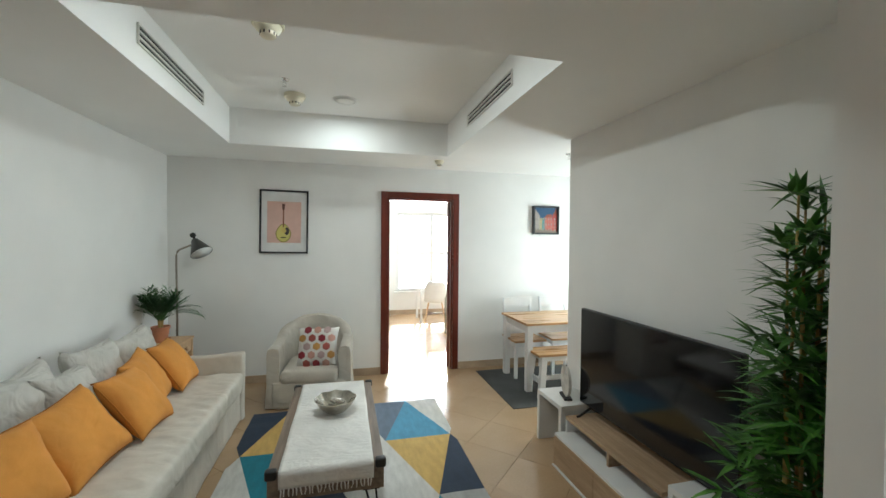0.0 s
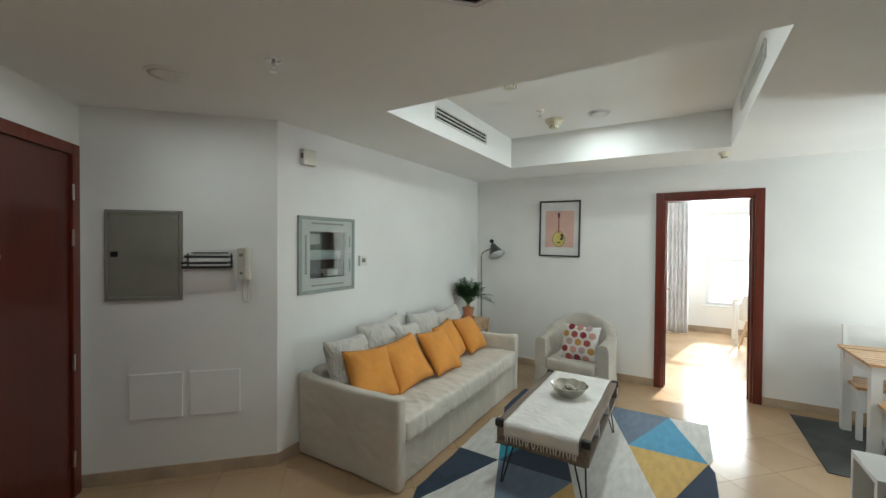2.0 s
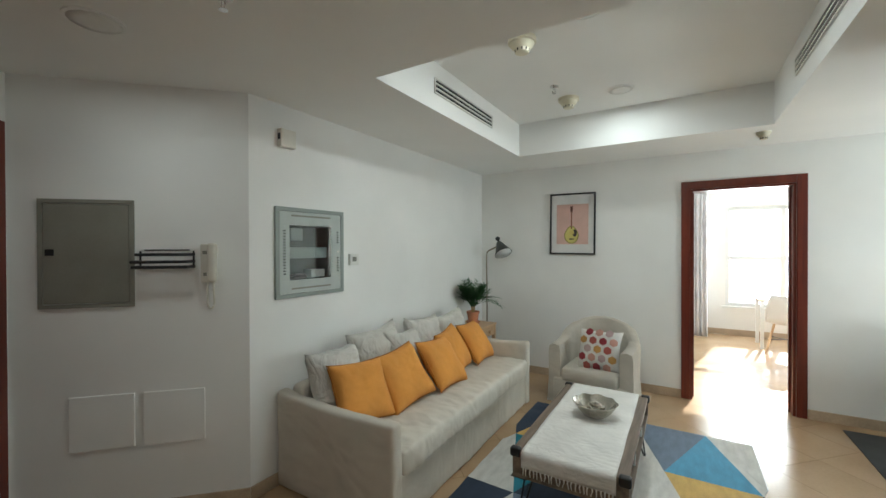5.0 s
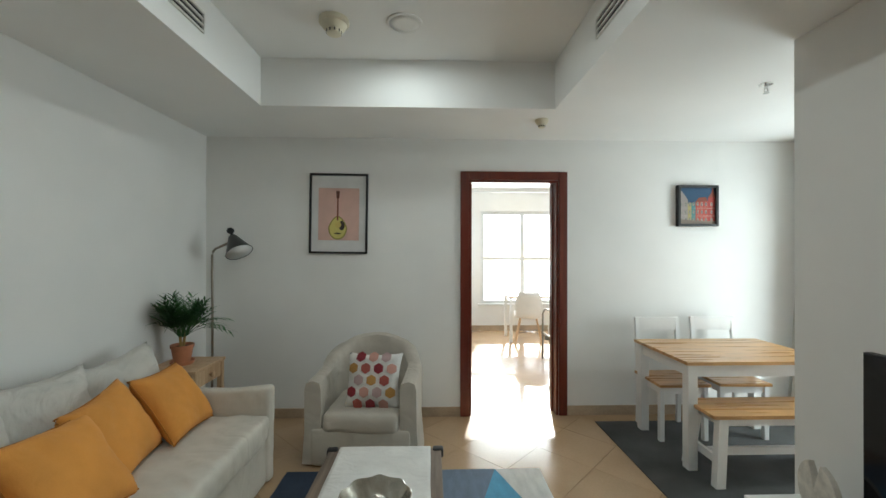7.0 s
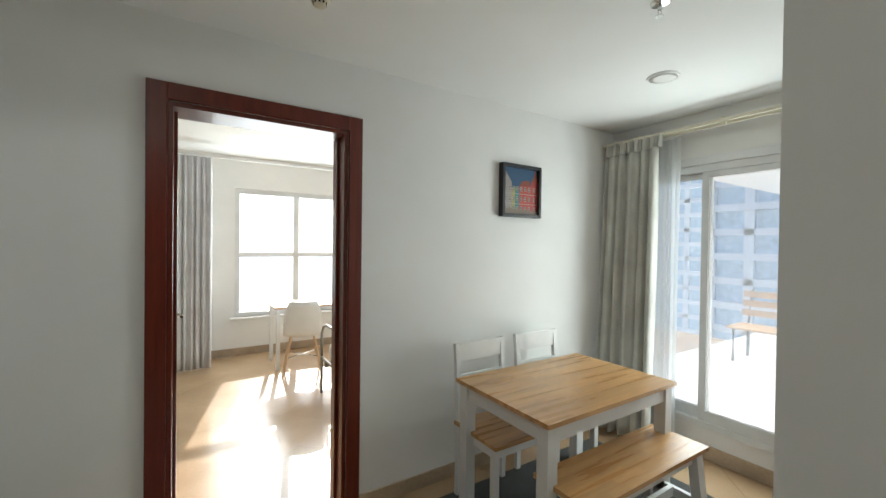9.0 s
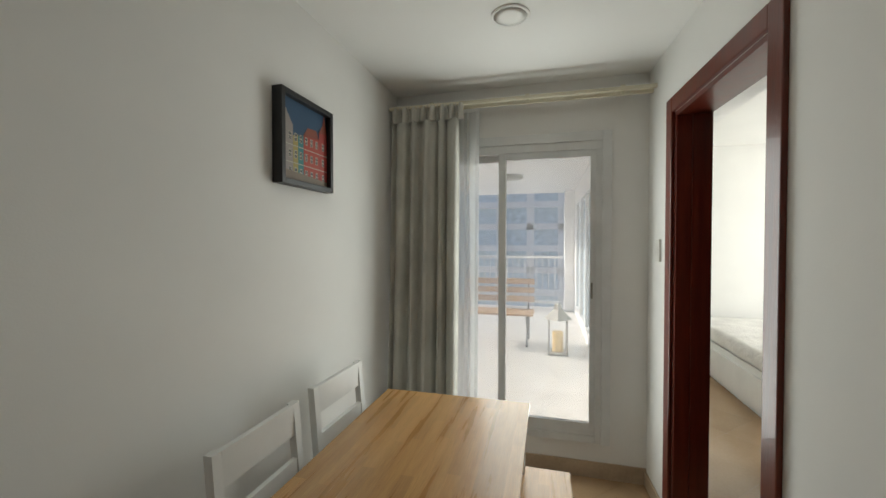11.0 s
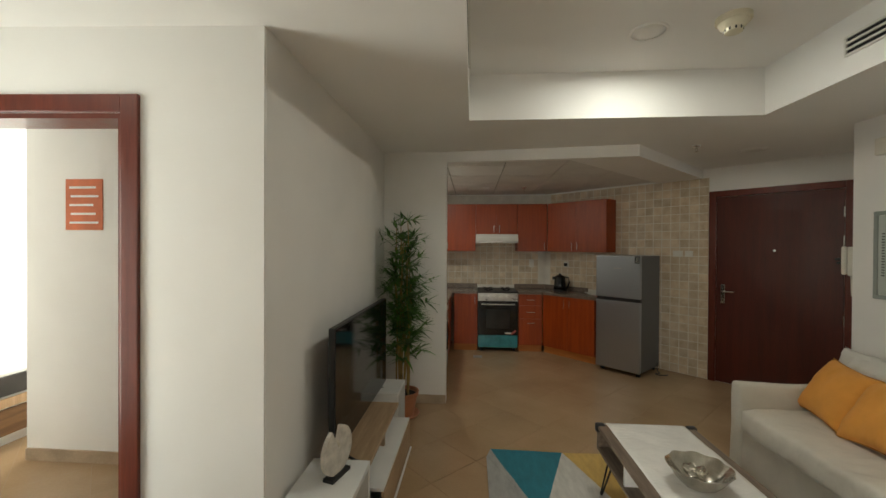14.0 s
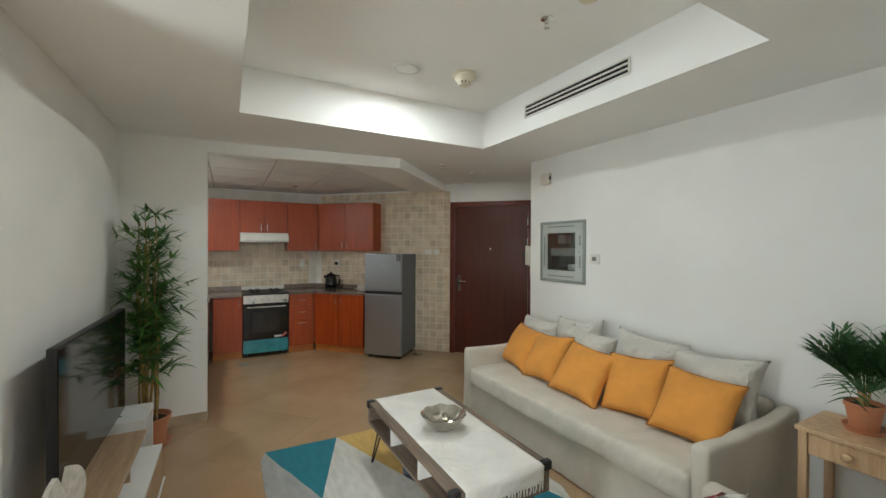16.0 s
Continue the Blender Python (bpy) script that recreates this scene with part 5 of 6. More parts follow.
stop = thing("door_stop", pose(-1.95, 0.83, 0), "small dark door stop on the floor", "door stop")
part("post", lathe(B(), [(0.016, 0), (0.02, 0.004), (0.018, 0.03), (0.0, 0.034)], 18), M_BLACK, stop, smooth=True, auto=40)

# ---- kitchen ----
M_STEEL = material("brushed_grey_steel", (0.44, 0.475, 0.52), rough=0.33, metal=0.9, vary=0.01, scale=0.8, bump=0.0, fine=160)
M_FRIDGESIDE = material("fridge_side", (0.13, 0.135, 0.145), rough=0.5, vary=0.04, bump=0.02)
M_GRANITE = material("brown_granite", (0.27, 0.21, 0.17), rough=0.22, vary=0.3, scale=70, bump=0.01, fine=300, second=(0.11, 0.085, 0.07))
M_TEALFILM = material("teal_film", (0.04, 0.28, 0.33), rough=0.18, vary=0.12, scale=8, bump=0.12, fine=14)
M_STOVE = material("stove_steel", (0.55, 0.54, 0.52), rough=0.3, metal=0.6, vary=0.05, bump=0.01)
M_OVENGLASS = material("oven_glass", (0.012, 0.011, 0.011), rough=0.08, vary=0.05, bump=0)
CTOP = 0.885


def bar_handle(parent, p, size, axis):
    """A thin chrome bar on two feet; local y is out of the front (towards -y)."""
    a = Vector((0, 0, size / 2)) if axis == "z" else Vector((size / 2, 0, 0))
    p = Vector(p)
    bm = B()
    o = Vector((0, -0.024, 0))
    tube(bm, [p - a * 0.8, p - a * 0.8 + o], 0.004, 6)
    tube(bm, [p + a * 0.8, p + a * 0.8 + o], 0.004, 6)
    tube(bm, [p - a + o, p + a + o], 0.005, 8)
    part("handle", bm, M_CHROME, parent, "thin chrome bar handle")


def unit(name, m, w, h, d, doors, label, z0=0.0, kick=0.1, group="kitchen units", drawers=0, handle="top"):
    """A carcass with overlaid fronts. Local x along, front at y = 0 looking to -y, body to y = d."""
    ob = thing(name, m, label, "cabinet", group)
    part("body", box(B(), 0.001, 0.02, z0 + kick, w - 0.001, d, h, 0.001), M_CHERRY, ob)
    if kick:
        part("plinth", box(B(), 0.001, 0.045, z0, w - 0.001, 0.06, z0 + kick), M_KICK, ob, "orange-brown plinth board")
    if drawers:
        zs = [z0 + kick + 0.004, z0 + kick + (h - z0 - kick) * 0.52, z0 + kick + (h - z0 - kick) * 0.78, h]
        for a, b in zip(zs, zs[1:]):
            f = part("drawer_front", box(B(), 0.003, 0, a, w - 0.003, 0.0185, b - 0.004, 0.002), M_CHERRY, ob)
            bar_handle(f, (w / 2, 0, b - 0.06 if b - a > 0.25 else (a + b) / 2), 0.12, "x")
    else:
        n = doors
        for i in range(n):
            a, b = w * i / n + 0.002, w * (i + 1) / n - 0.002
            f = part("door", box(B(), a, 0, z0 + kick + 0.003, b, 0.0185, h - 0.003, 0.002), M_CHERRY, ob)
            hx = (b - 0.04) if (i == 0 and n > 1) or n == 1 else (a + 0.04)
            hz = h - 0.10 if handle == "top" else z0 + 0.08
            bar_handle(f, (hx, 0, hz), 0.11, "z")
    return ob


# fronts that look north: turn by 180 so that local -y is +y
def north(x, y):
    return pose(x, y, 0, 0, 0, 180)


def north_east(x, y):
    return pose(x, y, 0, 0, 0, 135)


unit("base_cabinet", north(0.348, -1.25), 0.345, CTOP - 0.035, 0.58, 1, "cherry wood kitchen drawer unit", drawers=3)
unit("base_cabinet", north(1.30, -1.25), 0.352, CTOP - 0.035, 0.58, 1, "cherry wood base cabinet beside the stove")
unit("base_cabinet", north_east(0.0, -1.25), 0.80, CTOP - 0.035, 0.50, 2, "orange cherry wood corner base cabinet with two doors")
unit("wall_cabinet", north(0.342, -1.50), 0.445, 2.20, 0.34, 1, "cherry wood wall cabinet beside the hood", z0=1.475, kick=0, handle="low")
unit("wall_cabinet", north(0.978, -1.50), 0.634, 2.20, 0.34, 2, "short cherry wood wall cabinet above the hood", z0=1.735, kick=0, handle="low")
unit("wall_cabinet", north(1.93, -1.50), 0.95, 2.20, 0.34, 2, "cherry wood wall cabinet in the kitchen corner", z0=1.475, kick=0, handle="low")
unit("wall_cabinet", north_east(-0.106, -1.50), 0.93, 2.20, 0.28, 2, "bright orange cherry wood corner wall cabinet", z0=1.475, kick=0, handle="low")


def worktop():
    ob = thing("worktop", pose(0, 0, 0), "speckled brown granite kitchen worktop", "worktop", kind="")
    t = 0.035
    part("slab", prism(B(), [(0.352, -1.23), (0.352, -1.848), (-0.14, -1.848), (-0.60, -1.388), (-0.61, -1.36), (-0.60, -0.655), (-0.575, -0.645), (0.008, -1.23)], CTOP - t, CTOP), M_GRANITE, ob)
    part("slab", box(B(), 0.948, -1.848, CTOP - t, 1.94, -1.23, CTOP, 0.003), M_GRANITE, ob)
    part("slab", box(B(), 1.32, -1.23, CTOP - t, 1.94, 0.60, CTOP, 0.003), M_GRANITE, ob)
    part("upstand", box(B(), -0.13, -1.848, CTOP, 0.352, -1.832, CTOP + 0.06, 0.002), M_GRANITE, ob)
    part("upstand", box(B(), 0.948, -1.848, CTOP, 1.94, -1.832, CTOP + 0.06, 0.002), M_GRANITE, ob)
    bm = box(B(), 0.0, 0.0, CTOP, 0.74, 0.016, CTOP + 0.06, 0.002)
    bm.transform(Matrix.Translation((-0.145, -1.843, 0)) @ Matrix.Rotation(radians(135), 4, "Z") @ Matrix.Translation((0, -0.02, 0)))
    part("upstand", bm, M_GRANITE, ob)


worktop()


def stove():
    ob = thing("stove", north(0.945, -1.25), "free-standing steel cooker with a black oven door", "cooker")
    w = 0.59
    part("body", box(B(), 0.002, 0.02, 0.05, w - 0.002, 0.58, 0.86, 0.003), M_BLACK, ob)
    for x in (0.03, w - 0.07):
        part("foot", box(B(), x, 0.05, 0, x + 0.04, 0.09, 0.05), M_BLACK, ob)
        part("foot", box(B(), x, 0.50, 0, x + 0.04, 0.54, 0.05), M_BLACK, ob)
    part("hob", box(B(), 0, 0.0, 0.86, w, 0.585, 0.882, 0.004), M_BLACK, ob, "black hob")
    pn = part("control_panel", box(B(), 0.004, -0.012, 0.745, w - 0.004, 0.02, 0.858, 0.004), M_STOVE, ob, "steel control panel")
    for i in range(6):
        x = 0.07 + i * (w - 0.14) / 5
        bm = lathe(B(), [(0.024, 0), (0.024, 0.008), (0.018, 0.012), (0.016, 0.028), (0.0, 0.029)], 20)
        bm.transform(pose(x, -0.012, 0.80, 90, 0, 0))
        part("knob", bm, M_STOVE, pn, "round steel knob", smooth=True, auto=40)
    d = part("oven_door", box(B(), 0.006, -0.012, 0.245, w - 0.006, 0.02, 0.738, 0.004), M_OVENGLASS, ob, "black glass oven door")
    part("window", box(B(), 0.12, -0.0135, 0.34, w - 0.12, -0.012, 0.63), material("oven_window", (0.03, 0.027, 0.025), rough=0.12, vary=0.1, bump=0), d)
    bm = B()
    for x in (0.07, w - 0.07):
        tube(bm, [(x, -0.012, 0.70), (x, -0.048, 0.70)], 0.006, 8)
    tube(bm, [(0.05, -0.05, 0.70), (w - 0.05, -0.05, 0.70)], 0.009, 10)
    part("handle", bm, M_STOVE, d, "steel bar handle")
    part("warming_drawer", box(B(), 0.006, -0.012, 0.06, w - 0.006, 0.02, 0.238, 0.004), M_TEALFILM, ob, "drawer covered in teal protective film")
    part("sticker", box(B(), w - 0.19, -0.0135, 0.262, w - 0.08, -0.0125, 0.285), M_WHITEP, d, "small white sticker")
    bm = box(B(), 0, 0, 0, 0.085, 0.004, 0.028, 0.001)
    bm.transform(pose(w - 0.09, -0.018, 0.252, 0, -38, 0))
    part("tag", bm, material("red_tag", (0.5, 0.10, 0.09), rough=0.5, vary=0.05, bump=0), d, "loose red tag")
    for cx, cy in ((0.16, 0.16), (0.43, 0.16), (0.16, 0.42), (0.43, 0.42)):
        bm = B()
        for a in range(4):
            u = radians(45 + 90 * a)
            tube(bm, [(cx + 0.02 * math.cos(u), cy + 0.02 * math.sin(u), 0.90), (cx + 0.10 * math.cos(u), cy + 0.10 * math.sin(u), 0.90)], 0.005, 6)
        lathe(bm, [(0.045, 0.0), (0.045, 0.01), (0.0, 0.012)], 20, (cx, cy, 0.882))
        part("burner", bm, M_BLACK, ob, "black iron burner")


stove()


def hood():
    ob = thing("cooker_hood", north(0.976, -1.37), "slim white cooker hood under the cabinets", "cooker hood")
    w = 0.633
    part("body", box(B(), 0, 0.03, 1.625, w, 0.47, 1.733, 0.004), M_WHITEP, ob)
    part("visor", box(B(), 0, -0.01, 1.60, w, 0.46, 1.625, 0.006, 3), M_STOVE, ob, "steel visor")
    part("front_strip", box(B(), 0.0, 0.0, 1.626, w, 0.03, 1.69, 0.01, 3), M_WHITEP, ob)


hood()


def fridge():
    ob = thing("fridge", pose(-0.545, -0.555, 0, 0, 0, 135), "grey steel two-door fridge freezer", "fridge")
    w, d = 0.545, 0.58
    part("body", box(B(), 0.003, 0.055, 0.05, w - 0.003, d, 1.44, 0.006), M_FRIDGESIDE, ob, "dark grey body")
    part("upper_door", box(B(), 0, 0.0, 0.930, w, 0.052, 1.445, 0.012, 3), M_STEEL, ob, "brushed steel freezer door")
    part("lower_door", box(B(), 0, 0.0, 0.05, w, 0.052, 0.890, 0.012, 3), M_STEEL, ob, "brushed steel fridge door")
    part("handle_gap", box(B(), 0.006, 0.012, 0.890, w - 0.006, 0.05, 0.930), M_BLACK, ob, "black grip recess")
    for x in (0.03, w - 0.07):
        for y in (0.07, d - 0.08):
            part("foot", box(B(), x, y, 0.0, x + 0.04, y + 0.04, 0.05), M_BLACK, ob)
    st = part("sticker", box(B(), w - 0.066, -0.0016, 1.355, w - 0.008, -0.0004, 1.44, 0.0004, 1), material("sticker_grey", (0.05, 0.06, 0.06), rough=0.4, vary=0.05, bump=0), ob, "dark warranty sticker")
    num = bpy.data.curves.new("sticker_number", "FONT")
    num.body, num.size, num.extrude, num.align_x = "10", 0.036, 0.0004, "CENTER"
    num.materials.append(M_WHITEP)
    t = new("sticker_number", num)
    t.parent = st
    t.matrix_basis = pose(w - 0.037, -0.0022, 1.402, 90, 0, 0)
    for z, ww in ((1.387, 0.018), (1.373, 0.022)):
        part("print_bar", box(B(), w - 0.037 - ww, -0.0026, z, w - 0.037 + ww, -0.0017, z + 0.004), M_WHITEP, st)
    part("badge", box(B(), w / 2 - 0.045, -0.0022, 1.285, w / 2 + 0.045, -0.0002, 1.296), M_STOVE, ob, "thin silver badge")


fridge()


def kettle():
    ob = thing("kettle", pose(-0.29, -1.46, CTOP) @ Matrix.Scale(1.25, 4), "black electric kettle on the worktop", "kettle")
    part("base", lathe(B(), [(0.08, 0), (0.08, 0.015), (0.0, 0.02)], 28), M_BLACK, ob, smooth=True, auto=40)
    part("jug", lathe(B(), [(0.075, 0.018), (0.072, 0.06), (0.062, 0.15), (0.056, 0.175), (0.03, 0.19), (0.0, 0.192)], 32), M_OVENGLASS, ob, smooth=True)
    part("handle", tube(B(), [(-0.055, 0, 0.165), (-0.10, 0, 0.16), (-0.112, 0, 0.10), (-0.09, 0, 0.045), (-0.07, 0, 0.04)], 0.01, 10), M_BLACK, ob, smooth=True)
    bm = B()
    prism(bm, [(0.05, -0.02), (0.09, 0.0), (0.05, 0.02)], 0.135, 0.17)
    part("spout", bm, M_BLACK, ob)
    part("lid_knob", lathe(B(), [(0.014, 0.19), (0.016, 0.205), (0.0, 0.21)], 16), M_BLACK, ob)


kettle()


def washer():
    ob = thing("washing_machine", pose(1.345, -0.02, 0, 0, 0, -90), "grey washing machine under the worktop", "washing machine")
    part("body", box(B(), 0.0, 0.0, 0.01, 0.58, 0.55, 0.84, 0.006), M_GREYMET, ob)
    bm = lathe(B(), [(0.17, 0), (0.17, 0.02), (0.12, 0.03), (0.0, 0.02)], 32)
    bm.transform(pose(0.29, 0.0, 0.43, 90, 0, 0))
    part("drum_door", bm, M_OVENGLASS, ob, "round black glass door", smooth=True, auto=40)
    part("panel", box(B(), 0.01, -0.006, 0.73, 0.57, 0.0, 0.82, 0.002), M_STOVE, ob)


washer()
unit("base_cabinet", pose(1.34, 0.60, 0, 0, 0, -90), 0.61, CTOP - 0.035, 0.58, 1, "cherry wood base cabinet behind the wing wall")
unit("base_cabinet", pose(1.34, -0.61, 0, 0, 0, -90), 0.60, CTOP - 0.035, 0.58, 1, "cherry wood base cabinet along the kitchen side wall")

ENTW = Matrix.Translation((KD[0], KD[1], 0)) @ Matrix.Rotation(radians(135), 4, "Z")   # x along the diagonal wall, -y into the room
SOUTH = pose(0, -1.85, 0, 0, 0, 180)


def wall_plate(m, label, w=0.085, h=0.085, socket=False):
    ob = thing("wall_socket" if socket else "light_switch", m, label, "socket" if socket else "switch", "wall plates")
    part("plate", box(B(), -w / 2, -0.020, -h / 2, w / 2, -0.009, h / 2, 0.003), M_WHITEP, ob)
    if socket:
        part("plug", box(B(), -0.022, -0.055, -0.03, 0.022, -0.0205, 0.02, 0.006), M_BLACK, ob, "black plug")
    else:
        part("rocker", box(B(), -w * 0.3, -0.024, -h * 0.3, w * 0.3, -0.0205, h * 0.3, 0.002), M_WHITEP, ob)


def s_of(x, y):
    return (Vector((x, y)) - Vector(KD)).length


wall_plate(ENTW @ pose(s_of(-1.513, -0.487), 0, 1.47), "white switch plate on the tiled wall", 0.11, 0.075)
wall_plate(ENTW @ pose(s_of(-1.60, -0.40), 0, 1.47), "white switch plate on the tiled wall", 0.085, 0.075)
wall_plate(ENTW @ pose(s_of(-0.42, -1.58), 0, 1.28), "white socket with a black plug", socket=True)
wall_plate(SOUTH @ pose(-0.08, 0, 1.28), "white socket plate above the worktop", 0.075, 0.13)

cord = thing("power_cord", pose(-1.30, -0.42, 0), "dark power cord lying on the kitchen floor", "cable")
part("cord", tube(B(), [(0.0, -0.13, 0.09), (0.03, -0.05, 0.012)] + [(0.03 + 0.07 * math.sin(u), 0.02 + 0.04 * (1 - math.cos(u)), 0.006) for u in (0.4 * i for i in range(12))], 0.005, 6), M_BLACK, cord, smooth=True)

vent = thing("ceiling_grille", pose(0.95, -1.18, 2.389), "white slatted kitchen ceiling grille", "air vent")
part("rim", box(B(), -0.17, -0.11, -0.008, 0.17, 0.11, 0.0, 0.002), M_TILE_CEIL, vent)
for k in range(6):
    part("slat", box(B(), -0.15, -0.085 + k * 0.03, -0.014, 0.15, -0.07 + k * 0.03, -0.008), M_TILE_CEIL, vent)

drain = thing("floor_drain", pose(0.95, -0.95, 0.0), "small square metal floor drain", "floor drain")
part("grate", box(B(), -0.06, -0.06, 0.0, 0.06, 0.06, 0.003, 0.001, 1), M_GREYMET, drain)


# ---- dining corner ----
M_DINETOP = wood("dining_wood", (0.46, 0.24, 0.085), (0.60, 0.36, 0.155), "x", rough=0.29, scale=0.8, spread=0.12)
M_DINEW = material("white_painted_wood", (0.78, 0.78, 0.76), rough=0.45, vary=0.02, scale=8, bump=0.04, fine=60)
M_DRUG = fabric("charcoal_rug", (0.062, 0.064, 0.062), vary=0.16, bump=0.7, fine=160, scale=4)
M_CURTAIN = fabric("grey_curtain", (0.56, 0.545, 0.49), vary=0.07, bump=0.2, fine=320)


def strips_top(ob, name, x0, x1, y0, y1, z0, z1, n, runs=2):
    """A glued-lamella board: staves side by side, each with its own shade."""
    for i in range(n):
        a, b = y0 + (y1 - y0) * i / n, y0 + (y1 - y0) * (i + 1) / n
        cuts = sorted([x0, x1] + [x0 + (x1 - x0) * ((k + 0.5 + 0.43 * math.sin(i * 2.3 + k)) / runs) for k in range(runs)])
        for p, q in zip(cuts, cuts[1:]):
            part(name, box(B(), p, a, z0, q, b, z1), M_DINETOP, ob)


def dining_table():
    ob = thing("dining_table", pose(2.41, 4.10, 0), "wooden dining table with white painted legs", "dining table")
    hx, hy, h = 0.52, 0.345, 0.735
    strips_top(ob, "stave", -hx, hx, -hy, hy, h - 0.022, h, 15, 3)
    for sx in (-1, 1):
        for sy in (-1, 1):
            part("leg", box(B(), sx * (hx - 0.05) - 0.032, sy * (hy - 0.05) - 0.032, 0.007, sx * (hx - 0.05) + 0.032, sy * (hy - 0.05) + 0.032, h - 0.022, 0.003), M_DINEW, ob)
    for sy in (-1, 1):
        part("apron", box(B(), -hx + 0.082, sy * (hy - 0.04) - 0.01, h - 0.105, hx - 0.082, sy * (hy - 0.04) + 0.01, h - 0.022), M_DINEW, ob)
    for sx in (-1, 1):
        part("apron", box(B(), sx * (hx - 0.04) - 0.01, -hy + 0.082, h - 0.105, sx * (hx - 0.04) + 0.01, hy - 0.082, h - 0.022), M_DINEW, ob)


dining_table()


def bench():
    ob = thing("bench", pose(2.43, 3.735, 0), "wooden bench with splayed white legs", "bench")
    hx, hy, h = 0.485, 0.155, 0.45
    strips_top(ob, "stave", -hx, hx, -hy, hy, h - 0.022, h, 7, 3)
    for sx in (-1, 1):
        for sy in (-1, 1):
            bm = box(B(), -0.03, -0.025, 0, 0.03, 0.025, h - 0.022, 0.002)
            for v in bm.verts:
                k = 1 - v.co.z / h
                v.co.x += sx * (hx - 0.075 + 0.045 * k)
                v.co.y += sy * (hy - 0.04 + 0.03 * k)
                v.co.z = max(0.007, v.co.z)
            part("leg", bm, M_DINEW, ob)
        part("end_rail", box(B(), sx * (hx - 0.055) - 0.012, -hy + 0.05, 0.13, sx * (hx - 0.055) + 0.012, hy - 0.05, 0.18), M_DINEW, ob)
        part("apron", box(B(), sx * (hx - 0.075) - 0.01, -hy + 0.065, h - 0.08, sx * (hx - 0.075) + 0.01, hy - 0.065, h - 0.022), M_DINEW, ob)
    part("stretcher", box(B(), -hx + 0.067, -0.012, 0.135, hx - 0.067, 0.012, 0.185), M_DINEW, ob)
    for sy in (-1, 1):
        part("apron", box(B(), -hx + 0.106, sy * (hy - 0.04) - 0.01, h - 0.075, hx - 0.106, sy * (hy - 0.04) + 0.01, h - 0.022), M_DINEW, ob)


bench()


def dining_chair():
    ob = thing("dining_chair", pose(2.14, 4.36, 0), "white wooden dining chair with a wooden seat", "chair", "dining chairs")
    w = 0.19
    strips_top(ob, "stave", -w - 0.01, w + 0.01, -0.21, 0.17, 0.428, 0.448, 8, 1)
    for sx in (-1, 1):
        part("front_leg", box(B(), sx * (w - 0.018) - 0.018, -0.19, 0.007, sx * (w - 0.018) + 0.018, -0.154, 0.428, 0.003), M_DINEW, ob)
        bm = B()
        prof = [(0.16, 0.007), (0.15, 0.44), (0.19, 0.90)]
        for (ya, za), (yb, zb) in zip(prof, prof[1:]):
            g = bmesh.ops.create_cube(bm, size=1.0)["verts"]
            for v in g:
                top = v.co.z > 0
                v.co = Vector((sx * (w - 0.016) + v.co.x * 0.032, (yb if top else ya) + v.co.y * 0.028, zb if top else za))
        part("back_post", bm, M_DINEW, ob)
        part("side_rail", box(B(), sx * (w - 0.018) - 0.009, -0.154, 0.37, sx * (w - 0.018) + 0.009, 0.135, 0.428), M_DINEW, ob)
    part("front_rail", box(B(), -w + 0.036, -0.182, 0.37, w - 0.036, -0.164, 0.428), M_DINEW, ob)
    for za, zb, yb in ((0.79, 0.90, 0.184), (0.645, 0.715, 0.171), (0.54, 0.585, 0.160)):
        bm = box(B(), -w + 0.032, yb - 0.010, za, w - 0.032, yb + 0.008, zb, 0.002)
        part("back_slat", bm, M_DINEW, ob)
    return ob


ch = dining_chair()
copy_thing(ch, pose(2.63, 4.37, 0, 0, 0, -2))

dr = thing("dining_rug", pose(0, 0, 0.001), "dark charcoal flat rug under the dining table", "rug")
bm = B()
soft(bm, (1.60, 3.42, 0.0), (3.25, 4.545, 0.007), 0.003, 0.09, 0.0012, 6, 2)
part("weave", bm, M_DRUG, dr, smooth=True)
cb = thing("cable", pose(0, 0, 0), "thin dark cable on the floor by the window", "cable")
part("cord", tube(B(), [(3.10, 3.30, 0.012), (3.05, 3.36, 0.006), (2.95, 3.33, 0.006), (2.9, 3.38, 0.006)], 0.004, 6), M_BLACK, cb)


# ---- curtains ----
def curtain_cloth(bm, y0, y1, x, z0, z1, waves, depth, gather=0.75, seed=0.0, flare=0.0):
    n, mz = waves * 10, 22
    grid = []
    for j in range(mz + 1):
        s = j / mz
        row = []
        for i in range(n + 1):
            u = i / n
            y = y0 + (y1 - y0) * u
            pinch = gather + (1 - gather) * min(1, (1 - s) * 6)
            ph = 2 * math.pi * waves * (u + 0.02 * noise.noise(Vector((u * 5, s * 1.2, seed))))
            d = depth * pinch * (math.sin(ph) + 0.35 * math.sin(2.3 * ph + 1.7 + seed)) * (0.9 + 0.4 * noise.noise(Vector((u * 7, s * 0.7, seed + 4))))
            yy = y + 0.010 * math.sin(ph * 0.5 + s)
            row.append(bm.verts.new((x + d - flare * (1 - s) ** 1.4 * (0.35 + 0.65 * (1 - u)), yy, z0 + (z1 - z0) * s)))
        grid.append(row)
    for j in range(mz):
        for i in range(n):
            bm.faces.new((grid[j][i], grid[j][i + 1], grid[j + 1][i + 1], grid[j + 1][i]))
    return bm


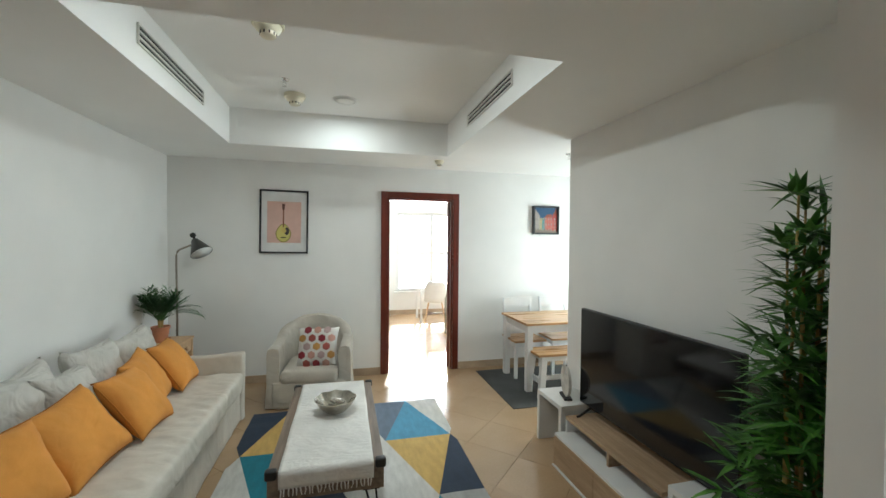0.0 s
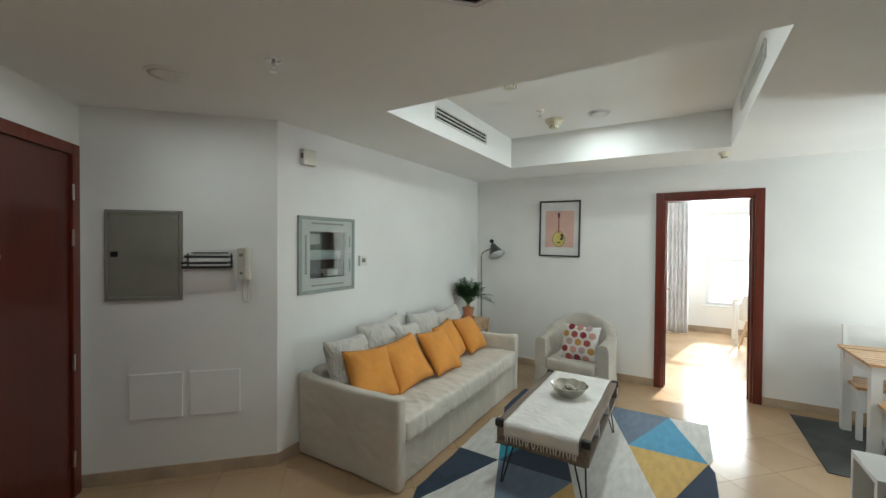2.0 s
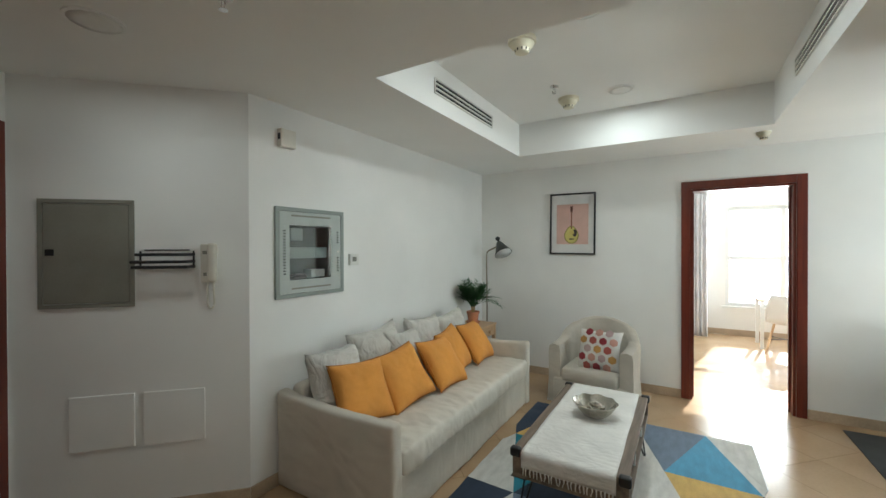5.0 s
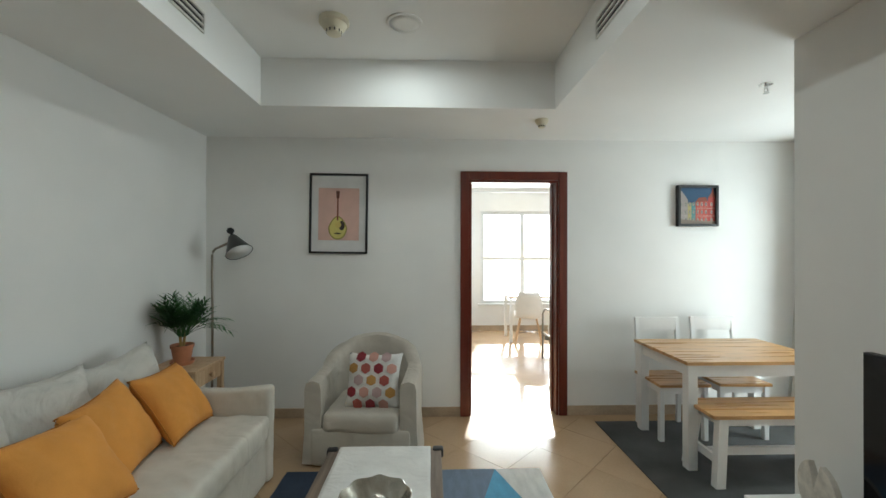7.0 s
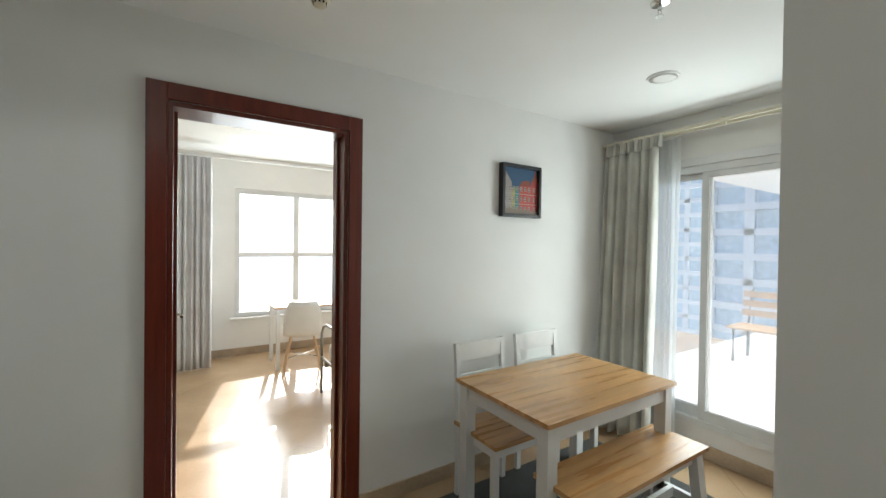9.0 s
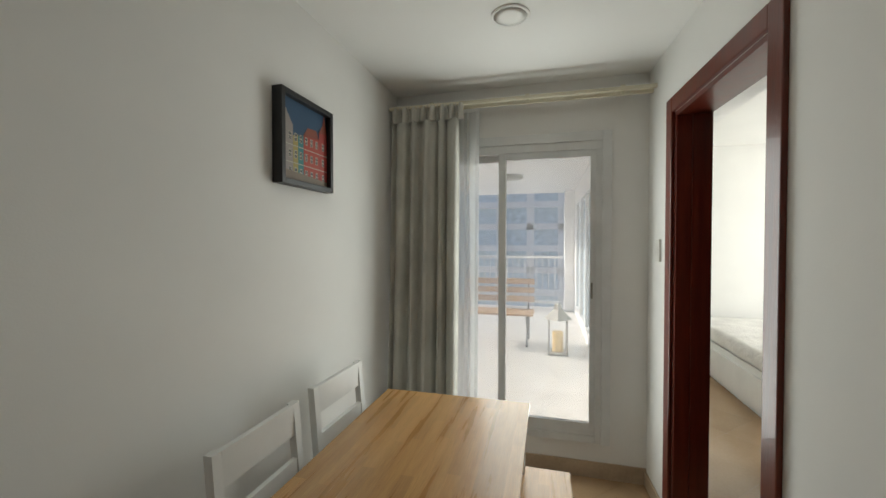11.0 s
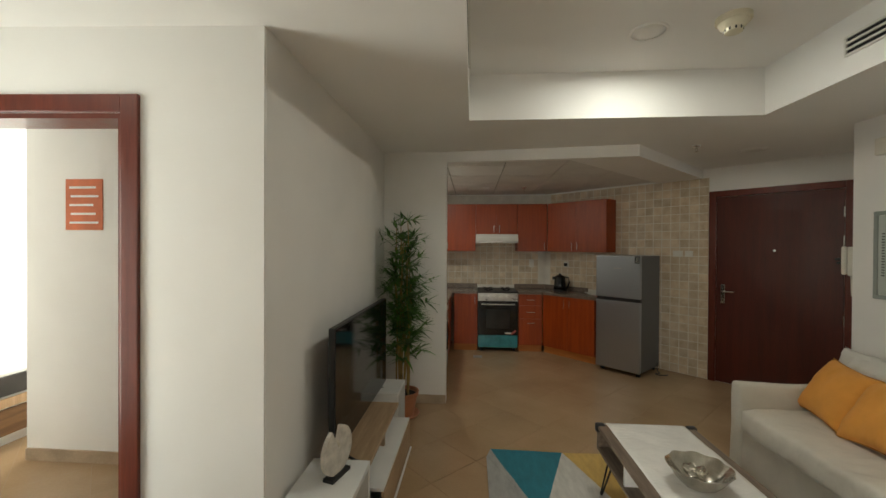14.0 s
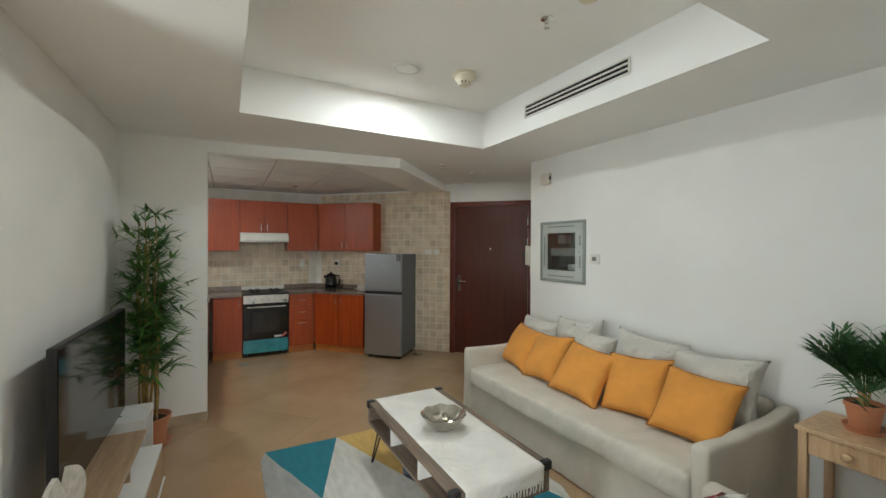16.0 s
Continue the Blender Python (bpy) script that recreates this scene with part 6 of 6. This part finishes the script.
def dining_curtain():
    ob = thing("curtain", pose(0, 0, 0), "heavy grey-beige curtain drawn to the corner", "curtain")
    c = part("cloth", curtain_cloth(B(), 4.665, 4.23, 3.545, 0.03, 2.24, 5, 0.040, seed=2.0, flare=0.13), M_CURTAIN, ob, smooth=True)
    c.modifiers.new("thick", "SOLIDIFY").thickness = 0.003
    h = part("heading", curtain_cloth(B(), 4.665, 4.20, 3.545, 2.24, 2.335, 15, 0.016, 1.0, seed=5.0), M_CURTAIN, ob, "gathered pencil-pleat heading", smooth=True)
    h.modifiers.new("thick", "SOLIDIFY").thickness = 0.004


dining_curtain()


def sheer():
    m = bpy.data.materials.new("sheer_voile")
    m.use_nodes = True
    t = m.node_tree
    t.nodes.clear()
    out = t.nodes.new("ShaderNodeOutputMaterial")
    mix = t.nodes.new("ShaderNodeMixShader")
    tr = t.nodes.new("ShaderNodeBsdfTransparent")
    tl = t.nodes.new("ShaderNodeBsdfTranslucent")
    df = t.nodes.new("ShaderNodeBsdfDiffuse")
    half = t.nodes.new("ShaderNodeMixShader")
    nz = t.nodes.new("ShaderNodeTexNoise")
    nz.inputs["Scale"].default_value = 300.0
    rg = t.nodes.new("ShaderNodeMapRange")
    rg.inputs["To Min"].default_value, rg.inputs["To Max"].default_value = 0.58, 0.82
    tl.inputs[0].default_value = (0.80, 0.82, 0.82, 1)
    df.inputs[0].default_value = (0.80, 0.81, 0.80, 1)
    t.links.new(nz.outputs["Fac"], rg.inputs["Value"])
    t.links.new(tl.outputs[0], half.inputs[1])
    t.links.new(df.outputs[0], half.inputs[2])
    t.links.new(rg.outputs[0], mix.inputs[0])
    t.links.new(tr.outputs[0], mix.inputs[1])
    t.links.new(half.outputs[0], mix.inputs[2])
    t.links.new(mix.outputs[0], out.inputs[0])
    return m


M_SHEER = sheer()
sh = thing("sheer_curtain", pose(0, 0, 0), "white sheer voile hanging beside the balcony door", "curtain")
part("voile", curtain_cloth(B(), 4.64, 4.115, 3.625, 0.03, 2.30, 9, 0.014, seed=8.0), M_SHEER, sh, smooth=True)

rod = thing("curtain_rail", pose(0, 0, 0), "double white metal curtain rail under the ceiling", "curtain rail")
part("rail", box(B(), 3.535, 3.095, 2.325, 3.56, 4.69, 2.345, 0.003), M_CREAM, rod)
part("rail", box(B(), 3.615, 3.095, 2.325, 3.635, 4.69, 2.345, 0.003), M_CREAM, rod)
for y in (3.27, 3.80, 4.4):
    bm = box(B(), 3.54, y - 0.012, 2.345, 3.70, y + 0.012, 2.355)
    box(bm, 3.545, y - 0.01, 2.30, 3.565, y + 0.01, 2.325, 0.002)
    part("bracket", bm, M_CREAM, rod)
sw = thing("light_switch", pose(3.50, y_two(3.5), 1.42, 0, 0, 180), "white light switch by the second doorway", "switch", "wall plates")
part("plate", box(B(), -0.035, -0.010, -0.06, 0.035, -0.0005, 0.06, 0.002), M_WHITEP, sw)
part("rocker", box(B(), -0.02, -0.013, -0.03, 0.02, -0.0105, 0.03, 0.002), M_WHITEP, sw)


# ---- balcony and what lies beyond ----
M_RENDER = material("white_render", (0.86, 0.86, 0.85), rough=0.85, vary=0.03, bump=0.08)
M_TERRACE = material("terrace_tile", (0.72, 0.70, 0.66), rough=0.4, vary=0.06, scale=5, bump=0.02)
M_BENCHW = wood("bench_slat", (0.42, 0.24, 0.12), (0.60, 0.38, 0.20), "y", rough=0.6)
M_BLUEGLASS = material("blue_window", (0.56, 0.70, 0.80), rough=0.25, vary=0.12, scale=1.5, bump=0)

bm = B()
box(bm, 3.92, 2.75, -0.3, 9.6, 5.3, 0.10)
setting("balcony_floor", bm, M_TERRACE, "pale tiled balcony floor", "balcony")
bm = B()
box(bm, 3.93, 2.3, 2.47, 9.6, 5.3, 2.6)
setting("balcony_ceiling", bm, M_RENDER, "white balcony ceiling", "ceiling")
bm = B()
box(bm, 3.92, 3.085, 0.10, 5.1, 3.16, 2.47)
box(bm, 8.7, 3.085, 0.10, 9.6, 3.16, 2.47)
box(bm, 5.1, 3.085, 2.20, 8.7, 3.16, 2.47)
box(bm, 5.1, 3.085, 0.10, 8.7, 3.16, 0.22)
setting("wall_balcony", bm, M_RENDER, "white rendered wall along the balcony", "wall")
bm = B()
box(bm, 3.93, 4.95, 0.1, 4.2, 5.15, 2.47)
box(bm, 9.2, 3.165, 0.1, 9.45, 3.35, 2.47)
setting("wall_balcony_pier", bm, M_RENDER, "white rendered piers at the end of the balcony", "wall")


def balcony_glazing():
    ob = thing("window_3", pose(0, 0, 0), "white sliding windows along the balcony side", "window", kind="structure")
    for i in range(4):
        a, b = 5.1 + 0.9 * i, 6.0 + 0.9 * i
        for nm, x0, z0, x1, z1 in (("stile", a, 0.22, a + 0.06, 2.2), ("stile", b - 0.06, 0.22, b, 2.2), ("rail", a + 0.06, 2.13, b - 0.06, 2.2), ("rail", a + 0.06, 0.22, b - 0.06, 0.29)):
            part(nm, box(B(), x0, 3.10, z0, x1, 3.17, z1, 0.002), M_ALU, ob)
        part("pane", box(B(), a + 0.06, 3.115, 0.29, b - 0.06, 3.125, 2.13), M_BLUEGLASS, ob, "blue reflecting pane")


balcony_glazing()


def railing():
    ob = thing("balcony_railing", pose(0, 0, 0), "white balcony railing with a top rail", "railing", kind="structure")
    part("top_rail", box(B(), 9.40, 3.35, 1.12, 9.46, 5.25, 1.17, 0.004), M_ALU, ob)
    part("bottom_rail", box(B(), 9.40, 3.35, 0.2, 9.46, 5.25, 0.25, 0.004), M_ALU, ob)
    for i in range(16):
        y = 3.40 + i * 0.12
        part("baluster", box(B(), 9.42, y, 0.25, 9.44, y + 0.02, 1.12), M_ALU, ob)


railing()


def slat_bench(y):
    ob = thing("balcony_bench", pose(6.5, y, 0.10), "slatted wooden garden bench on the balcony", "bench")
    for k in range(4):
        part("seat_slat", box(B(), -0.22 + k * 0.12, -0.5, 0.40, -0.12 + k * 0.12, 0.5, 0.425, 0.003), M_BENCHW, ob)
    for k in range(3):
        part("back_slat", box(B(), 0.26 + 0.02 * k, -0.5, 0.52 + k * 0.12, 0.285 + 0.02 * k, 0.5, 0.60 + k * 0.12, 0.003), M_BENCHW, ob)
    for yy in (-0.42, 0.42):
        part("frame", tube(B(), [(-0.2, yy, 0), (-0.2, yy, 0.39), (0.24, yy, 0.39), (0.33, yy, 0.85)], 0.018, 8), M_BLACK, ob)
        part("leg", tube(B(), [(0.24, yy, 0), (0.24, yy, 0.39)], 0.018, 8), M_BLACK, ob)


slat_bench(4.35)

lan = thing("lantern", pose(6.1, 3.55, 0.10), "metal garden lantern with a yellow candle", "lantern")
part("base", box(B(), -0.12, -0.12, 0, 0.12, 0.12, 0.03, 0.005), M_GREYMET, lan)
for sx in (-1, 1):
    for sy in (-1, 1):
        part("post", box(B(), sx * 0.105 - 0.01, sy * 0.105 - 0.01, 0.03, sx * 0.105 + 0.01, sy * 0.105 + 0.01, 0.42), M_GREYMET, lan)
part("roof", lathe(B(), [(0.17, 0.42), (0.05, 0.54), (0.04, 0.60), (0.0, 0.62)], 4), M_GREYMET, lan)
part("candle", lathe(B(), [(0.065, 0.03), (0.065, 0.27), (0.0, 0.28)], 20), material("yellow_wax", (0.68, 0.47, 0.16), rough=0.5, vary=0.06, bump=0.02), lan, "yellow candle", smooth=True, auto=40)

lamp = thing("balcony_lamp", pose(7.2, 4.20, 2.47), "flat round balcony ceiling lamp", "ceiling light")
part("housing", lathe(B(), [(0.16, 0), (0.16, -0.05), (0.13, -0.06), (0.0, -0.06)], 28), M_GREYMET, lamp, smooth=True, auto=40)


def tower(name, x, y, w, d, h, z0, floors_n, bays, label):
    ob = thing(name, pose(x, y, z0), label, "building")
    part("core", box(B(), 0.6, -w / 2 + 0.6, 0, d, w / 2 - 0.6, h), M_BLUEGLASS, ob, "blue glass facade")
    fh = h / floors_n
    for k in range(floors_n + 1):
        part("floor_slab", box(B(), -0.5 if k % 2 else 0.0, -w / 2, k * fh - 0.35, d, w / 2, k * fh + 0.55), M_RENDER, ob, "white balcony slab")
    for i in range(bays + 1):
        yy = -w / 2 + w * i / bays
        part("pier", box(B(), 0.0, yy - 0.55, 0, 1.5, yy + 0.55, h), M_RENDER, ob, "white pier")
    part("roof", box(B(), -0.4, -w / 2 - 0.3, h + 0.55, d, w / 2 + 0.3, h + 1.4), M_RENDER, ob)


tower("apartment_building", 62, 13, 32, 18, 66, -36, 20, 7, "white apartment tower with blue glass and balconies")
tower("apartment_building", 95, 58, 30, 20, 78, -40, 24, 6, "distant white and blue apartment tower")


def far_ground():
    bm = B()
    box(bm, -900, 14, -42.5, 1200, 1500, -42)
    box(bm, 14, -900, -42.5, 1200, 14, -42)
    setting("ground", bm, material("desert_ground", (0.60, 0.60, 0.60), rough=0.95, vary=0.25, scale=0.012, bump=0, fine=0.1, second=(0.42, 0.45, 0.48)), "hazy pale ground far below", "ground")


far_ground()


# ---- bedroom behind the open door ----
bm = B()
box(bm, -0.35, 4.90, -0.05, -0.20, 8.45, H)
setting("wall_bedroom_west", bm, M_WALL, "plain white bedroom wall", "wall")
bm = B()
box(bm, 3.95, 4.90, -0.05, 4.10, 8.45, H)
setting("wall_bedroom_east", bm, M_WALL, "plain white bedroom wall", "wall")
wall("wall_bedroom_north", (-0.35, 8.42), (4.10, 8.42), 0.2, [(1.45, 3.85, 0.50, 2.20)])
bm = B()
box(bm, -0.35, 4.90, 2.62, 4.1, 8.62, 2.75)
setting("ceiling_bedroom", bm, M_CEIL, "plain white bedroom ceiling", "ceiling")
skirt("baseboard_bedroom", (-0.2, 8.42), (3.95, 8.42), h=0.10)


def bedroom_window():
    ob = thing("window_2", pose(1.10, 8.42, 0.50), "white framed bedroom window over the bay", "window", kind="structure")
    W, Hh = 2.40, 1.70
    def bar(nm, x0, z0, x1, z1, y0=0.04, y1=0.10):
        part(nm, box(B(), x0, y0, z0, x1, y1, z1, 0.003), M_ALU, ob)
    bar("frame_side", 0, 0, 0.06, Hh)
    bar("frame_side", W - 0.06, 0, W, Hh)
    bar("frame_head", 0.06, Hh - 0.06, W - 0.06, Hh)
    bar("frame_sill", 0.06, 0, W - 0.06, 0.06)
    for x in (0.78, 1.56):
        bar("mullion", x - 0.035, 0.06, x + 0.035, Hh - 0.06)
    xs = (0.06, 0.745, 0.815, 1.525, 1.595, W - 0.06)
    for a, b in zip(xs[::2], xs[1::2]):
        bar("transom", a, 0.80, b, 0.86)
        for z0, z1 in ((0.06, 0.80), (0.86, Hh - 0.06)):
            p = part("pane", box(B(), a, 0.068, z0, b, 0.074, z1), M_GLASS, ob, "clear pane")
            p.visible_shadow = False
    part("window_board", box(B(), -0.05, -0.06, -0.03, W + 0.05, 0.04, 0.0, 0.004), M_WHITELAC, ob)


bedroom_window()


def bed_curtain():
    ob = thing("curtain", pose(0, 0, 0), "grey bedroom curtain at the window side", "curtain")
    bm = B()
    n, mz = 70, 14
    grid = []
    for j in range(mz + 1):
        s = j / mz
        grid.append([bm.verts.new((0.46 + 0.36 * i / n, 7.95 + 0.024 * math.sin(i / n * 38 + 0.4 * s) + 0.01 * math.sin(i * 0.9), 0.02 + 2.45 * s)) for i in range(n + 1)])
    for j in range(mz):
        for i in range(n):
            bm.faces.new((grid[j][i], grid[j][i + 1], grid[j + 1][i + 1], grid[j + 1][i]))
    c = part("cloth", bm, M_CURTAIN2, ob, smooth=True)
    c.modifiers.new("thick", "SOLIDIFY").thickness = 0.003
    part("rail", box(B(), -0.15, 7.94, 2.48, 3.9, 7.965, 2.50), M_ALU, ob)


M_CURTAIN2 = fabric("silver_curtain", (0.74, 0.74, 0.76), vary=0.06, bump=0.2, fine=320)
bed_curtain()


def desk():
    ob = thing("desk", pose(1.95, 7.75, 0), "light wooden desk under the bedroom window", "desk")
    part("tabletop", box(B(), -0.52, -0.28, 0.715, 0.75, 0.28, 0.74, 0.003), M_PINE, ob)
    for x in (-0.47, 0.70):
        for y in (-0.23, 0.23):
            part("leg", box(B(), x - 0.02, y - 0.02, 0, x + 0.02, y + 0.02, 0.715), M_WHITELAC, ob)


desk()


def shell_chair():
    ob = thing("shell_chair", pose(1.72, 7.35, 0, 0, 0, 168), "white shell chair on wooden dowel legs", "chair")
    bm = B()
    grid = []
    for j in range(13):
        s = j / 12
        row = []
        for i in range(13):
            u = -1 + i / 6
            w = 0.23 * (1 - 0.15 * s) * (1 if s < 0.8 else 1 - 1.6 * (s - 0.8) ** 1.2)
            if s < 0.5:
                y, z = -0.22 + 0.80 * s, 0.43 + 0.035 * u * u + 0.02 * math.cos(s * 6)
            else:
                k = (s - 0.5) / 0.5
                y, z = 0.18 + 0.09 * k - 0.05 * u * u, 0.46 + 0.38 * k
            row.append(bm.verts.new((u * w, y, z)))
        grid.append(row)
    for j in range(12):
        for i in range(12):
            bm.faces.new((grid[j][i], grid[j][i + 1], grid[j + 1][i + 1], grid[j + 1][i]))
    c = part("shell", bm, M_WHITELAC, ob, "white moulded shell", smooth=True)
    c.modifiers.new("thick", "SOLIDIFY").thickness = 0.008
    for sx in (-1, 1):
        for sy in (-1, 1):
            part("leg", tube(B(), [(sx * 0.12, sy * 0.10, 0.43), (sx * 0.21, sy * 0.19, 0.0)], 0.013, 8), M_PINE, ob)
    part("brace", tube(B(), [(-0.17, -0.15, 0.2), (0.17, 0.15, 0.2)], 0.004, 6), M_BLACK, ob)
    part("brace", tube(B(), [(-0.17, 0.15, 0.2), (0.17, -0.15, 0.2)], 0.004, 6), M_BLACK, ob)


shell_chair()


def metal_bed():
    ob = thing("bed", pose(1.72, 5.70, 0), "white bed with a bent black metal foot frame", "bed")
    part("foot_frame", tube(B(), [(0, 0, 0), (0, 0, 0.60), (0.01, 0.03, 0.67), (0.02, 0.10, 0.69), (0.02, 0.75, 0.69), (0.01, 0.82, 0.67), (0, 0.85, 0.60), (0, 0.85, 0)], 0.014, 10), M_GREYMET, ob, "bent metal foot frame", smooth=True)
    part("foot_rail", tube(B(), [(0, 0.0, 0.36), (0.0, 0.85, 0.36)], 0.012, 8), M_GREYMET, ob)
    part("mattress", soft(B(), (0.05, 0.03, 0.32), (2.05, 0.83, 0.50), 0.05, 0.15, 0.006, 3, 1), M_CLOTH, ob, smooth=True)
    part("side_rail", box(B(), 0.02, 0.03, 0.26, 2.1, 0.06, 0.32), M_GREYMET, ob)
    part("side_rail", box(B(), 0.02, 0.80, 0.26, 2.1, 0.83, 0.32), M_GREYMET, ob)
    for y in (0.05, 0.81):
        part("leg", box(B(), 2.0, y - 0.02, 0, 2.04, y + 0.02, 0.26), M_GREYMET, ob)


metal_bed()

# ---- second bedroom ----
bm = B()
box(bm, 2.06, 1.85, -0.05, 4.22, 2.0, H)
setting("wall_passage", bm, M_WALL, "plain white passage wall", "wall")
bm = B()
box(bm, 4.07, -0.6, -0.05, 4.22, 1.85, H)
setting("wall_bedroom_two_west", bm, M_WALL, "plain white bedroom wall", "wall")
wall("wall_bedroom_two_east", (6.6, 2.935), (6.6, -0.6), 0.2)
bm = B()
box(bm, 3.70, 2.94, -0.05, 6.8, 3.08, H)
setting("wall_bedroom_two_north", bm, M_WALL, "plain white bedroom wall", "wall")
# Unseen wall, its opening added for the fill lamp of this room.
wall("wall_bedroom_two_south", (6.8, -0.6), (4.07, -0.6), 0.15, [(0.6, 2.2, 0.85, 2.25)])
bm = B()
box(bm, 2.04, -0.75, 2.62, 6.8, 2.95, 2.72)
setting("ceiling_bedroom_two", bm, M_CEIL, "plain white bedroom ceiling", "ceiling")
bm = box(B(), 2.04, 2.0, 0, 4.22, 2.012, 0.085)
setting("baseboard_passage", bm, M_SKIRT, "beige ceramic tile skirting along the passage", "baseboard")


def storage_bed():
    ob = thing("bed", pose(4.58, 0.55, 0), "white bed with drawers under a white mattress", "bed")
    part("base", box(B(), 0.0, 0, 0.06, 1.95, 1.45, 0.34, 0.004), M_WHITELAC, ob, "white bed base")
    part("plinth", box(B(), 0.04, 0.04, 0.0, 1.9, 1.40, 0.06), M_WHITELAC, ob)
    part("end_rail", box(B(), -0.02, 1.10, 0.30, -0.001, 1.45, 0.37, 0.003), M_PINE, ob, "wooden end rail")
    part("drawer", box(B(), -0.018, 1.12, 0.09, -0.001, 1.43, 0.29, 0.003), wood("brown_drawer", (0.16, 0.08, 0.035), (0.26, 0.14, 0.06), "y"), ob, "brown drawer front")
    part("mattress", soft(B(), (0.01, 0.01, 0.40), (1.94, 1.44, 0.56), 0.04, 0.12, 0.006, 4, 3), M_CLOTH, ob, "white mattress cover", smooth=True)
    part("mattress_side", box(B(), -0.006, 1.12, 0.385, 0.02, 1.43, 0.535, 0.006), fabric("dark_mattress_side", (0.07, 0.065, 0.06)), ob, "dark mattress side")
    part("slats", box(B(), 0.02, 0.02, 0.34, 1.93, 1.43, 0.40), M_WHITELAC, ob)


storage_bed()

po = thing("wall_poster", pose(3.77, 2.0, 1.83, 0, 0, 180), "orange and white wall poster with text bars", "poster")
part("sheet", box(B(), -0.14, -0.006, -0.18, 0.14, -0.0005, 0.18), material("orange_paper", (0.62, 0.17, 0.08), rough=0.7, vary=0.1, bump=0.05), po)
for k in range(5):
    part("text_bar", box(B(), -0.11 + 0.01 * (k % 2), -0.0075, -0.135 + k * 0.062, 0.11 - 0.02 * (k % 3), -0.0062, -0.120 + k * 0.062), M_WHITELAC, po)


# ---- pieces: kitchen wall tiles ----
def wall_tiles():
    a = 0.103
    base = box(B(), 0.0042, -0.008, 0.0042, a - 0.0042, 0.0, a - 0.0042, 0.0015, 1)
    me = bpy.data.meshes.new("wall_tile")
    base.to_mesh(me)
    base.free()
    me.materials.append(M_WALLTILE)
    ew = bpy.data.objects["wall_entrance"]
    size = s_of(-1.745, -0.255)
    slab = box(B(), 0.0, -0.010, 0.0, size, 0.0, 2.37)
    slab.transform(ENTW)
    tagged(link("tile_bed", slab, M_WALLGROUT), "pale tile bed on the kitchen wall", "wall", kind="structure")
    slab = box(B(), 0.0, 0.0, 0.0, 2.1, 0.010, 2.37)
    slab.transform(Matrix.Translation((-0.14, -1.85, 0)))
    tagged(link("tile_bed", slab, M_WALLGROUT), "pale tile bed on the kitchen wall", "wall", kind="structure")
    rest = B()
    count = 0
    n = int(size / a)
    for i in range(n):
        for k in range(23):
            s, z = size - (i + 1) * a, k * a
            if z < 0.9 and s < 0.95 or (1.47 < z < 2.12 and s < 0.92):
                continue
            m = ENTW @ Matrix.Translation((s, -0.004, z))
            if count < 290:
                ob = new("wall_tile", me)
                ob.parent = ew
                ob.matrix_basis = m
                count += 1
            else:
                b = box(B(), 0.0042, -0.008, 0.0042, a - 0.0042, 0.0, a - 0.0042)
                b.transform(m)
                t = bpy.data.meshes.new("t")
                b.to_mesh(t)
                b.free()
                rest.from_mesh(t)
                bpy.data.meshes.remove(t)
    ob = part("wall_tile_rest", rest, M_WALLTILE, ew)
    ob["kind"] = "stuff"
    south = bpy.data.objects["wall_kitchen_south"]
    rest = B()
    count = 0
    for i in range(20):
        for k in range(23):
            x, z = 1.93 - (i + 1) * a, k * a
            if z < 0.85 or z > 1.75 or x < -0.12:
                continue
            m = Matrix.Translation((x + a, -1.846, z)) @ Matrix.Rotation(math.pi, 4, "Z")
            ob = new("wall_tile", me)
            ob.parent = south
            ob.matrix_basis = m


wall_tiles()

# ---- pieces: floor tiles ----
def floor_tiles():
    a, gap = 0.42, 0.0012
    base = box(B(), -a / 2 + gap, -a / 2 + gap, -0.006, a / 2 - gap, a / 2 - gap, 0.0)
    base.transform(Matrix.Rotation(radians(45), 4, "Z"))
    me = bpy.data.meshes.new("floor_tile")
    base.to_mesh(me)
    base.free()
    me.materials.append(M_FLOOR)
    rest = B()
    count = 0
    for i in range(-30, 30):
        for j in range(-30, 30):
            cx, cy = 0.40 + (i - j) * a * D, 0.27 + (i + j) * a * D
            near = (-1.9 < cx < 2.0 and -1.6 < cy < 4.9) or (2.0 <= cx < 3.8 and 3.0 < cy < 4.9) or (-2.9 < cx <= -1.9 and -0.5 < cy < 1.8)
            if near and count < 300:
                ob = new("tile", me)
                ob.parent = floor
                ob.location = (cx, cy, 0)
                count += 1
            elif -3.0 < cx < 7.5 and -2.0 < cy < 8.5:
                s = a / 2 - gap
                vs = [rest.verts.new((cx + (u - v) * D * s, cy + (u + v) * D * s, 0)) for u, v in ((-1, -1), (1, -1), (1, 1), (-1, 1))]
                rest.faces.new(vs)
    ob = part("tile_rest", rest, M_FLOOR, floor)
    ob["kind"] = "stuff"


floor_tiles()
